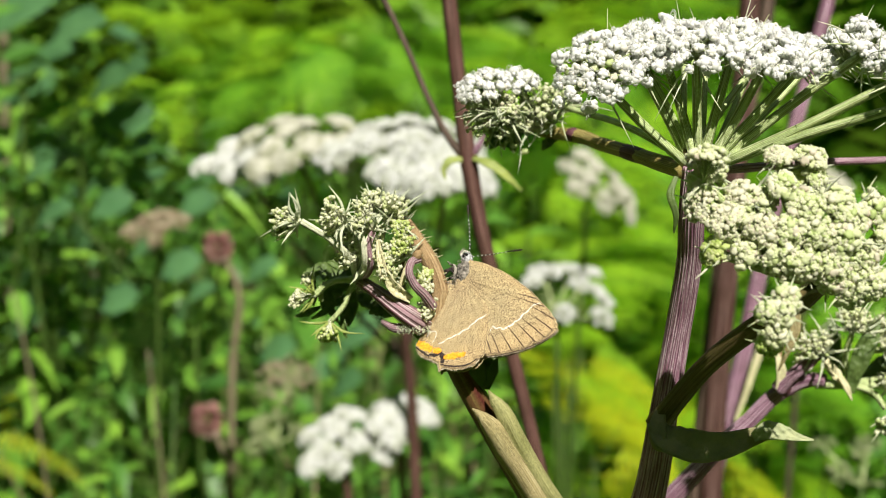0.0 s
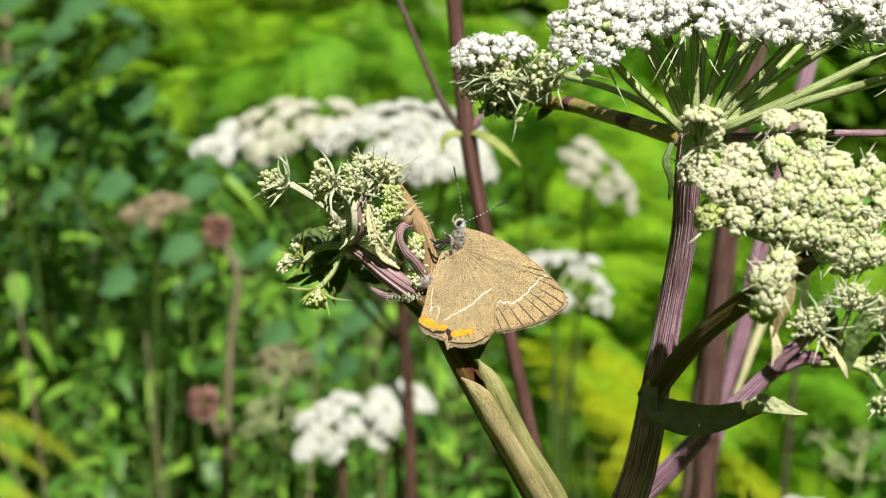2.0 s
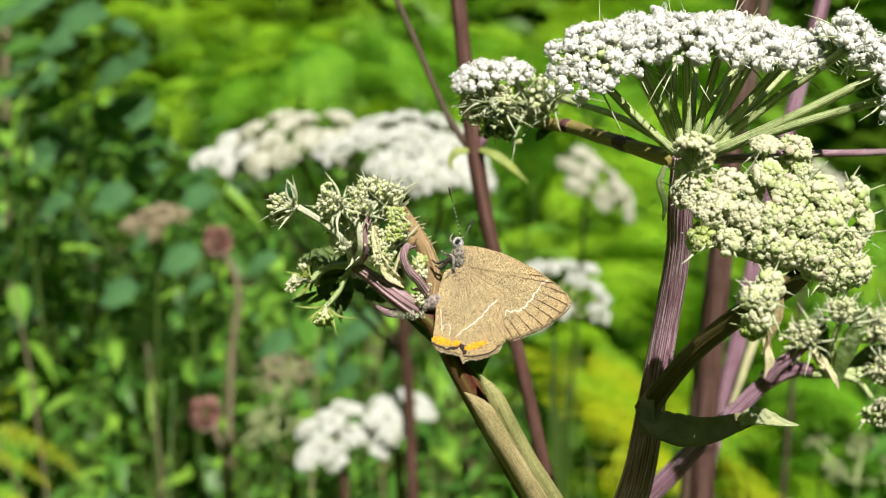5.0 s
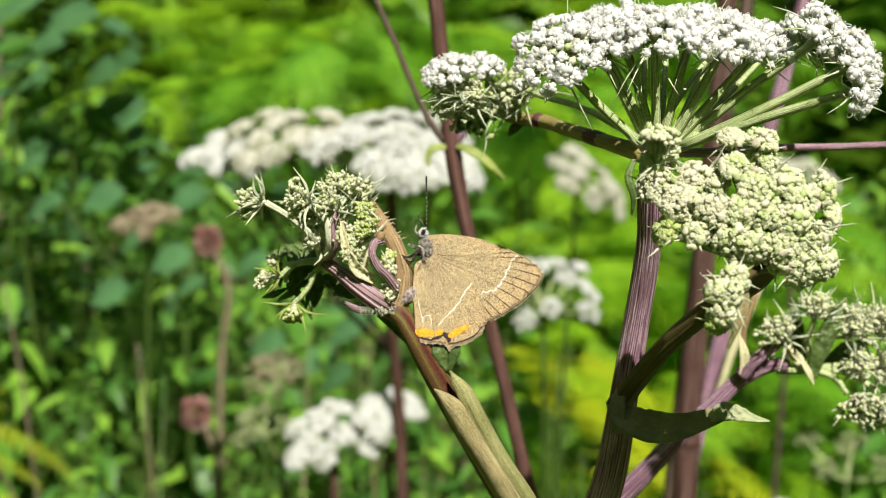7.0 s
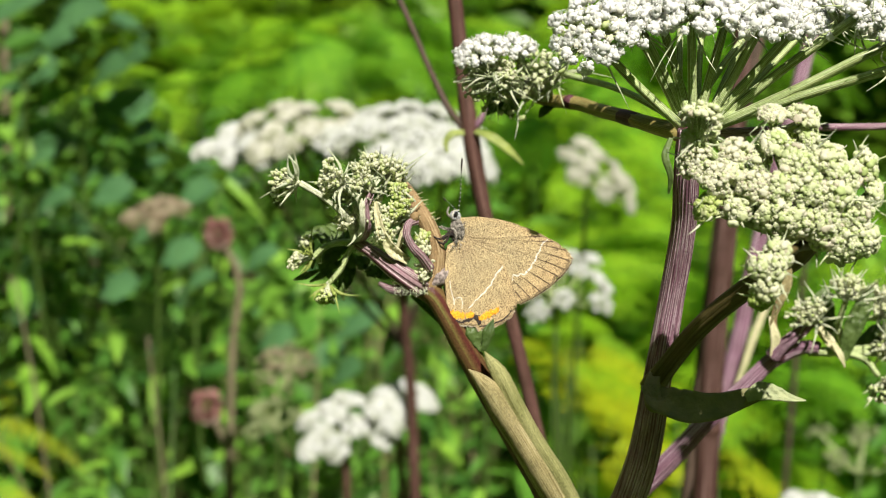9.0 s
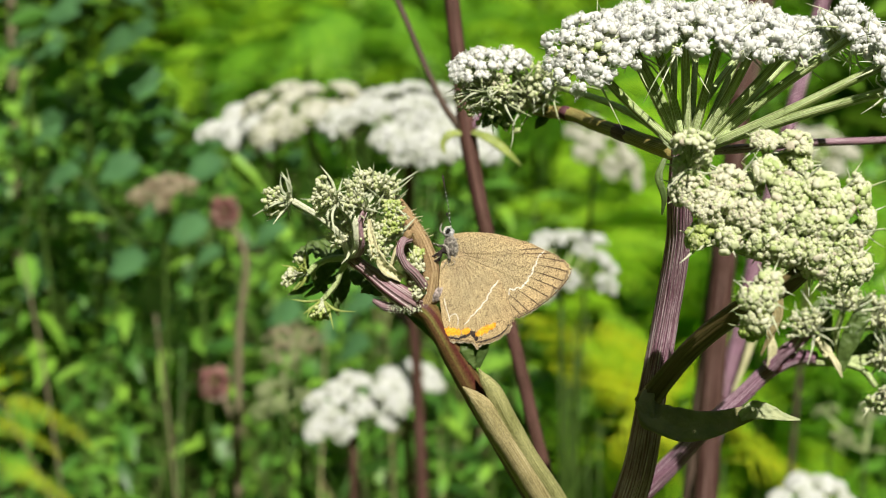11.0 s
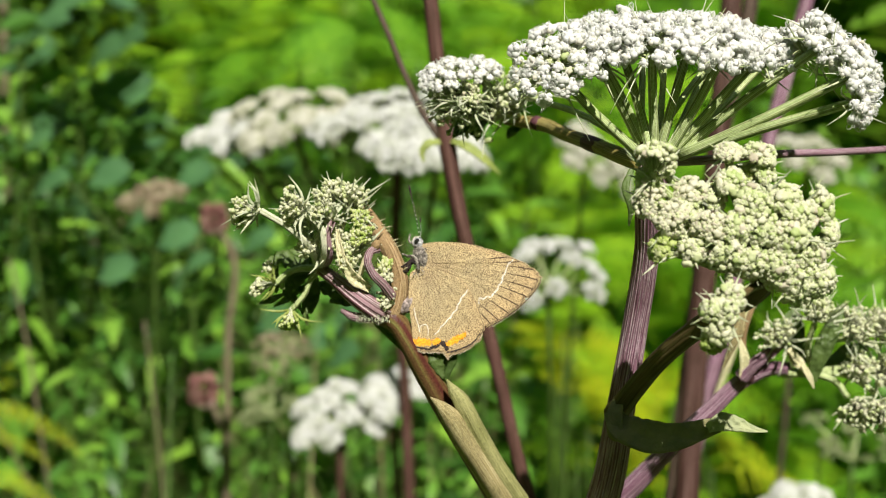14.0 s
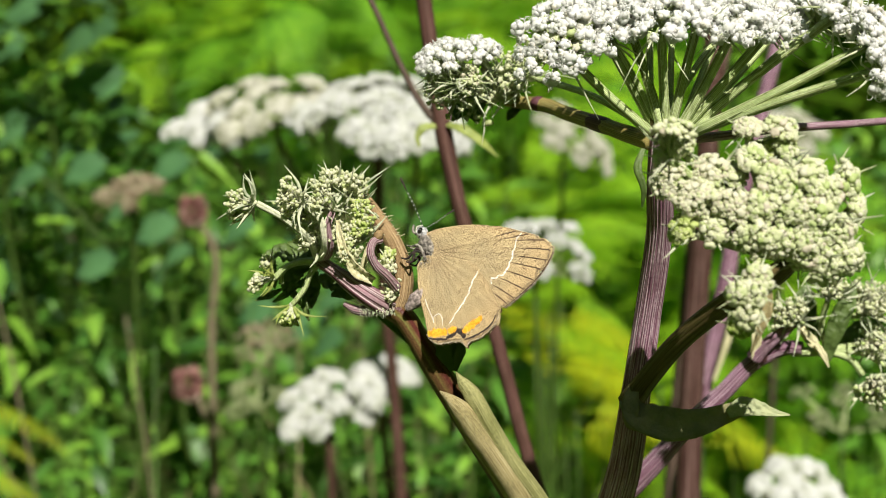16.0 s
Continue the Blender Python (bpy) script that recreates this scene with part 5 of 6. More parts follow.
def build_butterfly():
    fly = thing("butterfly", (0, 0, 0), "brown hairstreak butterfly with closed wings, white streaks and orange band", "butterfly")
    for side in (-1, 1):
        fore = part("forewing", wing(FORE, 0.00018, side), WING, fly)
        hind = part("hindwing", wing(HIND, 0.00036, side), WING, fly)
        f_off, h_off = 0.00018, 0.00036
        streak = on_wing([(97, -70), (98, -60), (106, -61), (111, -57), (118, -58), (123, -51), (129, -45), (131, -38), (137, -30), (138, -22), (143, -14), (145, -5), (150, 3), (157, 9)], [0.5, 0.9, 1.1, 1.0, 1.3, 1.2, 1.4, 1.2, 1.4, 1.2, 1.3, 1.2, 1.2, 0.7], f_off, side, 0.00004, 0.4, 1)
        part("white_streak", streak, STREAK, fore)
        streak = on_wing([(20, -126), (27, -119), (30, -113), (38, -106), (41, -101), (49, -93), (51, -88), (58, -81), (60, -73), (64, -67), (66, -60), (72, -54), (77, -45)], [0.6, 1.0, 0.9, 1.1, 1.0, 1.2, 1.1, 1.3, 1.1, 1.2, 1.0, 1.1, 0.6], h_off, side, 0.00004, 0.4, 2)
        part("white_streak", streak, STREAK, hind)
        zig = on_wing([(-17, -80), (-14, -95), (-8, -112), (-6, -122), (-5, -112), (4, -108), (9, -118), (8, -128)], [0.5, 0.7, 0.8, 0.6, 0.5, 0.7, 0.7, 0.4], h_off, side, 0.00004, 0.2, 3)
        part("white_streak", zig, STREAK, hind)
        tufts = np.random.RandomState(70)
        for a, b, tall, low_a, low_b in ((-18, 15, 8.0, -139, -140), (17, 31, 6.5, -139, -137), (41, 76, 7.5, -143, -124)):
            band = Soup()
            for x in np.arange(a, b, 1.1):
                t = (x - a) / (b - a)
                z, h = low_a + (low_b - low_a) * t, tall * (0.6 + 0.4 * math.sin(math.pi * t)) * tufts.uniform(0.7, 1.2)
                v = on_wing([(x + tufts.uniform(-1, 1), z + h), (x, z), (x + tufts.uniform(-1, 1), z - h * 0.9)], [0.5, 1.1, 0.5], h_off, side, 0.00006 + 0.00002 * tufts.rand(), 0.1, 4)
                band.add(v.v, v.f)
            part("orange_band", band, ORANGE, hind)
        spot = on_wing([(12, -150), (22, -147), (32, -140), (38, -143), (42, -150), (40, -154)], [2, 3, 4, 5, 4, 2], h_off, side, 0.00006, 0.2, 7)
        part("black_spot", spot, BLACK, hind)
        spot = on_wing([(-18, -147), (-8, -149), (4, -151), (14, -152)], [1, 1.6, 1.8, 1], h_off, side, 0.00005, 0.3, 8)
        part("black_spot", spot, BLACK, hind)
        spot = on_wing([(42, -157), (60, -152), (78, -145), (92, -134), (100, -122)], [1, 1.4, 1.4, 1.2, 0.8], h_off, side, 0.00005, 0.3, 9)
        part("black_spot", spot, BLACK, hind)
        veins, outer = Soup(), Soup()
        for k, (x, z) in enumerate(((195, -8), (202, -26), (195, -43), (184, -57), (169, -73), (152, -87), (133, -99), (120, -106), (150, 14), (170, 6))):
            a, b = np.array((x, z)) * 0.1, np.array((x, z)) * 0.985
            bend = np.array((12.0, 14.0 - 2 * k)) * 0.5
            inner = a * 0.32 + b * 0.68 + bend * 0.5
            for pts, widths, into in (([a, a * 0.55 + b * 0.45 + bend, inner], [0.06, 0.13, 0.18], veins), ([inner, (inner + b) / 2 + bend * 0.12, b], [0.35, 0.95, 1.15], outer)):
                v = on_wing(pts, widths, f_off, side, 0.00005, 0.15, 20 + k)
                into.add(v.v, v.f)
        rim = on_wing([(206, -24), (203, -33), (196, -44), (184, -59), (168, -75), (150, -89), (130, -102), (114, -111)], [0.5, 0.9, 0.9, 0.9, 0.9, 0.9, 0.8, 0.5], f_off, side, 0.00004, 0.3, 33)
        outer.add(rim.v, rim.f)
        part("vein_net", veins, VEIN, fore, kind="stuff")
        part("vein_net", outer, DARK_VEIN, fore, "dark vein ends and rim line", "stuff")
        fringe, rng = Soup(), np.random.RandomState(62)
        edge = [(207, -22), (204, -33), (197, -45), (185, -60), (169, -77), (151, -91), (131, -104), (114, -113)]
        for a, b in zip(edge, edge[1:]):
            for t in np.linspace(0, 1, 9)[:-1]:
                x, z = np.array(a) * (1 - t) + np.array(b) * t
                d, ln = np.array((0.66, -0.75)), rng.uniform(0.2, 1.3)
                v = on_wing([(x - d[0], z - d[1]), (x + d[0] * ln, z + d[1] * ln + rng.uniform(-0.8, 0.8))], [0.7, 0.25], f_off, side, 0.00003, 0.1, 63)
                fringe.add(v.v, v.f)
        part("fringe", fringe, FRINGE, fore, "pale ragged fringe of scales", "stuff")
        veins = Soup()
        for k, (x, z) in enumerate(((-18, -138), (-3, -155), (22, -155), (52, -157), (70, -155), (86, -145), (99, -132), (106, -112))):
            a, b = np.array((x, z)) * 0.12, np.array((x, z)) * (0.82 if k < 5 else 0.96)
            v = on_wing([a, (a + b) / 2 + (2, 1), b], [0.12, 0.24, 0.30], h_off, side, 0.00004, 0.1, 40 + k)
            veins.add(v.v, v.f)
        part("vein_net", veins, VEIN, hind, kind="stuff")
        fringe, rng = Soup(), np.random.RandomState(60)
        edge = [(-20, -140), (-14, -151), (-4, -157), (8, -158), (22, -157), (36, -158), (44, -168), (52, -160), (68, -157), (84, -148), (97, -136), (105, -122)]
        for a, b in zip(edge, edge[1:]):
            for t in np.linspace(0, 1, 7)[:-1]:
                x, z = np.array(a) * (1 - t) + np.array(b) * t
                ln = rng.uniform(0.6, 3.0)
                d = np.array((x - 30, z + 60)) / np.hypot(x - 30, z + 60)
                v = on_wing([(x - d[0], z - d[1]), (x + d[0] * ln + rng.uniform(-1, 1), z + d[1] * ln)], [0.7, 0.25], h_off, side, 0.00003, 0.1, 61)
                fringe.add(v.v, v.f)
        part("fringe", fringe, FRINGE, hind, "pale ragged fringe of scales", "stuff")
    body = Soup()
    blob(body, at_wing(-8, 12), (0.0010, 0.0010, 0.0016), (-0.25, 0, 0.97), 0.05)
    part("thorax", body, FUR, fly, "grey furry thorax")
    body = Soup()
    tube(body, [at_wing(-4, -10), at_wing(-10, -36), at_wing(-20, -60), at_wing(-36, -78), at_wing(-54, -92)], [0.0003, 0.0003, 0.0006, 0.0011, 0.0004], 18, 8, wobble=0.08)
    part("abdomen", body, BODY_FUR, fly, "brownish grey furry abdomen")
    head = part("head", blob(Soup(), at_wing(-14, 36), (0.0008, 0.0009, 0.00085), (-0.3, 0, 0.9), 0.03), HEAD_FUR, fly)
    for side in (-1, 1):
        part("eye", blob(Soup(), at_wing(-15, 38, side * 0.00062), (0.00033, 0.00048, 0.00055), (0, side, 0.1), 0, BALL2), EYE_BLACK, head, "glossy black eye with a white rim")
        part("palp", tube(Soup(), [at_wing(-20, 32, side * 0.0003), at_wing(-29, 40, side * 0.0003), at_wing(-27, 52, side * 0.0003)], [0.00013, 0.00014, 0.00006], 8, 4), FUR, head, "grey palp")
        rim = Soup()
        tube(rim, [at_wing(-22, 34, side * 0.0009), at_wing(-19, 45, side * 0.0009), at_wing(-10, 46, side * 0.0009)], [0.00008, 0.0001, 0.00008], 5, 4)
        part("eye_rim", rim, STREAK, head)
        for k, (x, z) in enumerate(((-52, -4), (-44, -12), (-40, 16))):
            leg = tube(Soup(), [at_wing(-10, -2 - 6 * k, side * 0.0007), at_wing(-24 + 2 * k, 2 + 5 * k, side * 0.0014), at_wing(x + 10, z - 4, side * 0.0011), at_wing(x, z, side * 0.0008)], [0.00022, 0.0002, 0.00014, 0.0001], 7, 4)
            part("leg", leg, BLACK if k < 2 else FUR, fly, "dark banded leg")
    fuzz, rng = Soup(), np.random.RandomState(8)
    for k in range(160):
        p = at_wing(-6 + rng.uniform(-12, 8), 4 + rng.uniform(-24, 30), rng.choice((-1, 1)) * rng.uniform(0.0009, 0.00125))
        w = np.array((rng.uniform(-1, 0.6), rng.uniform(-0.4, 0.4), rng.uniform(-1, 0.4))) * 0.0009
        tube(fuzz, [p, p + w], [0.00004, 0.00002], 3, 1)
    part("fur", fuzz, FUR, fly, kind="stuff")
    feelers = []
    for side in (-1, 1):
        s = Soup()
        tube(s, [(0, 0, 0), (0.0001, 0, 0.003), (0, 0, 0.0058)], [0.00006, 0.00005, 0.000055], 6, 6)
        tube(s, [(0, 0, 0.0056), (0, 0, 0.0064), (0, 0, 0.0073), (0, 0, 0.0076)], [0.00006, 0.00012, 0.00014, 0.00006], 7, 3, slot=1)
        feeler = part("antenna", s, (BANDS, BLACK), fly, "black and white banded antenna with a club")
        feeler.location = at_wing(-10, 44, side * 0.0004)
        feelers.append(feeler)
    return fly, feelers


BUTTERFLY, FEELERS = build_butterfly()
FLIGHT = [
    (0, 0.00296, 0.17505, 1.12118, -31.03, 13.75, -34.44),
    (0.5, 0.00297, 0.17500, 1.12102, -29.43, 14.86, -32.72),
    (1, 0.00300, 0.17502, 1.12106, -29.84, 15.43, -33.12),
    (1.5, 0.00305, 0.17501, 1.12105, -29.65, 16.33, -30.99),
    (1.6, 0.00305, 0.17501, 1.12105, -29.65, 16.33, -30.99),
    (1.8, 0.00356, 0.17256, 1.12133, -13.53, 18.19, -13.07),
    (2, 0.00356, 0.17256, 1.12133, -13.53, 18.19, -13.07),
    (2.5, 0.00350, 0.17258, 1.12137, -13.33, 16.55, -12.06),
    (3, 0.00366, 0.17251, 1.12145, -14.66, 17.16, -9.53),
    (3.5, 0.00374, 0.17247, 1.12142, -13.89, 17.83, -9.82),
    (4, 0.00365, 0.17245, 1.12143, -14.94, 17.53, -10.38),
    (6.5, 0.00323, 0.17522, 1.12184, -11.63, 2.92, 4.80),
    (7, 0.00333, 0.17525, 1.12201, -12.02, 4.11, 4.49),
    (7.5, 0.00331, 0.17525, 1.12193, -12.03, 4.65, 5.97),
    (8, 0.00326, 0.17523, 1.12180, -11.54, 6.01, 7.58),
    (8.5, 0.00329, 0.17523, 1.12174, -11.27, 6.54, 8.66),
    (9, 0.00304, 0.17533, 1.12175, -11.36, 5.86, 8.89),
    (11.5, 0.00307, 0.17526, 1.12192, -12.92, -1.39, -3.59),
    (12, 0.00303, 0.17527, 1.12212, -12.99, -4.63, -2.16),
    (12.5, 0.00301, 0.17526, 1.12205, -13.16, -4.46, -2.43),
    (13, 0.00295, 0.17528, 1.12207, -13.59, -2.79, -3.13),
    (13.5, 0.00310, 0.17525, 1.12189, -13.07, -0.83, -3.33),
    (14, 0.00312, 0.17525, 1.12185, -12.91, 0.10, -3.14),
    (14.5, 0.00311, 0.17527, 1.12195, -13.72, 0.15, -3.29),
    (15, 0.00310, 0.17528, 1.12197, -13.92, -0.26, -3.60),
    (15.5, 0.00305, 0.17535, 1.12228, -15.15, -1.82, -3.87),
    (16, 0.00351, 0.17311, 1.12227, -21.90, -9.00, -12.00),
]

# ---- flowers farther off ----
GROUP = "umbels behind"
MAIN_FOOT = (-0.015, 0.82, 0)
main_umbel = far_umbel("angelica_umbel", (-0.0208, 0.699, 1.0951), (0.02, -0.34, 0.94), 0.042, 24, 0.0098, FAR_WHITE, MAIN_FOOT, "large white angelica umbel with side umbels on a russet stem", GROUP, RUSSET, spread=1.25, flat=0.40, seed=1, stem_radius=0.0027, path=[(-0.016, 0.736, 0.889), (-0.019, 0.736, 0.959), (-0.023, 0.727, 1.008)])
far_umbel("", (0.0021, 0.689, 1.0899), (0.1, -0.4, 0.93), 0.026, 12, 0.0088, FAR_WHITE, MAIN_FOOT, "", GROUP, spread=1.2, flat=0.5, seed=2, path=[(-0.021, 0.734, 0.986), (-0.006, 0.712, 1.041)], plant=main_umbel, stem_radius=0.0013)
far_umbel("", (-0.0803, 0.719, 1.0984), (-0.02, -0.40, 0.92), 0.034, 13, 0.0088, FAR_CREAM, MAIN_FOOT, "", GROUP, spread=1.2, flat=0.5, seed=3, path=[(-0.021, 0.738, 0.979), (-0.057, 0.731, 1.038)], plant=main_umbel, stem_radius=0.0013)
far_umbel("", (-0.1189, 0.759, 1.0899), (-0.05, -0.35, 0.94), 0.026, 10, 0.0082, FAR_WHITE, MAIN_FOOT, "", GROUP, spread=1.1, flat=0.4, seed=4, path=[(-0.02, 0.74, 0.975), (-0.077, 0.761, 1.03)], plant=main_umbel, stem_radius=0.0013)
far_umbel("angelica_umbel", (-0.0589, 0.761, 0.9181), (-0.05, -0.40, 0.9), 0.030, 13, 0.0084, FAR_WHITE, (-0.05, 0.86, 0), "low white angelica umbel on a russet stem", GROUP, RUSSET, spread=1.25, flat=0.42, seed=5)
far_umbel("angelica_umbel", (-0.105, 0.775, 0.917), (-0.2, -0.4, 0.8), 0.018, 6, 0.0075, FAR_GREEN, (-0.10, 0.86, 0), "small greenish angelica umbel half in bud", GROUP, DULL_GREEN, stem_radius=0.0015, spread=1.2, flat=0.7, seed=14, per_head=9)
far_umbel("angelica_umbel", (-0.0274, 0.763, 0.9275), (0.0, -0.35, 0.9), 0.022, 8, 0.0078, FAR_WHITE, (-0.015, 0.86, 0), "sparse white angelica umbel", GROUP, RUSSET, spread=1.1, flat=0.7, seed=6)
far_umbel("angelica_umbel", (0.114, 0.996, 1.053), (0.65, -0.35, 0.75), 0.040, 13, 0.0095, FAR_CREAM, (0.12, 1.08, 0), "cream angelica umbel among ferns", GROUP, DULL_GREEN, stem_radius=0.0016, spread=1.25, flat=0.5, seed=7, per_head=24)
far_umbel("angelica_umbel", (0.067, 0.737, 1.005), (0.1, -0.4, 0.85), 0.030, 13, 0.0072, FAR_WHITE, (0.07, 0.82, 0), "loose white angelica umbel", GROUP, DULL_GREEN, size=0.0017, per_head=24, stem_radius=0.0013, spread=1.35, flat=1.1, seed=8)
far_umbel("angelica_umbel", (0.180, 0.59, 0.921), (0.0, -0.6, 0.75), 0.019, 11, 0.0058, FAR_WHITE, (0.16, 0.7, 0), "white angelica umbel low among leaves", GROUP, spread=1.2, flat=0.6, seed=9)
far_umbel("angelica_umbel", (0.264, 0.771, 0.891), (0.1, -0.4, 0.8), 0.030, 6, 0.008, FAR_GREEN, (0.26, 0.88, 0), "sparse greenish umbel in bud", GROUP, DULL_GREEN, stem_radius=0.0014, spread=1.3, flat=1.0, seed=10, per_head=8)
far_umbel("angelica_umbel", (0.291, 0.998, 1.053), (0.0, -0.4, 0.85), 0.03, 8, 0.010, FAR_CREAM, (0.3, 1.1, 0), "pale umbel far among ferns", GROUP, spread=1.2, flat=0.6, seed=11)
far_umbel("dead_umbel", (-0.258, 1.14, 1.002), (-0.1, -0.4, 0.9), 0.026, 9, 0.010, FAR_DEAD, (-0.27, 1.2, 0), "withered greyish brown flower umbel", "withered heads", DULL_GREEN, 0.0028, 14, spread=1.2, flat=0.5, seed=12)
far_umbel("dead_umbel", (-0.122, 0.975, 0.901), (-0.1, -0.5, 0.8), 0.021, 8, 0.011, FAR_DEAD, (-0.12, 1.06, 0), "withered brown seed head", "withered heads", DULL_GREEN, 0.0022, 8, spread=1.2, flat=0.7, seed=13)


def pink_bud(at, path, foot, size, seed):
    """A dull pink flower head of overlapping scales on a grey stalk."""
    plant = thing("pink_flower", foot, "dull pink closed flower head on a grey stalk", "flower", "pink flower heads")
    part("stem", tube(Soup(), local([foot, *path, at], foot), [0.0038, *[0.0030] * len(path), 0.0018], 8, 8, wobble=0.1), GREY_STEM, plant)
    s, rng = Soup(), np.random.RandomState(seed)
    for k in range(46):
        up, a = k / 46, k * 2.4
        p = np.array(at) - foot + np.array((math.cos(a), math.sin(a), 0)) * size * (0.35 + 0.65 * math.sin(math.pi * (0.15 + up * 0.75))) * 0.8 + (0, 0, size * (up * 2.2 - 1))
        s.add(p + (BALL1[0] * (size * 0.34, size * 0.12, size * 0.5)) @ turned_to((math.cos(a), math.sin(a), 0.5), rng.uniform(0, 6)).T, BALL1[1])
    part("flower_head", s, PINK, plant, kind="stuff")


def grey_stalk(pts, foot, radius):
    plant = thing("withered_plant", foot, "bare greyish brown withered plant stem", "stem", "withered stems")
    part("stem", tube(Soup(), local([foot, *pts], foot), [radius * 1.3, radius, radius * 0.8], 8, 8, wobble=0.1), GREY_STEM, plant)


pink_bud((-0.181, 1.01, 1.008), [(-0.17, 0.981, 0.802), (-0.169, 0.997, 0.918), (-0.166, 1.006, 0.981)], (-0.17, 1.06, 0), 0.0105, 1)
pink_bud((-0.21, 1.097, 0.84), [(-0.191, 1.085, 0.749), (-0.195, 1.094, 0.814)], (-0.2, 1.18, 0), 0.0125, 2)
grey_stalk([(-0.76, 2.211, 1.078), (-0.763, 2.244, 1.311)], (-0.8, 2.3, 0), 0.008)
grey_stalk([(-0.244, 1.063, 0.808), (-0.256, 1.077, 0.91)], (-0.25, 1.15, 0), 0.0012)
grey_stalk([(-0.355, 1.072, 0.871), (-0.372, 1.084, 0.959)], (-0.40, 1.15, 0), 0.0013)


# ---- leaves ----
def leaf_shape(length, width, toothed=False, droop=0.25):
    """A leaf blade along +x: folded along its rib, drooping to its tip."""
    stations = [(0.0, 0.05), (0.18, 0.75), (0.4, 1.0), (0.62, 0.82), (0.82, 0.42), (1.0, 0.02)]
    verts, faces = [], []
    for k, (t, w) in enumerate(stations):
        if toothed and 0 < k < 5:
            w *= 1.12 if k % 2 else 0.92
        z = -droop * length * t * t
        verts += [(t * length, -w * width / 2, z + 0.18 * w * width), (t * length, 0, z), (t * length, w * width / 2, z + 0.18 * w * width)]
    for k in range(len(stations) - 1):
        for j in (0, 1):
            a = k * 3 + j
            faces.append((a, a + 1, a + 4, a + 3))
    return np.array(verts), faces


def turn_of(yaw, pitch, roll):
    cy, sy, cp, sp, cr, sr = math.cos(yaw), math.sin(yaw), math.cos(pitch), math.sin(pitch), math.cos(roll), math.sin(roll)
    return np.array([[cy, -sy, 0], [sy, cy, 0], [0, 0, 1]]) @ np.array([[cp, 0, -sp], [0, 1, 0], [sp, 0, cp]]) @ np.array([[1, 0, 0], [0, cr, -sr], [0, sr, cr]])


def nettle(height, pairs, seed, leaf=0.06):
    """A leafy stem with leaves in crossed pairs."""
    rng = np.random.RandomState(seed)
    plant = thing("nettle_plant", (0, 0, 0), "leafy green nettle-like plant with toothed leaves", "plant", "leafy undergrowth")
    lean = np.array((rng.uniform(-0.12, 0.12), rng.uniform(-0.12, 0.12), 1))
    part("stem", tube(Soup(), [(0, 0, 0), lean * height * 0.5 + (0.01, 0, 0), lean * height], [0.004, 0.003, 0.0015], 6, 6), DULL_GREEN, plant)
    s = Soup()
    for k in range(pairs):
        t = 0.58 + 0.42 * k / (pairs - 1)
        for j in (0, 1):
            size = leaf * (1.15 - 0.6 * max(0, t - 0.4) / 0.6) * rng.uniform(0.8, 1.2)
            v, f = leaf_shape(size * 1.15, size * 0.42, True, rng.uniform(0.1, 0.5))
            yaw = k * 1.57 + j * 3.14 + rng.uniform(-0.4, 0.4)
            s.add(v @ turn_of(yaw, rng.uniform(-0.5, 0.5), rng.uniform(-0.3, 0.3)).T + lean * height * t, f)
    part("foliage", s, NETTLE, plant, kind="stuff")
    return plant


def bramble(reach, seed):
    """An arching bramble shoot with leaves in threes."""
    rng = np.random.RandomState(seed)
    plant = thing("bramble", (0, 0, 0), "arching bramble shoot with dark bluish green leaves", "plant", "brambles")
    arch = [np.array(p) * reach for p in ((0, 0, 0), (0.15, 0.02, 0.5), (0.45, 0.0, 0.82), (0.85, -0.05, 0.8))]
    part("stem", tube(Soup(), arch, [0.005, 0.004, 0.003, 0.002], 6, 6), RUSSET, plant)
    s = Soup()
    line = smooth_line(arch, 8)
    for k, p in enumerate(line[5:]):
        yaw = k * 2.3 + rng.uniform(-0.5, 0.5)
        for j in (-1, 0, 1):
            size = rng.uniform(0.055, 0.085) * (1 if j == 0 else 0.8)
            v, f = leaf_shape(size, size * 0.72, True, rng.uniform(0.05, 0.35))
            s.add((v + (0.03, 0, 0)) @ turn_of(yaw + j * 0.95, rng.uniform(-0.35, 0.35), rng.uniform(-0.3, 0.3)).T + p, f)
    part("foliage", s, BRAMBLE, plant, kind="stuff")
    return plant


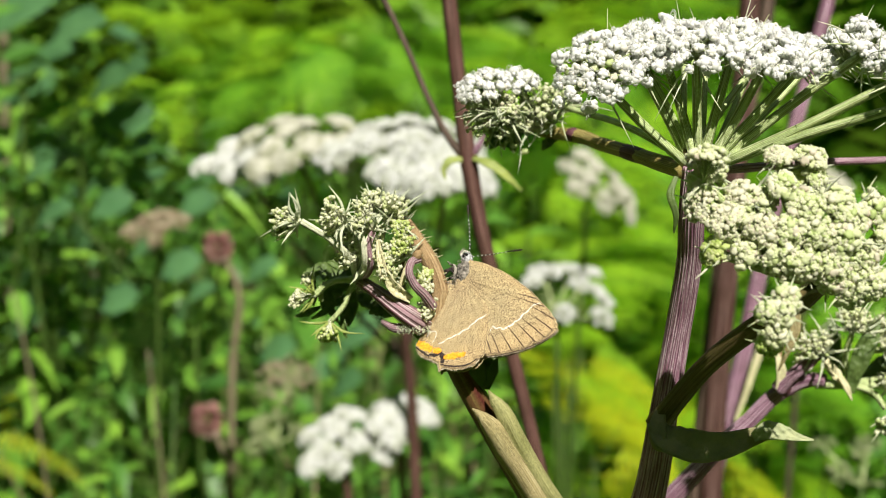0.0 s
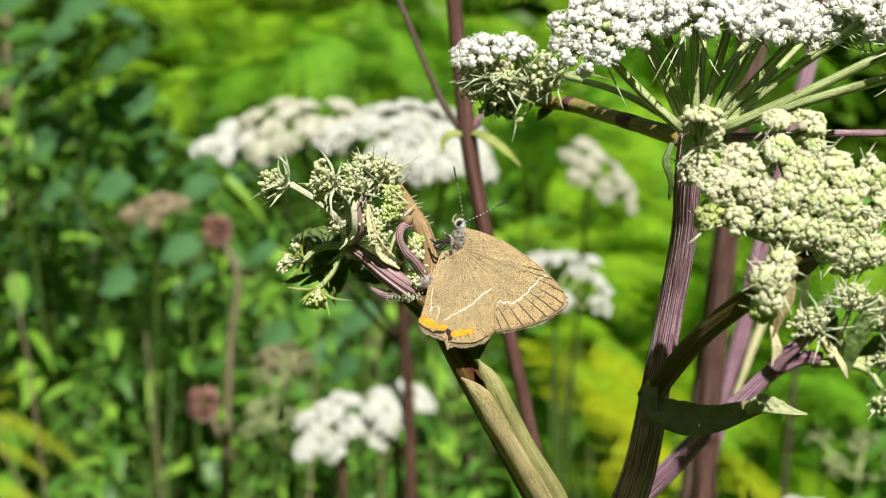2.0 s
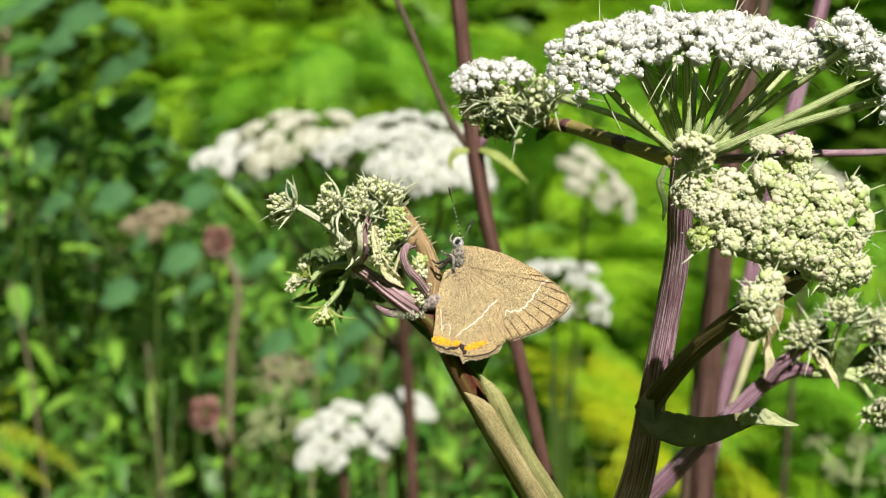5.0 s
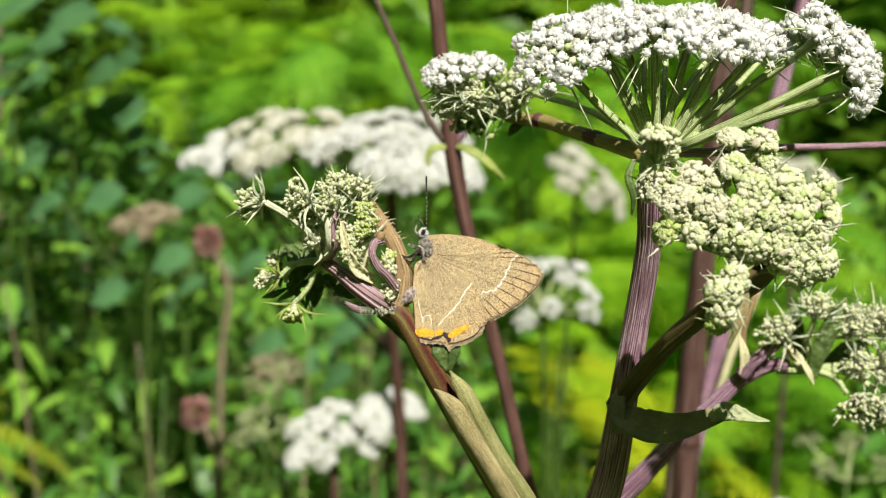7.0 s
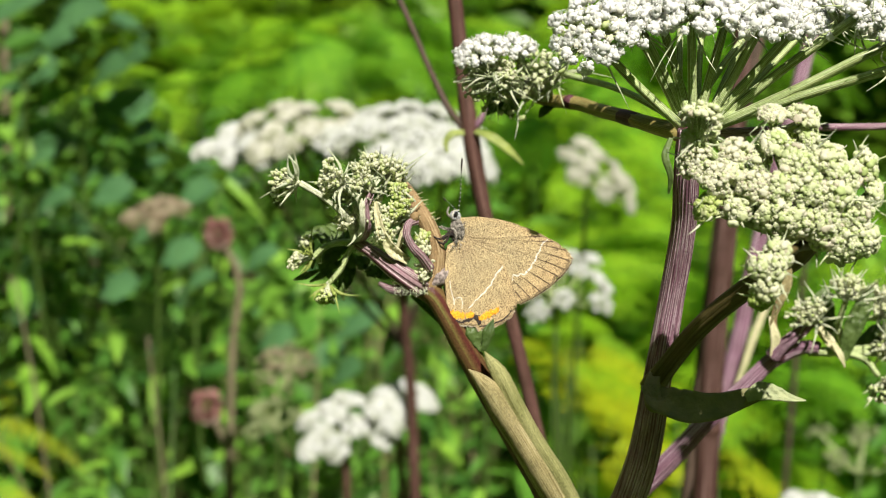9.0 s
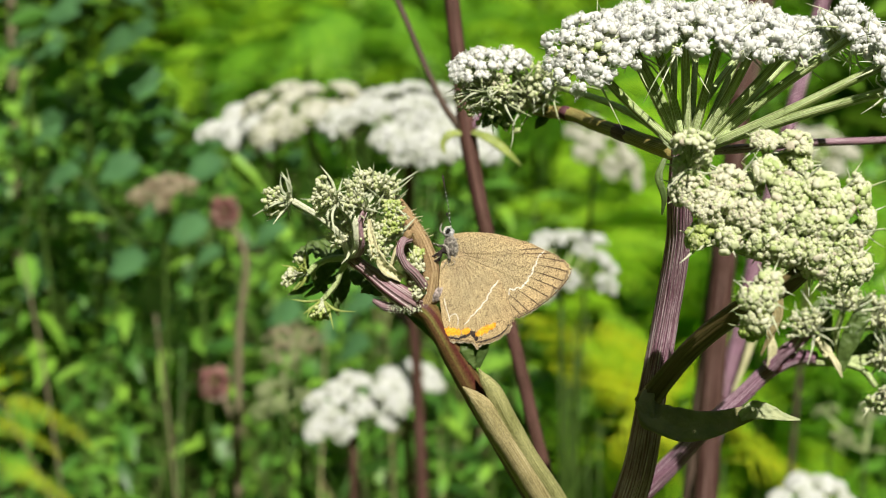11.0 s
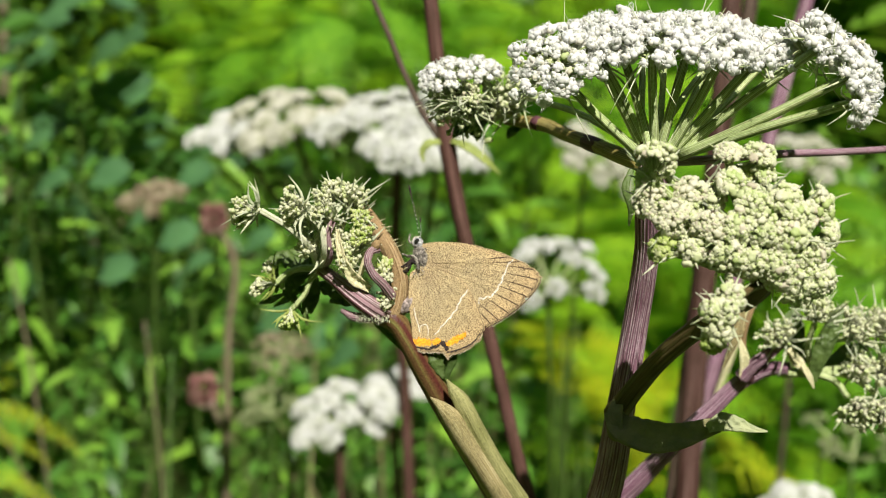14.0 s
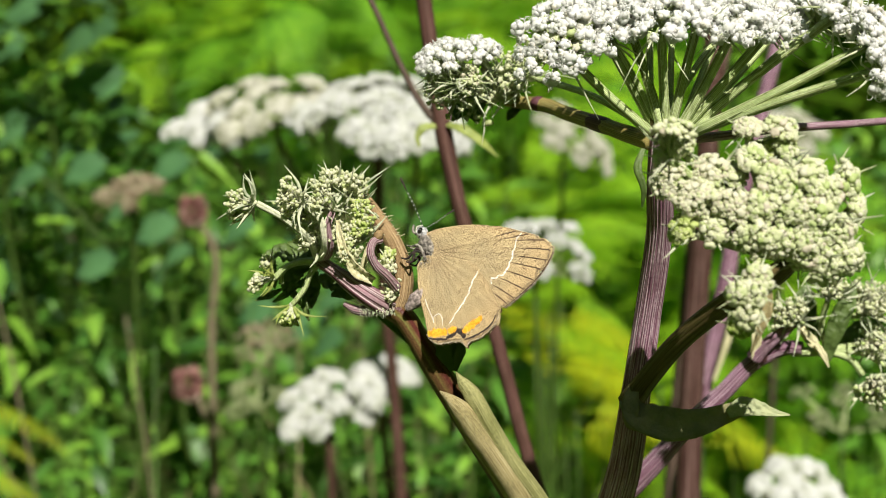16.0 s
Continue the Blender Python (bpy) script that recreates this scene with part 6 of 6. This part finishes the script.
def frond_soup(length, seed, pairs=17, breadth=0.30):
    """A fern frond that arches along +x: a rib, side ribs and their leaflets."""
    rng, s = np.random.RandomState(seed), Soup()
    at = lambda t: np.array((length * t * (1 - 0.12 * t), 0, length * (0.62 * t - 0.55 * t * t)))
    tube(s, [at(0), at(0.33), at(0.66), at(1)], [0.004, 0.003, 0.002, 0.0006], 5, 5)
    for k in range(pairs):
        t = 0.16 + 0.83 * k / pairs
        p, w = at(t), at(min(1, t + 0.02)) - at(t)
        w /= np.linalg.norm(w)
        span = length * breadth * (1 - (t - 0.1) * 1.02) ** 0.8 * min(1, 0.55 + t * 2)
        for side in (-1, 1):
            out = np.array((w[0] * 0.35, side * 0.93, w[2] * 0.35 - 0.1 + rng.uniform(-0.08, 0.08)))
            out /= np.linalg.norm(out)
            along = np.cross((0, 0, 1), out) * -side
            n = max(4, int(span / 0.012))
            for i in range(n):
                q = p + out * span * (i + 0.5) / n + (0, 0, -0.12 * span * ((i + 0.5) / n) ** 2)
                ln = span * 0.085 * (1 - 0.75 * i / n) + 0.003
                wd = span / n * 0.52
                for e in (-1, 1):
                    tip = q + along * e * ln + out * wd * 0.6 + (0, 0, -0.1 * ln)
                    s.add([q - out * wd, q + along * e * ln * 0.6 - out * wd * 0.5 + (0, 0, 0.02 * ln), tip, q + along * e * ln * 0.6 + out * wd * 1.2, q + out * wd], [(0, 1, 2, 3, 4) if e * side > 0 else (4, 3, 2, 1, 0)])
    return s


FROND_MESHES = {}


def fern(at, yaw, size, count, skin, label, seed, tilt=0.55, opening=6.28, bow=(-0.6, -1.3), roll=(-0.45, 0.45), breadth=0.30):
    """A fern: fronds that rise from one crown and bow over."""
    rng = np.random.RandomState(seed)
    plant = thing("fern", (at[0], at[1], 0), label, "fern", "ferns")
    part("stalk", tube(Soup(), [(0, 0, -0.03), (0.01, 0.01, at[2] * 0.5), (0, 0, at[2] + 0.02 * min(4, count - 1))], [0.014 * size, 0.011 * size, 0.007 * size], 6, 4), DULL_GREEN, plant)
    for k in range(count):
        key = (skin.name, k % 3, breadth)
        if key not in FROND_MESHES:
            FROND_MESHES[key] = frond_soup(0.75, 5 + k % 3, breadth=breadth).mesh("frond", skin)
        ob = new("frond", FROND_MESHES[key])
        ob.parent = plant
        q = size * rng.uniform(0.8, 1.15)
        a = yaw + opening * (k - (count - 1) / 2) / count + rng.uniform(-0.2, 0.2)
        ob.matrix_basis = Matrix.LocRotScale((0, 0, at[2] + 0.02 * (k % 5)), Euler((rng.uniform(*roll), rng.uniform(*bow) * tilt, a)), (q, q, q))
    return plant


rng = np.random.RandomState(11)
# bright bracken across the middle and right
for k in range(78):
    y = rng.uniform(1.8, 4.4)
    x = rng.uniform(-0.22, 0.5) * y
    crown = rng.uniform(0.3, 0.95) + 0.10 * (y - 1.9)
    if x / y > 0.26 or -0.22 < x / y < 0.04 and (crown - 1.15) / y < -0.07:
        continue
    fern((x, y, crown), rng.uniform(-2.6, -0.5), rng.uniform(0.35, 0.62), 7, (FERN, FERN, LIME_FERN)[k % 3], "bright green bracken fern in the sun", 200 + k, 1.0, 3.6, (-0.6, 0.75))
for k in range(10):
    x, y = rng.uniform(0.15, 0.75), rng.uniform(1.25, 1.9)
    if x / y > 0.27:
        continue
    fern((x, y, rng.uniform(0.2, 0.6)), rng.uniform(-2.6, -0.5), rng.uniform(0.4, 0.6), 6, FERN, "bright green bracken fern in the sun", 300 + k, 1.0, 3.6, (-0.6, 0.6))
for k in range(18):
    y = rng.uniform(1.3, 2.0)
    fern((rng.uniform(0.10, 0.27) * y, y, 1.15 - 0.139 * y - rng.uniform(0.02, 0.32)), rng.uniform(-2.6, -0.5), rng.uniform(0.20, 0.30), 6, (LIME_FERN, FERN)[k % 2], "bright green bracken fern in the sun", 500 + k, 1.0, 3.6, (-0.6, 0.6))
for k in range(18):
    y = rng.uniform(2.4, 4.6)
    fern((rng.uniform(0.06, 0.24) * y, y, 1.15 - 0.139 * y + rng.uniform(0.02, 0.20) * y), rng.uniform(-2.4, -0.7), rng.uniform(0.4, 0.62), 7, (FERN, LIME_FERN)[k % 2], "tall bright green bracken fern in the sun", 600 + k, 1.0, 3.6, (-0.3, 0.8))
tall = np.random.RandomState(37)
for k in range(23):
    y = tall.uniform(2.3, 4.2)
    fern((tall.uniform(-0.24, 0.03) * y, y, 1.15 + tall.uniform(-0.05, 0.04) * y), tall.uniform(-2.5, -0.6), tall.uniform(0.26, 0.42), 7, (FERN, LIME_FERN, FERN)[k % 3], "tall bright green bracken fern in the sun", 800 + k, 1.0, 3.6, (-0.3, 0.8))
lime = np.random.RandomState(31)
for k in range(12):
    y = lime.uniform(1.6, 2.3)
    fern((lime.uniform(0.09, 0.19) * y, y, 1.15 - 0.139 * y - lime.uniform(0.0, 0.14)), lime.uniform(-2.3, -0.8), lime.uniform(0.16, 0.24), 6, LIME_FERN, "lime green bracken fern in full sun", 700 + k, 1.0, 3.0, (0.0, 0.7))
# yellowing fronds
for k, (at, yaw, size, n) in enumerate((((0.1756, 1.22, 0.736), 1.9, 0.24, 4), ((0.2288, 1.16, 0.7249), 2.6, 0.20, 3), ((-0.584, 1.447, 0.671), -0.3, 0.24, 2))):
    fern(at, yaw, size, n, GOLD_FERN, "yellowing fern fronds low in the undergrowth", 400 + k, 0.4, 2.2)
# lime fronds that hang in full sun beside the stems
for k, (at, yaw, size, n) in enumerate((((0.1783, 1.62, 0.9886), -1.2, 0.14, 6), ((0.2134, 1.55, 0.9573), -1.8, 0.18, 6), ((0.2697, 1.7, 1.0156), -1.7, 0.18, 5), ((0.2252, 1.8, 0.9993), -1.4, 0.19, 6), ((0.1374, 1.35, 0.8577), -0.6, 0.17, 5), ((0.2059, 1.4, 0.8538), -2.2, 0.17, 5), ((0.2386, 1.5, 0.909), -2.0, 0.17, 5), ((0.4017, 1.3, 0.8154), -1.0, 0.18, 5))):
    fern(at, yaw, size, n, LIME_FERN if k < 7 else FERN, "lime green bracken fern in full sun", 460 + k, 1.0, 2.6, (0.0, 0.6))

for k, (at, size, skin) in enumerate((((-0.3743, 0.99, 0.8615), 0.14, GOLD_FERN), ((-0.3939, 0.98, 0.8465), 0.13, GOLD_FERN), ((-0.3692, 0.97, 0.8135), 0.12, GOLD_FERN), ((-0.3954, 0.97, 0.8264), 0.13, LIME_FERN), ((0.1137, 1.1, 0.8651), 0.15, GOLD_FERN), ((0.1204, 1.12, 0.881), 0.14, GOLD_FERN), ((0.1261, 1.13, 0.8997), 0.13, LIME_FERN), ((0.1256, 1.08, 0.7985), 0.16, GOLD_FERN), ((0.1235, 1.08, 0.783), 0.12, GOLD_FERN), ((0.2426, 1.1, 0.7875), 0.12, GOLD_FERN), ((0.2412, 1.12, 0.7943), 0.1, GOLD_FERN), ((0.1027, 1.06, 0.8603), 0.17, GOLD_FERN), ((0.0958, 1.07, 0.8853), 0.17, LIME_FERN), ((0.1087, 1.08, 0.9006), 0.15, GOLD_FERN), ((0.1304, 1.06, 0.8202), 0.15, GOLD_FERN), ((0.2416, 1.07, 0.7819), 0.15, GOLD_FERN), ((0.2069, 1.08, 0.8351), 0.13, LIME_FERN))):
    fern(at, 0.0, size, 1, skin, "yellow-green fern frond at the edge of the undergrowth", 450 + k, 1.0, 0.3, (0.45, 0.6), (0.45, 0.6), 0.12 if k < 4 else 0.2)


def bramble_spray(foot, leaves):
    """A bramble shoot whose broad leaves hang in the sun."""
    plant = thing("bramble", foot, "bramble shoot with broad bluish green leaves", "plant", "brambles")
    tips = [np.array(p) for p, _, _ in leaves]
    part("stem", tube(Soup(), local([foot, tips[0] * (1, 1, 0.6) + (0, 0.06, 0), tips[0] + (0, 0.03, 0.01), tips[-1] + (0.02, 0.04, 0)], foot), [0.004, 0.003, 0.002, 0.0015], 6, 6), DULL_GREEN, plant)
    for k, (p, size, yaw) in enumerate(leaves):
        v, f = leaf_shape(size, size * 0.68, True, 0.25)
        s = Soup()
        s.add((v - (size * 0.5, 0, 0)) @ turn_of(yaw, -0.3, (0.6 + 0.2 * (k % 3)) * (-1 if yaw > 1.2 else 1)).T + np.array(p) - foot, f)
        part("leaf", s, BRAMBLE, plant)


bramble_spray((-0.5, 1.5, 0), (((-0.429, 1.365, 1.159), 0.085, 2.9), ((-0.38, 1.411, 1.129), 0.09, 2.6), ((-0.367, 1.456, 1.093), 0.08, 3.3), ((-0.408, 1.406, 1.095), 0.06, 2.2), ((-0.47, 1.423, 1.215), 0.10, 3.1), ((-0.483, 1.402, 1.067), 0.08, 2.7), ((-0.367, 1.52, 1.187), 0.06, 0.6)))
bramble_spray((-0.42, 1.6, 0), (((-0.303, 1.495, 1.008), 0.075, 2.9), ((-0.362, 1.548, 1.031), 0.07, 3.4), ((-0.444, 1.487, 0.955), 0.08, 2.5), ((-0.353, 1.472, 0.843), 0.10, 1.6), ((-0.273, 1.471, 0.836), 0.09, 1.7), ((-0.497, 1.474, 0.862), 0.08, 2.9)))

bramble_spray((-0.55, 1.6, 0), (((-0.4213, 1.42, 1.1861), 0.115, 3.0), ((-0.3615, 1.45, 1.1432), 0.08, 2.6), ((-0.5462, 1.67, 1.1306), 0.09, 3.3), ((-0.4349, 1.58, 1.073), 0.08, 2.4), ((-0.5216, 1.65, 1.0326), 0.08, 3.1)))
bramble_spray((-0.6, 1.7, 0), (((-0.49, 1.5, 0.9724), 0.08, 2.9), ((-0.4716, 1.65, 0.9924), 0.07, 3.3), ((-0.5578, 1.65, 0.8647), 0.08, 2.6)))
bramble_spray((-0.35, 1.3, 0), (((-0.2756, 1.2, 0.865), 0.08, 1.75), ((-0.2686, 1.4, 0.8443), 0.06, 1.5)))
bramble_spray((-0.45, 1.45, 0), (((-0.4065, 1.3, 1.0018), 0.06, 2.9), ((-0.3786, 1.3, 0.9667), 0.05, 2.4), ((-0.3474, 1.32, 1.0118), 0.05, 3.3), ((-0.4387, 1.35, 1.0384), 0.06, 2.8), ((-0.3094, 1.28, 0.9699), 0.045, 2.7), ((-0.334, 1.28, 0.9171), 0.05, 3.1)))
bramble_spray((-0.3, 1.35, 0), (((-0.2468, 1.25, 0.9287), 0.045, 2.8), ((-0.2619, 1.2, 0.9097), 0.07, 2.2), ((-0.2695, 1.28, 0.9526), 0.05, 3.2), ((-0.1843, 1.25, 0.952), 0.05, 2.9), ((-0.2838, 1.22, 0.8717), 0.055, 2.5), ((-0.2548, 1.3, 1.0145), 0.045, 3.2)))
bramble_spray((-0.18, 1.3, 0), (((-0.0887, 1.25, 0.8836), 0.05, 2.9), ((-0.0978, 1.22, 0.8443), 0.05, 2.6), ((-0.1684, 1.25, 0.8715), 0.045, 3), ((-0.1203, 1.28, 0.8473), 0.05, 3.3)))

nettles = [nettle(0.95, 15, 1, 0.075), nettle(0.75, 13, 2, 0.07), nettle(1.1, 17, 3, 0.085)]
small_nettles = [nettle(0.95, 26, 4, 0.042), nettle(0.75, 22, 5, 0.036), nettle(1.1, 30, 6, 0.046)]
for k, ob in enumerate(small_nettles):
    ob.location = (-0.62 + 0.3 * k, 2.1 + 0.1 * k, 0)
brambles = [bramble(0.75, 1), bramble(0.9, 2), bramble(0.6, 3)]
for k, ob in enumerate(nettles):
    ob.location = (-0.5 + 0.4 * k, 2.2 + 0.2 * k, 0)
for k, ob in enumerate(brambles):
    ob.location = (-1.2 + 0.25 * k, 2.4, 0)
for k in range(46):
    y = rng.uniform(1.0, 1.4)
    x = rng.uniform(-0.36, 0.04) * y
    if -0.235 < x / y < -0.10 and y < 1.2 or -0.14 < x / y < -0.04 and k % 3:
        continue
    if noise.noise((x * 6.0, y * 5.0, 3.0)) < -0.05:
        continue
    copy_thing(small_nettles[k % 3], pose(x, y, 1.12 - 0.139 * y - rng.uniform(0.02, 0.3) - (0.95, 0.75, 1.1)[k % 3], rng.uniform(-6, 6), rng.uniform(-6, 6), rng.uniform(0, 360)))
for k in range(46):
    y = rng.uniform(1.3, 2.1)
    x = rng.uniform(-0.42, -0.13) * y
    copy_thing(small_nettles[k % 3], pose(x, y, 1.15 - 0.139 * y + rng.uniform(-0.3, 0.1) * y / 2 - (0.95, 0.75, 1.1)[k % 3], rng.uniform(-8, 8), rng.uniform(-8, 8), rng.uniform(0, 360)))
for k in range(110):
    y = rng.uniform(1.15, 4.2)
    x = rng.uniform(-0.42, 0.30) * y - 0.05
    copy_thing(nettles[k % 3], pose(x, y, rng.uniform(-0.15, 0.0) + 0.04 * (y - 1.2), rng.uniform(-12, 12), rng.uniform(-12, 12), rng.uniform(0, 360)))
for k in range(22):
    y = rng.uniform(1.6, 2.6)
    copy_thing(nettles[k % 3], pose(rng.uniform(0.26, 0.40) * y, y, 1.15 - 0.139 * y + rng.uniform(-0.2, 0.12) * y / 2 - (0.95, 0.75, 1.1)[k % 3], rng.uniform(-8, 8), rng.uniform(-8, 8), rng.uniform(0, 360)))
for k in range(26):
    y = rng.uniform(1.8, 3.2)
    x = rng.uniform(-0.42, -0.24) * y
    copy_thing(brambles[k % 3], pose(x, y, rng.uniform(-0.1, 0.25), rng.uniform(-10, 10), rng.uniform(-10, 10), rng.uniform(0, 360)))


def grass_tufts():
    s = Soup()
    for k in range(2100):
        near = k >= 1960
        y = rng.uniform(1.0, 1.5) if near else rng.uniform(1.1, 3.0)
        x = rng.uniform(-0.40, -0.02) * y if near else rng.uniform(-0.42, 0.06) * y
        p, h = np.array((x, y, -0.02)), rng.uniform(0.72, 1.02) if near else rng.uniform(0.45, 1.0) * (0.8 + 0.06 * y)
        bend = np.array((rng.uniform(-0.3, 0.3), rng.uniform(-0.3, 0.3), 1.0))
        a = rng.uniform(0, 6.28)
        side = np.array((math.cos(a), math.sin(a), 0)) * (rng.uniform(0.001, 0.0025) if near else rng.uniform(0.002, 0.005))
        pts = [p + bend * (1, 1, 0) * h * t * t + (0, 0, h * t) for t in (0, 0.35, 0.7, 1.0)]
        verts = [q + side * e * w for q, w in zip(pts, (1, 1, 0.7, 0.05)) for e in (-1, 1)]
        s.add(verts, [(0, 1, 3, 2), (2, 3, 5, 4), (4, 5, 7, 6)])
    tagged(new("grass", s.mesh("grass", GRASS)), "tall green and straw-coloured grass blades", "grass", kind="stuff")


def undergrowth():
    """Low leaves that cover the ground between the plants."""
    s = Soup()
    shapes = [leaf_shape(0.06, 0.036, True, 0.3), leaf_shape(0.045, 0.03, False, 0.2), leaf_shape(0.08, 0.03, False, 0.4)]
    blades = [shapes[0], leaf_shape(0.065, 0.018, False, 0.5), leaf_shape(0.055, 0.022, True, 0.3), leaf_shape(0.085, 0.012, False, 0.7)]
    for k in range(9000):
        y = rng.uniform(1.3, 5.0)
        x = rng.uniform(-0.5, 0.5) * y
        top = 0.25 + 0.13 * y + 0.2 * noise.noise((x * 2.2, y * 2.2, 5))
        v, f = shapes[k % 3]
        s.add(v @ turn_of(rng.uniform(0, 6.28), rng.uniform(-0.7, 0.5), rng.uniform(-0.6, 0.6)).T * rng.uniform(0.7, 1.4) + (x, y, top * rng.uniform(0.0, 1.0) ** 0.6), f)
    for k in range(16000):
        x, y = rng.uniform(-5, 5), rng.uniform(-5, 5.5)
        v, f = shapes[k % 3]
        s.add(v @ turn_of(rng.uniform(0, 6.28), rng.uniform(-0.7, 0.5), rng.uniform(-0.6, 0.6)).T * rng.uniform(1.0, 2.4) + (x, y, rng.uniform(0.0, 0.45) ** 1.2), f)
    for k in range(5200):
        y = rng.uniform(1.35, 3.0)
        x = rng.uniform(-0.46, -0.06) * y
        z = 1.15 - 0.139 * y + rng.uniform(-0.22, 0.2 - 0.25 * max(0.0, (x / y + 0.3) / 0.2)) * y
        if noise.noise((x * 5.5, y * 4.0, z * 7.0)) < 0.04:
            continue
        v, f = blades[k % 4]
        s.add(v @ turn_of(rng.uniform(0, 6.28), rng.uniform(-0.6, 0.9), rng.uniform(-0.6, 0.6)).T * rng.uniform(0.6, 1.1) + (x, y, z), f)
    tagged(new("undergrowth", s.mesh("undergrowth", NETTLE)), "dense low green leaves over the ground", "plants", kind="stuff")


def hedge():
    """A bank of leaves that closes the view behind, and all round. Its unseen sides are raised to block skylight."""
    s = Soup()
    v, f = leaf_shape(0.16, 0.10, False, 0.3)
    for k in range(18000):
        front = k < 11000
        a = rng.uniform(0.9, 2.25) if front else rng.uniform(2.25, 7.2)
        r = (5.2 if front else 8.0) + rng.uniform(0, 0.9)
        z = rng.uniform(0, (3.4 if front else 7.0) + 0.6 * noise.noise((a * 5, 0, 0)))
        s.add(v @ turn_of(rng.uniform(0, 6.28), rng.uniform(-0.8, 0.5), rng.uniform(-0.7, 0.7)).T * rng.uniform(0.8, 1.8 if front else 3.0) + (r * math.cos(a), r * math.sin(a), z), f)
    tagged(new("hedge", s.mesh("hedge", HEDGE)), "dense green hedge that closes the clearing, unseen sides raised against skylight", "hedge", kind="stuff")
    w = Soup()
    n = 48
    # Unseen stretches of wall, 9 and 21 m high, added to cut skylight.
    w.add([(9.4 * math.cos(6.2832 * k / n) * (0.68 if 0.9 < 6.2832 * k / n < 2.25 else 1), 9.4 * math.sin(6.2832 * k / n) * (0.68 if 0.9 < 6.2832 * k / n < 2.25 else 1), z * (1 if 0.9 < 6.2832 * k / n < 2.25 else 3.0 if 4.0 < 6.2832 * k / n < 5.9 else 7.0)) for k in range(n) for z in (-0.1, 3.0)], [(2 * k, 2 * ((k + 1) % n), 2 * ((k + 1) % n) + 1, 2 * k + 1) for k in range(n)])
    tagged(new("backdrop", w.mesh("backdrop", HEDGE)), "dark green depth of the hedge, raised unseen to block skylight", "hedge", kind="structure")


grass_tufts()
undergrowth()
hedge()


# ---- what moves ----
def motions():
    walk(BUTTERFLY, [(t, pose(x, y, z, rx, ry, rz)) for t, x, y, z, rx, ry, rz in FLIGHT])
    near, far = FEELERS
    n, f = near.location.copy(), far.location.copy()
    walk(near, [(0.0, pose(*n, 4, -30, 0)), (1.6, pose(*n, 4, -26, 0)), (1.9, pose(*n, 6, -30, 0)), (4.0, pose(*n, 8, -36, 0)), (6.5, pose(*n, 10, -6, 0)), (9.0, pose(*n, 10, -2, 0)), (11.5, pose(*n, 8, -12, 0)), (14.5, pose(*n, 8, -12, 0)), (16.0, pose(*n, 6, -18, 0))])
    walk(far, [(0.0, pose(*f, 0, 62, 0)), (1.6, pose(*f, 0, 62, 0)), (1.9, pose(*f, -30, 40, 0)), (4.0, pose(*f, -50, 20, 0)), (6.5, pose(*f, -68, -10, 0)), (9.0, pose(*f, -68, -20, 0)), (11.5, pose(*f, -66, -20, 0)), (14.5, pose(*f, -60, 0, 0)), (16.0, pose(*f, -52, 40, 0))])
    x, y, z = SWAYING.location
    walk(SWAYING, [(t, pose(x, y, z, 0, lean, 0)) for t, lean in ((0, 0.0000), (0.5, 0.0188), (1, 0.0729), (1.5, 0.0667), (2, 0.0286), (2.5, 0.0797), (3, 0.1245), (3.5, 0.0036), (4, 0.1401), (6.5, 0.0474), (7, 0.1000), (7.5, 0.0531), (8, 0.0479), (8.5, -0.0594), (9, 0.0354), (11.5, 0.0151), (12, 0.0578), (12.5, 0.0203), (13, 0.0818), (13.5, 0.0417), (14, 0.0375), (14.5, 0.0823), (15, 0.0521), (15.5, 0.0286), (16, 0.0781))])


motions()
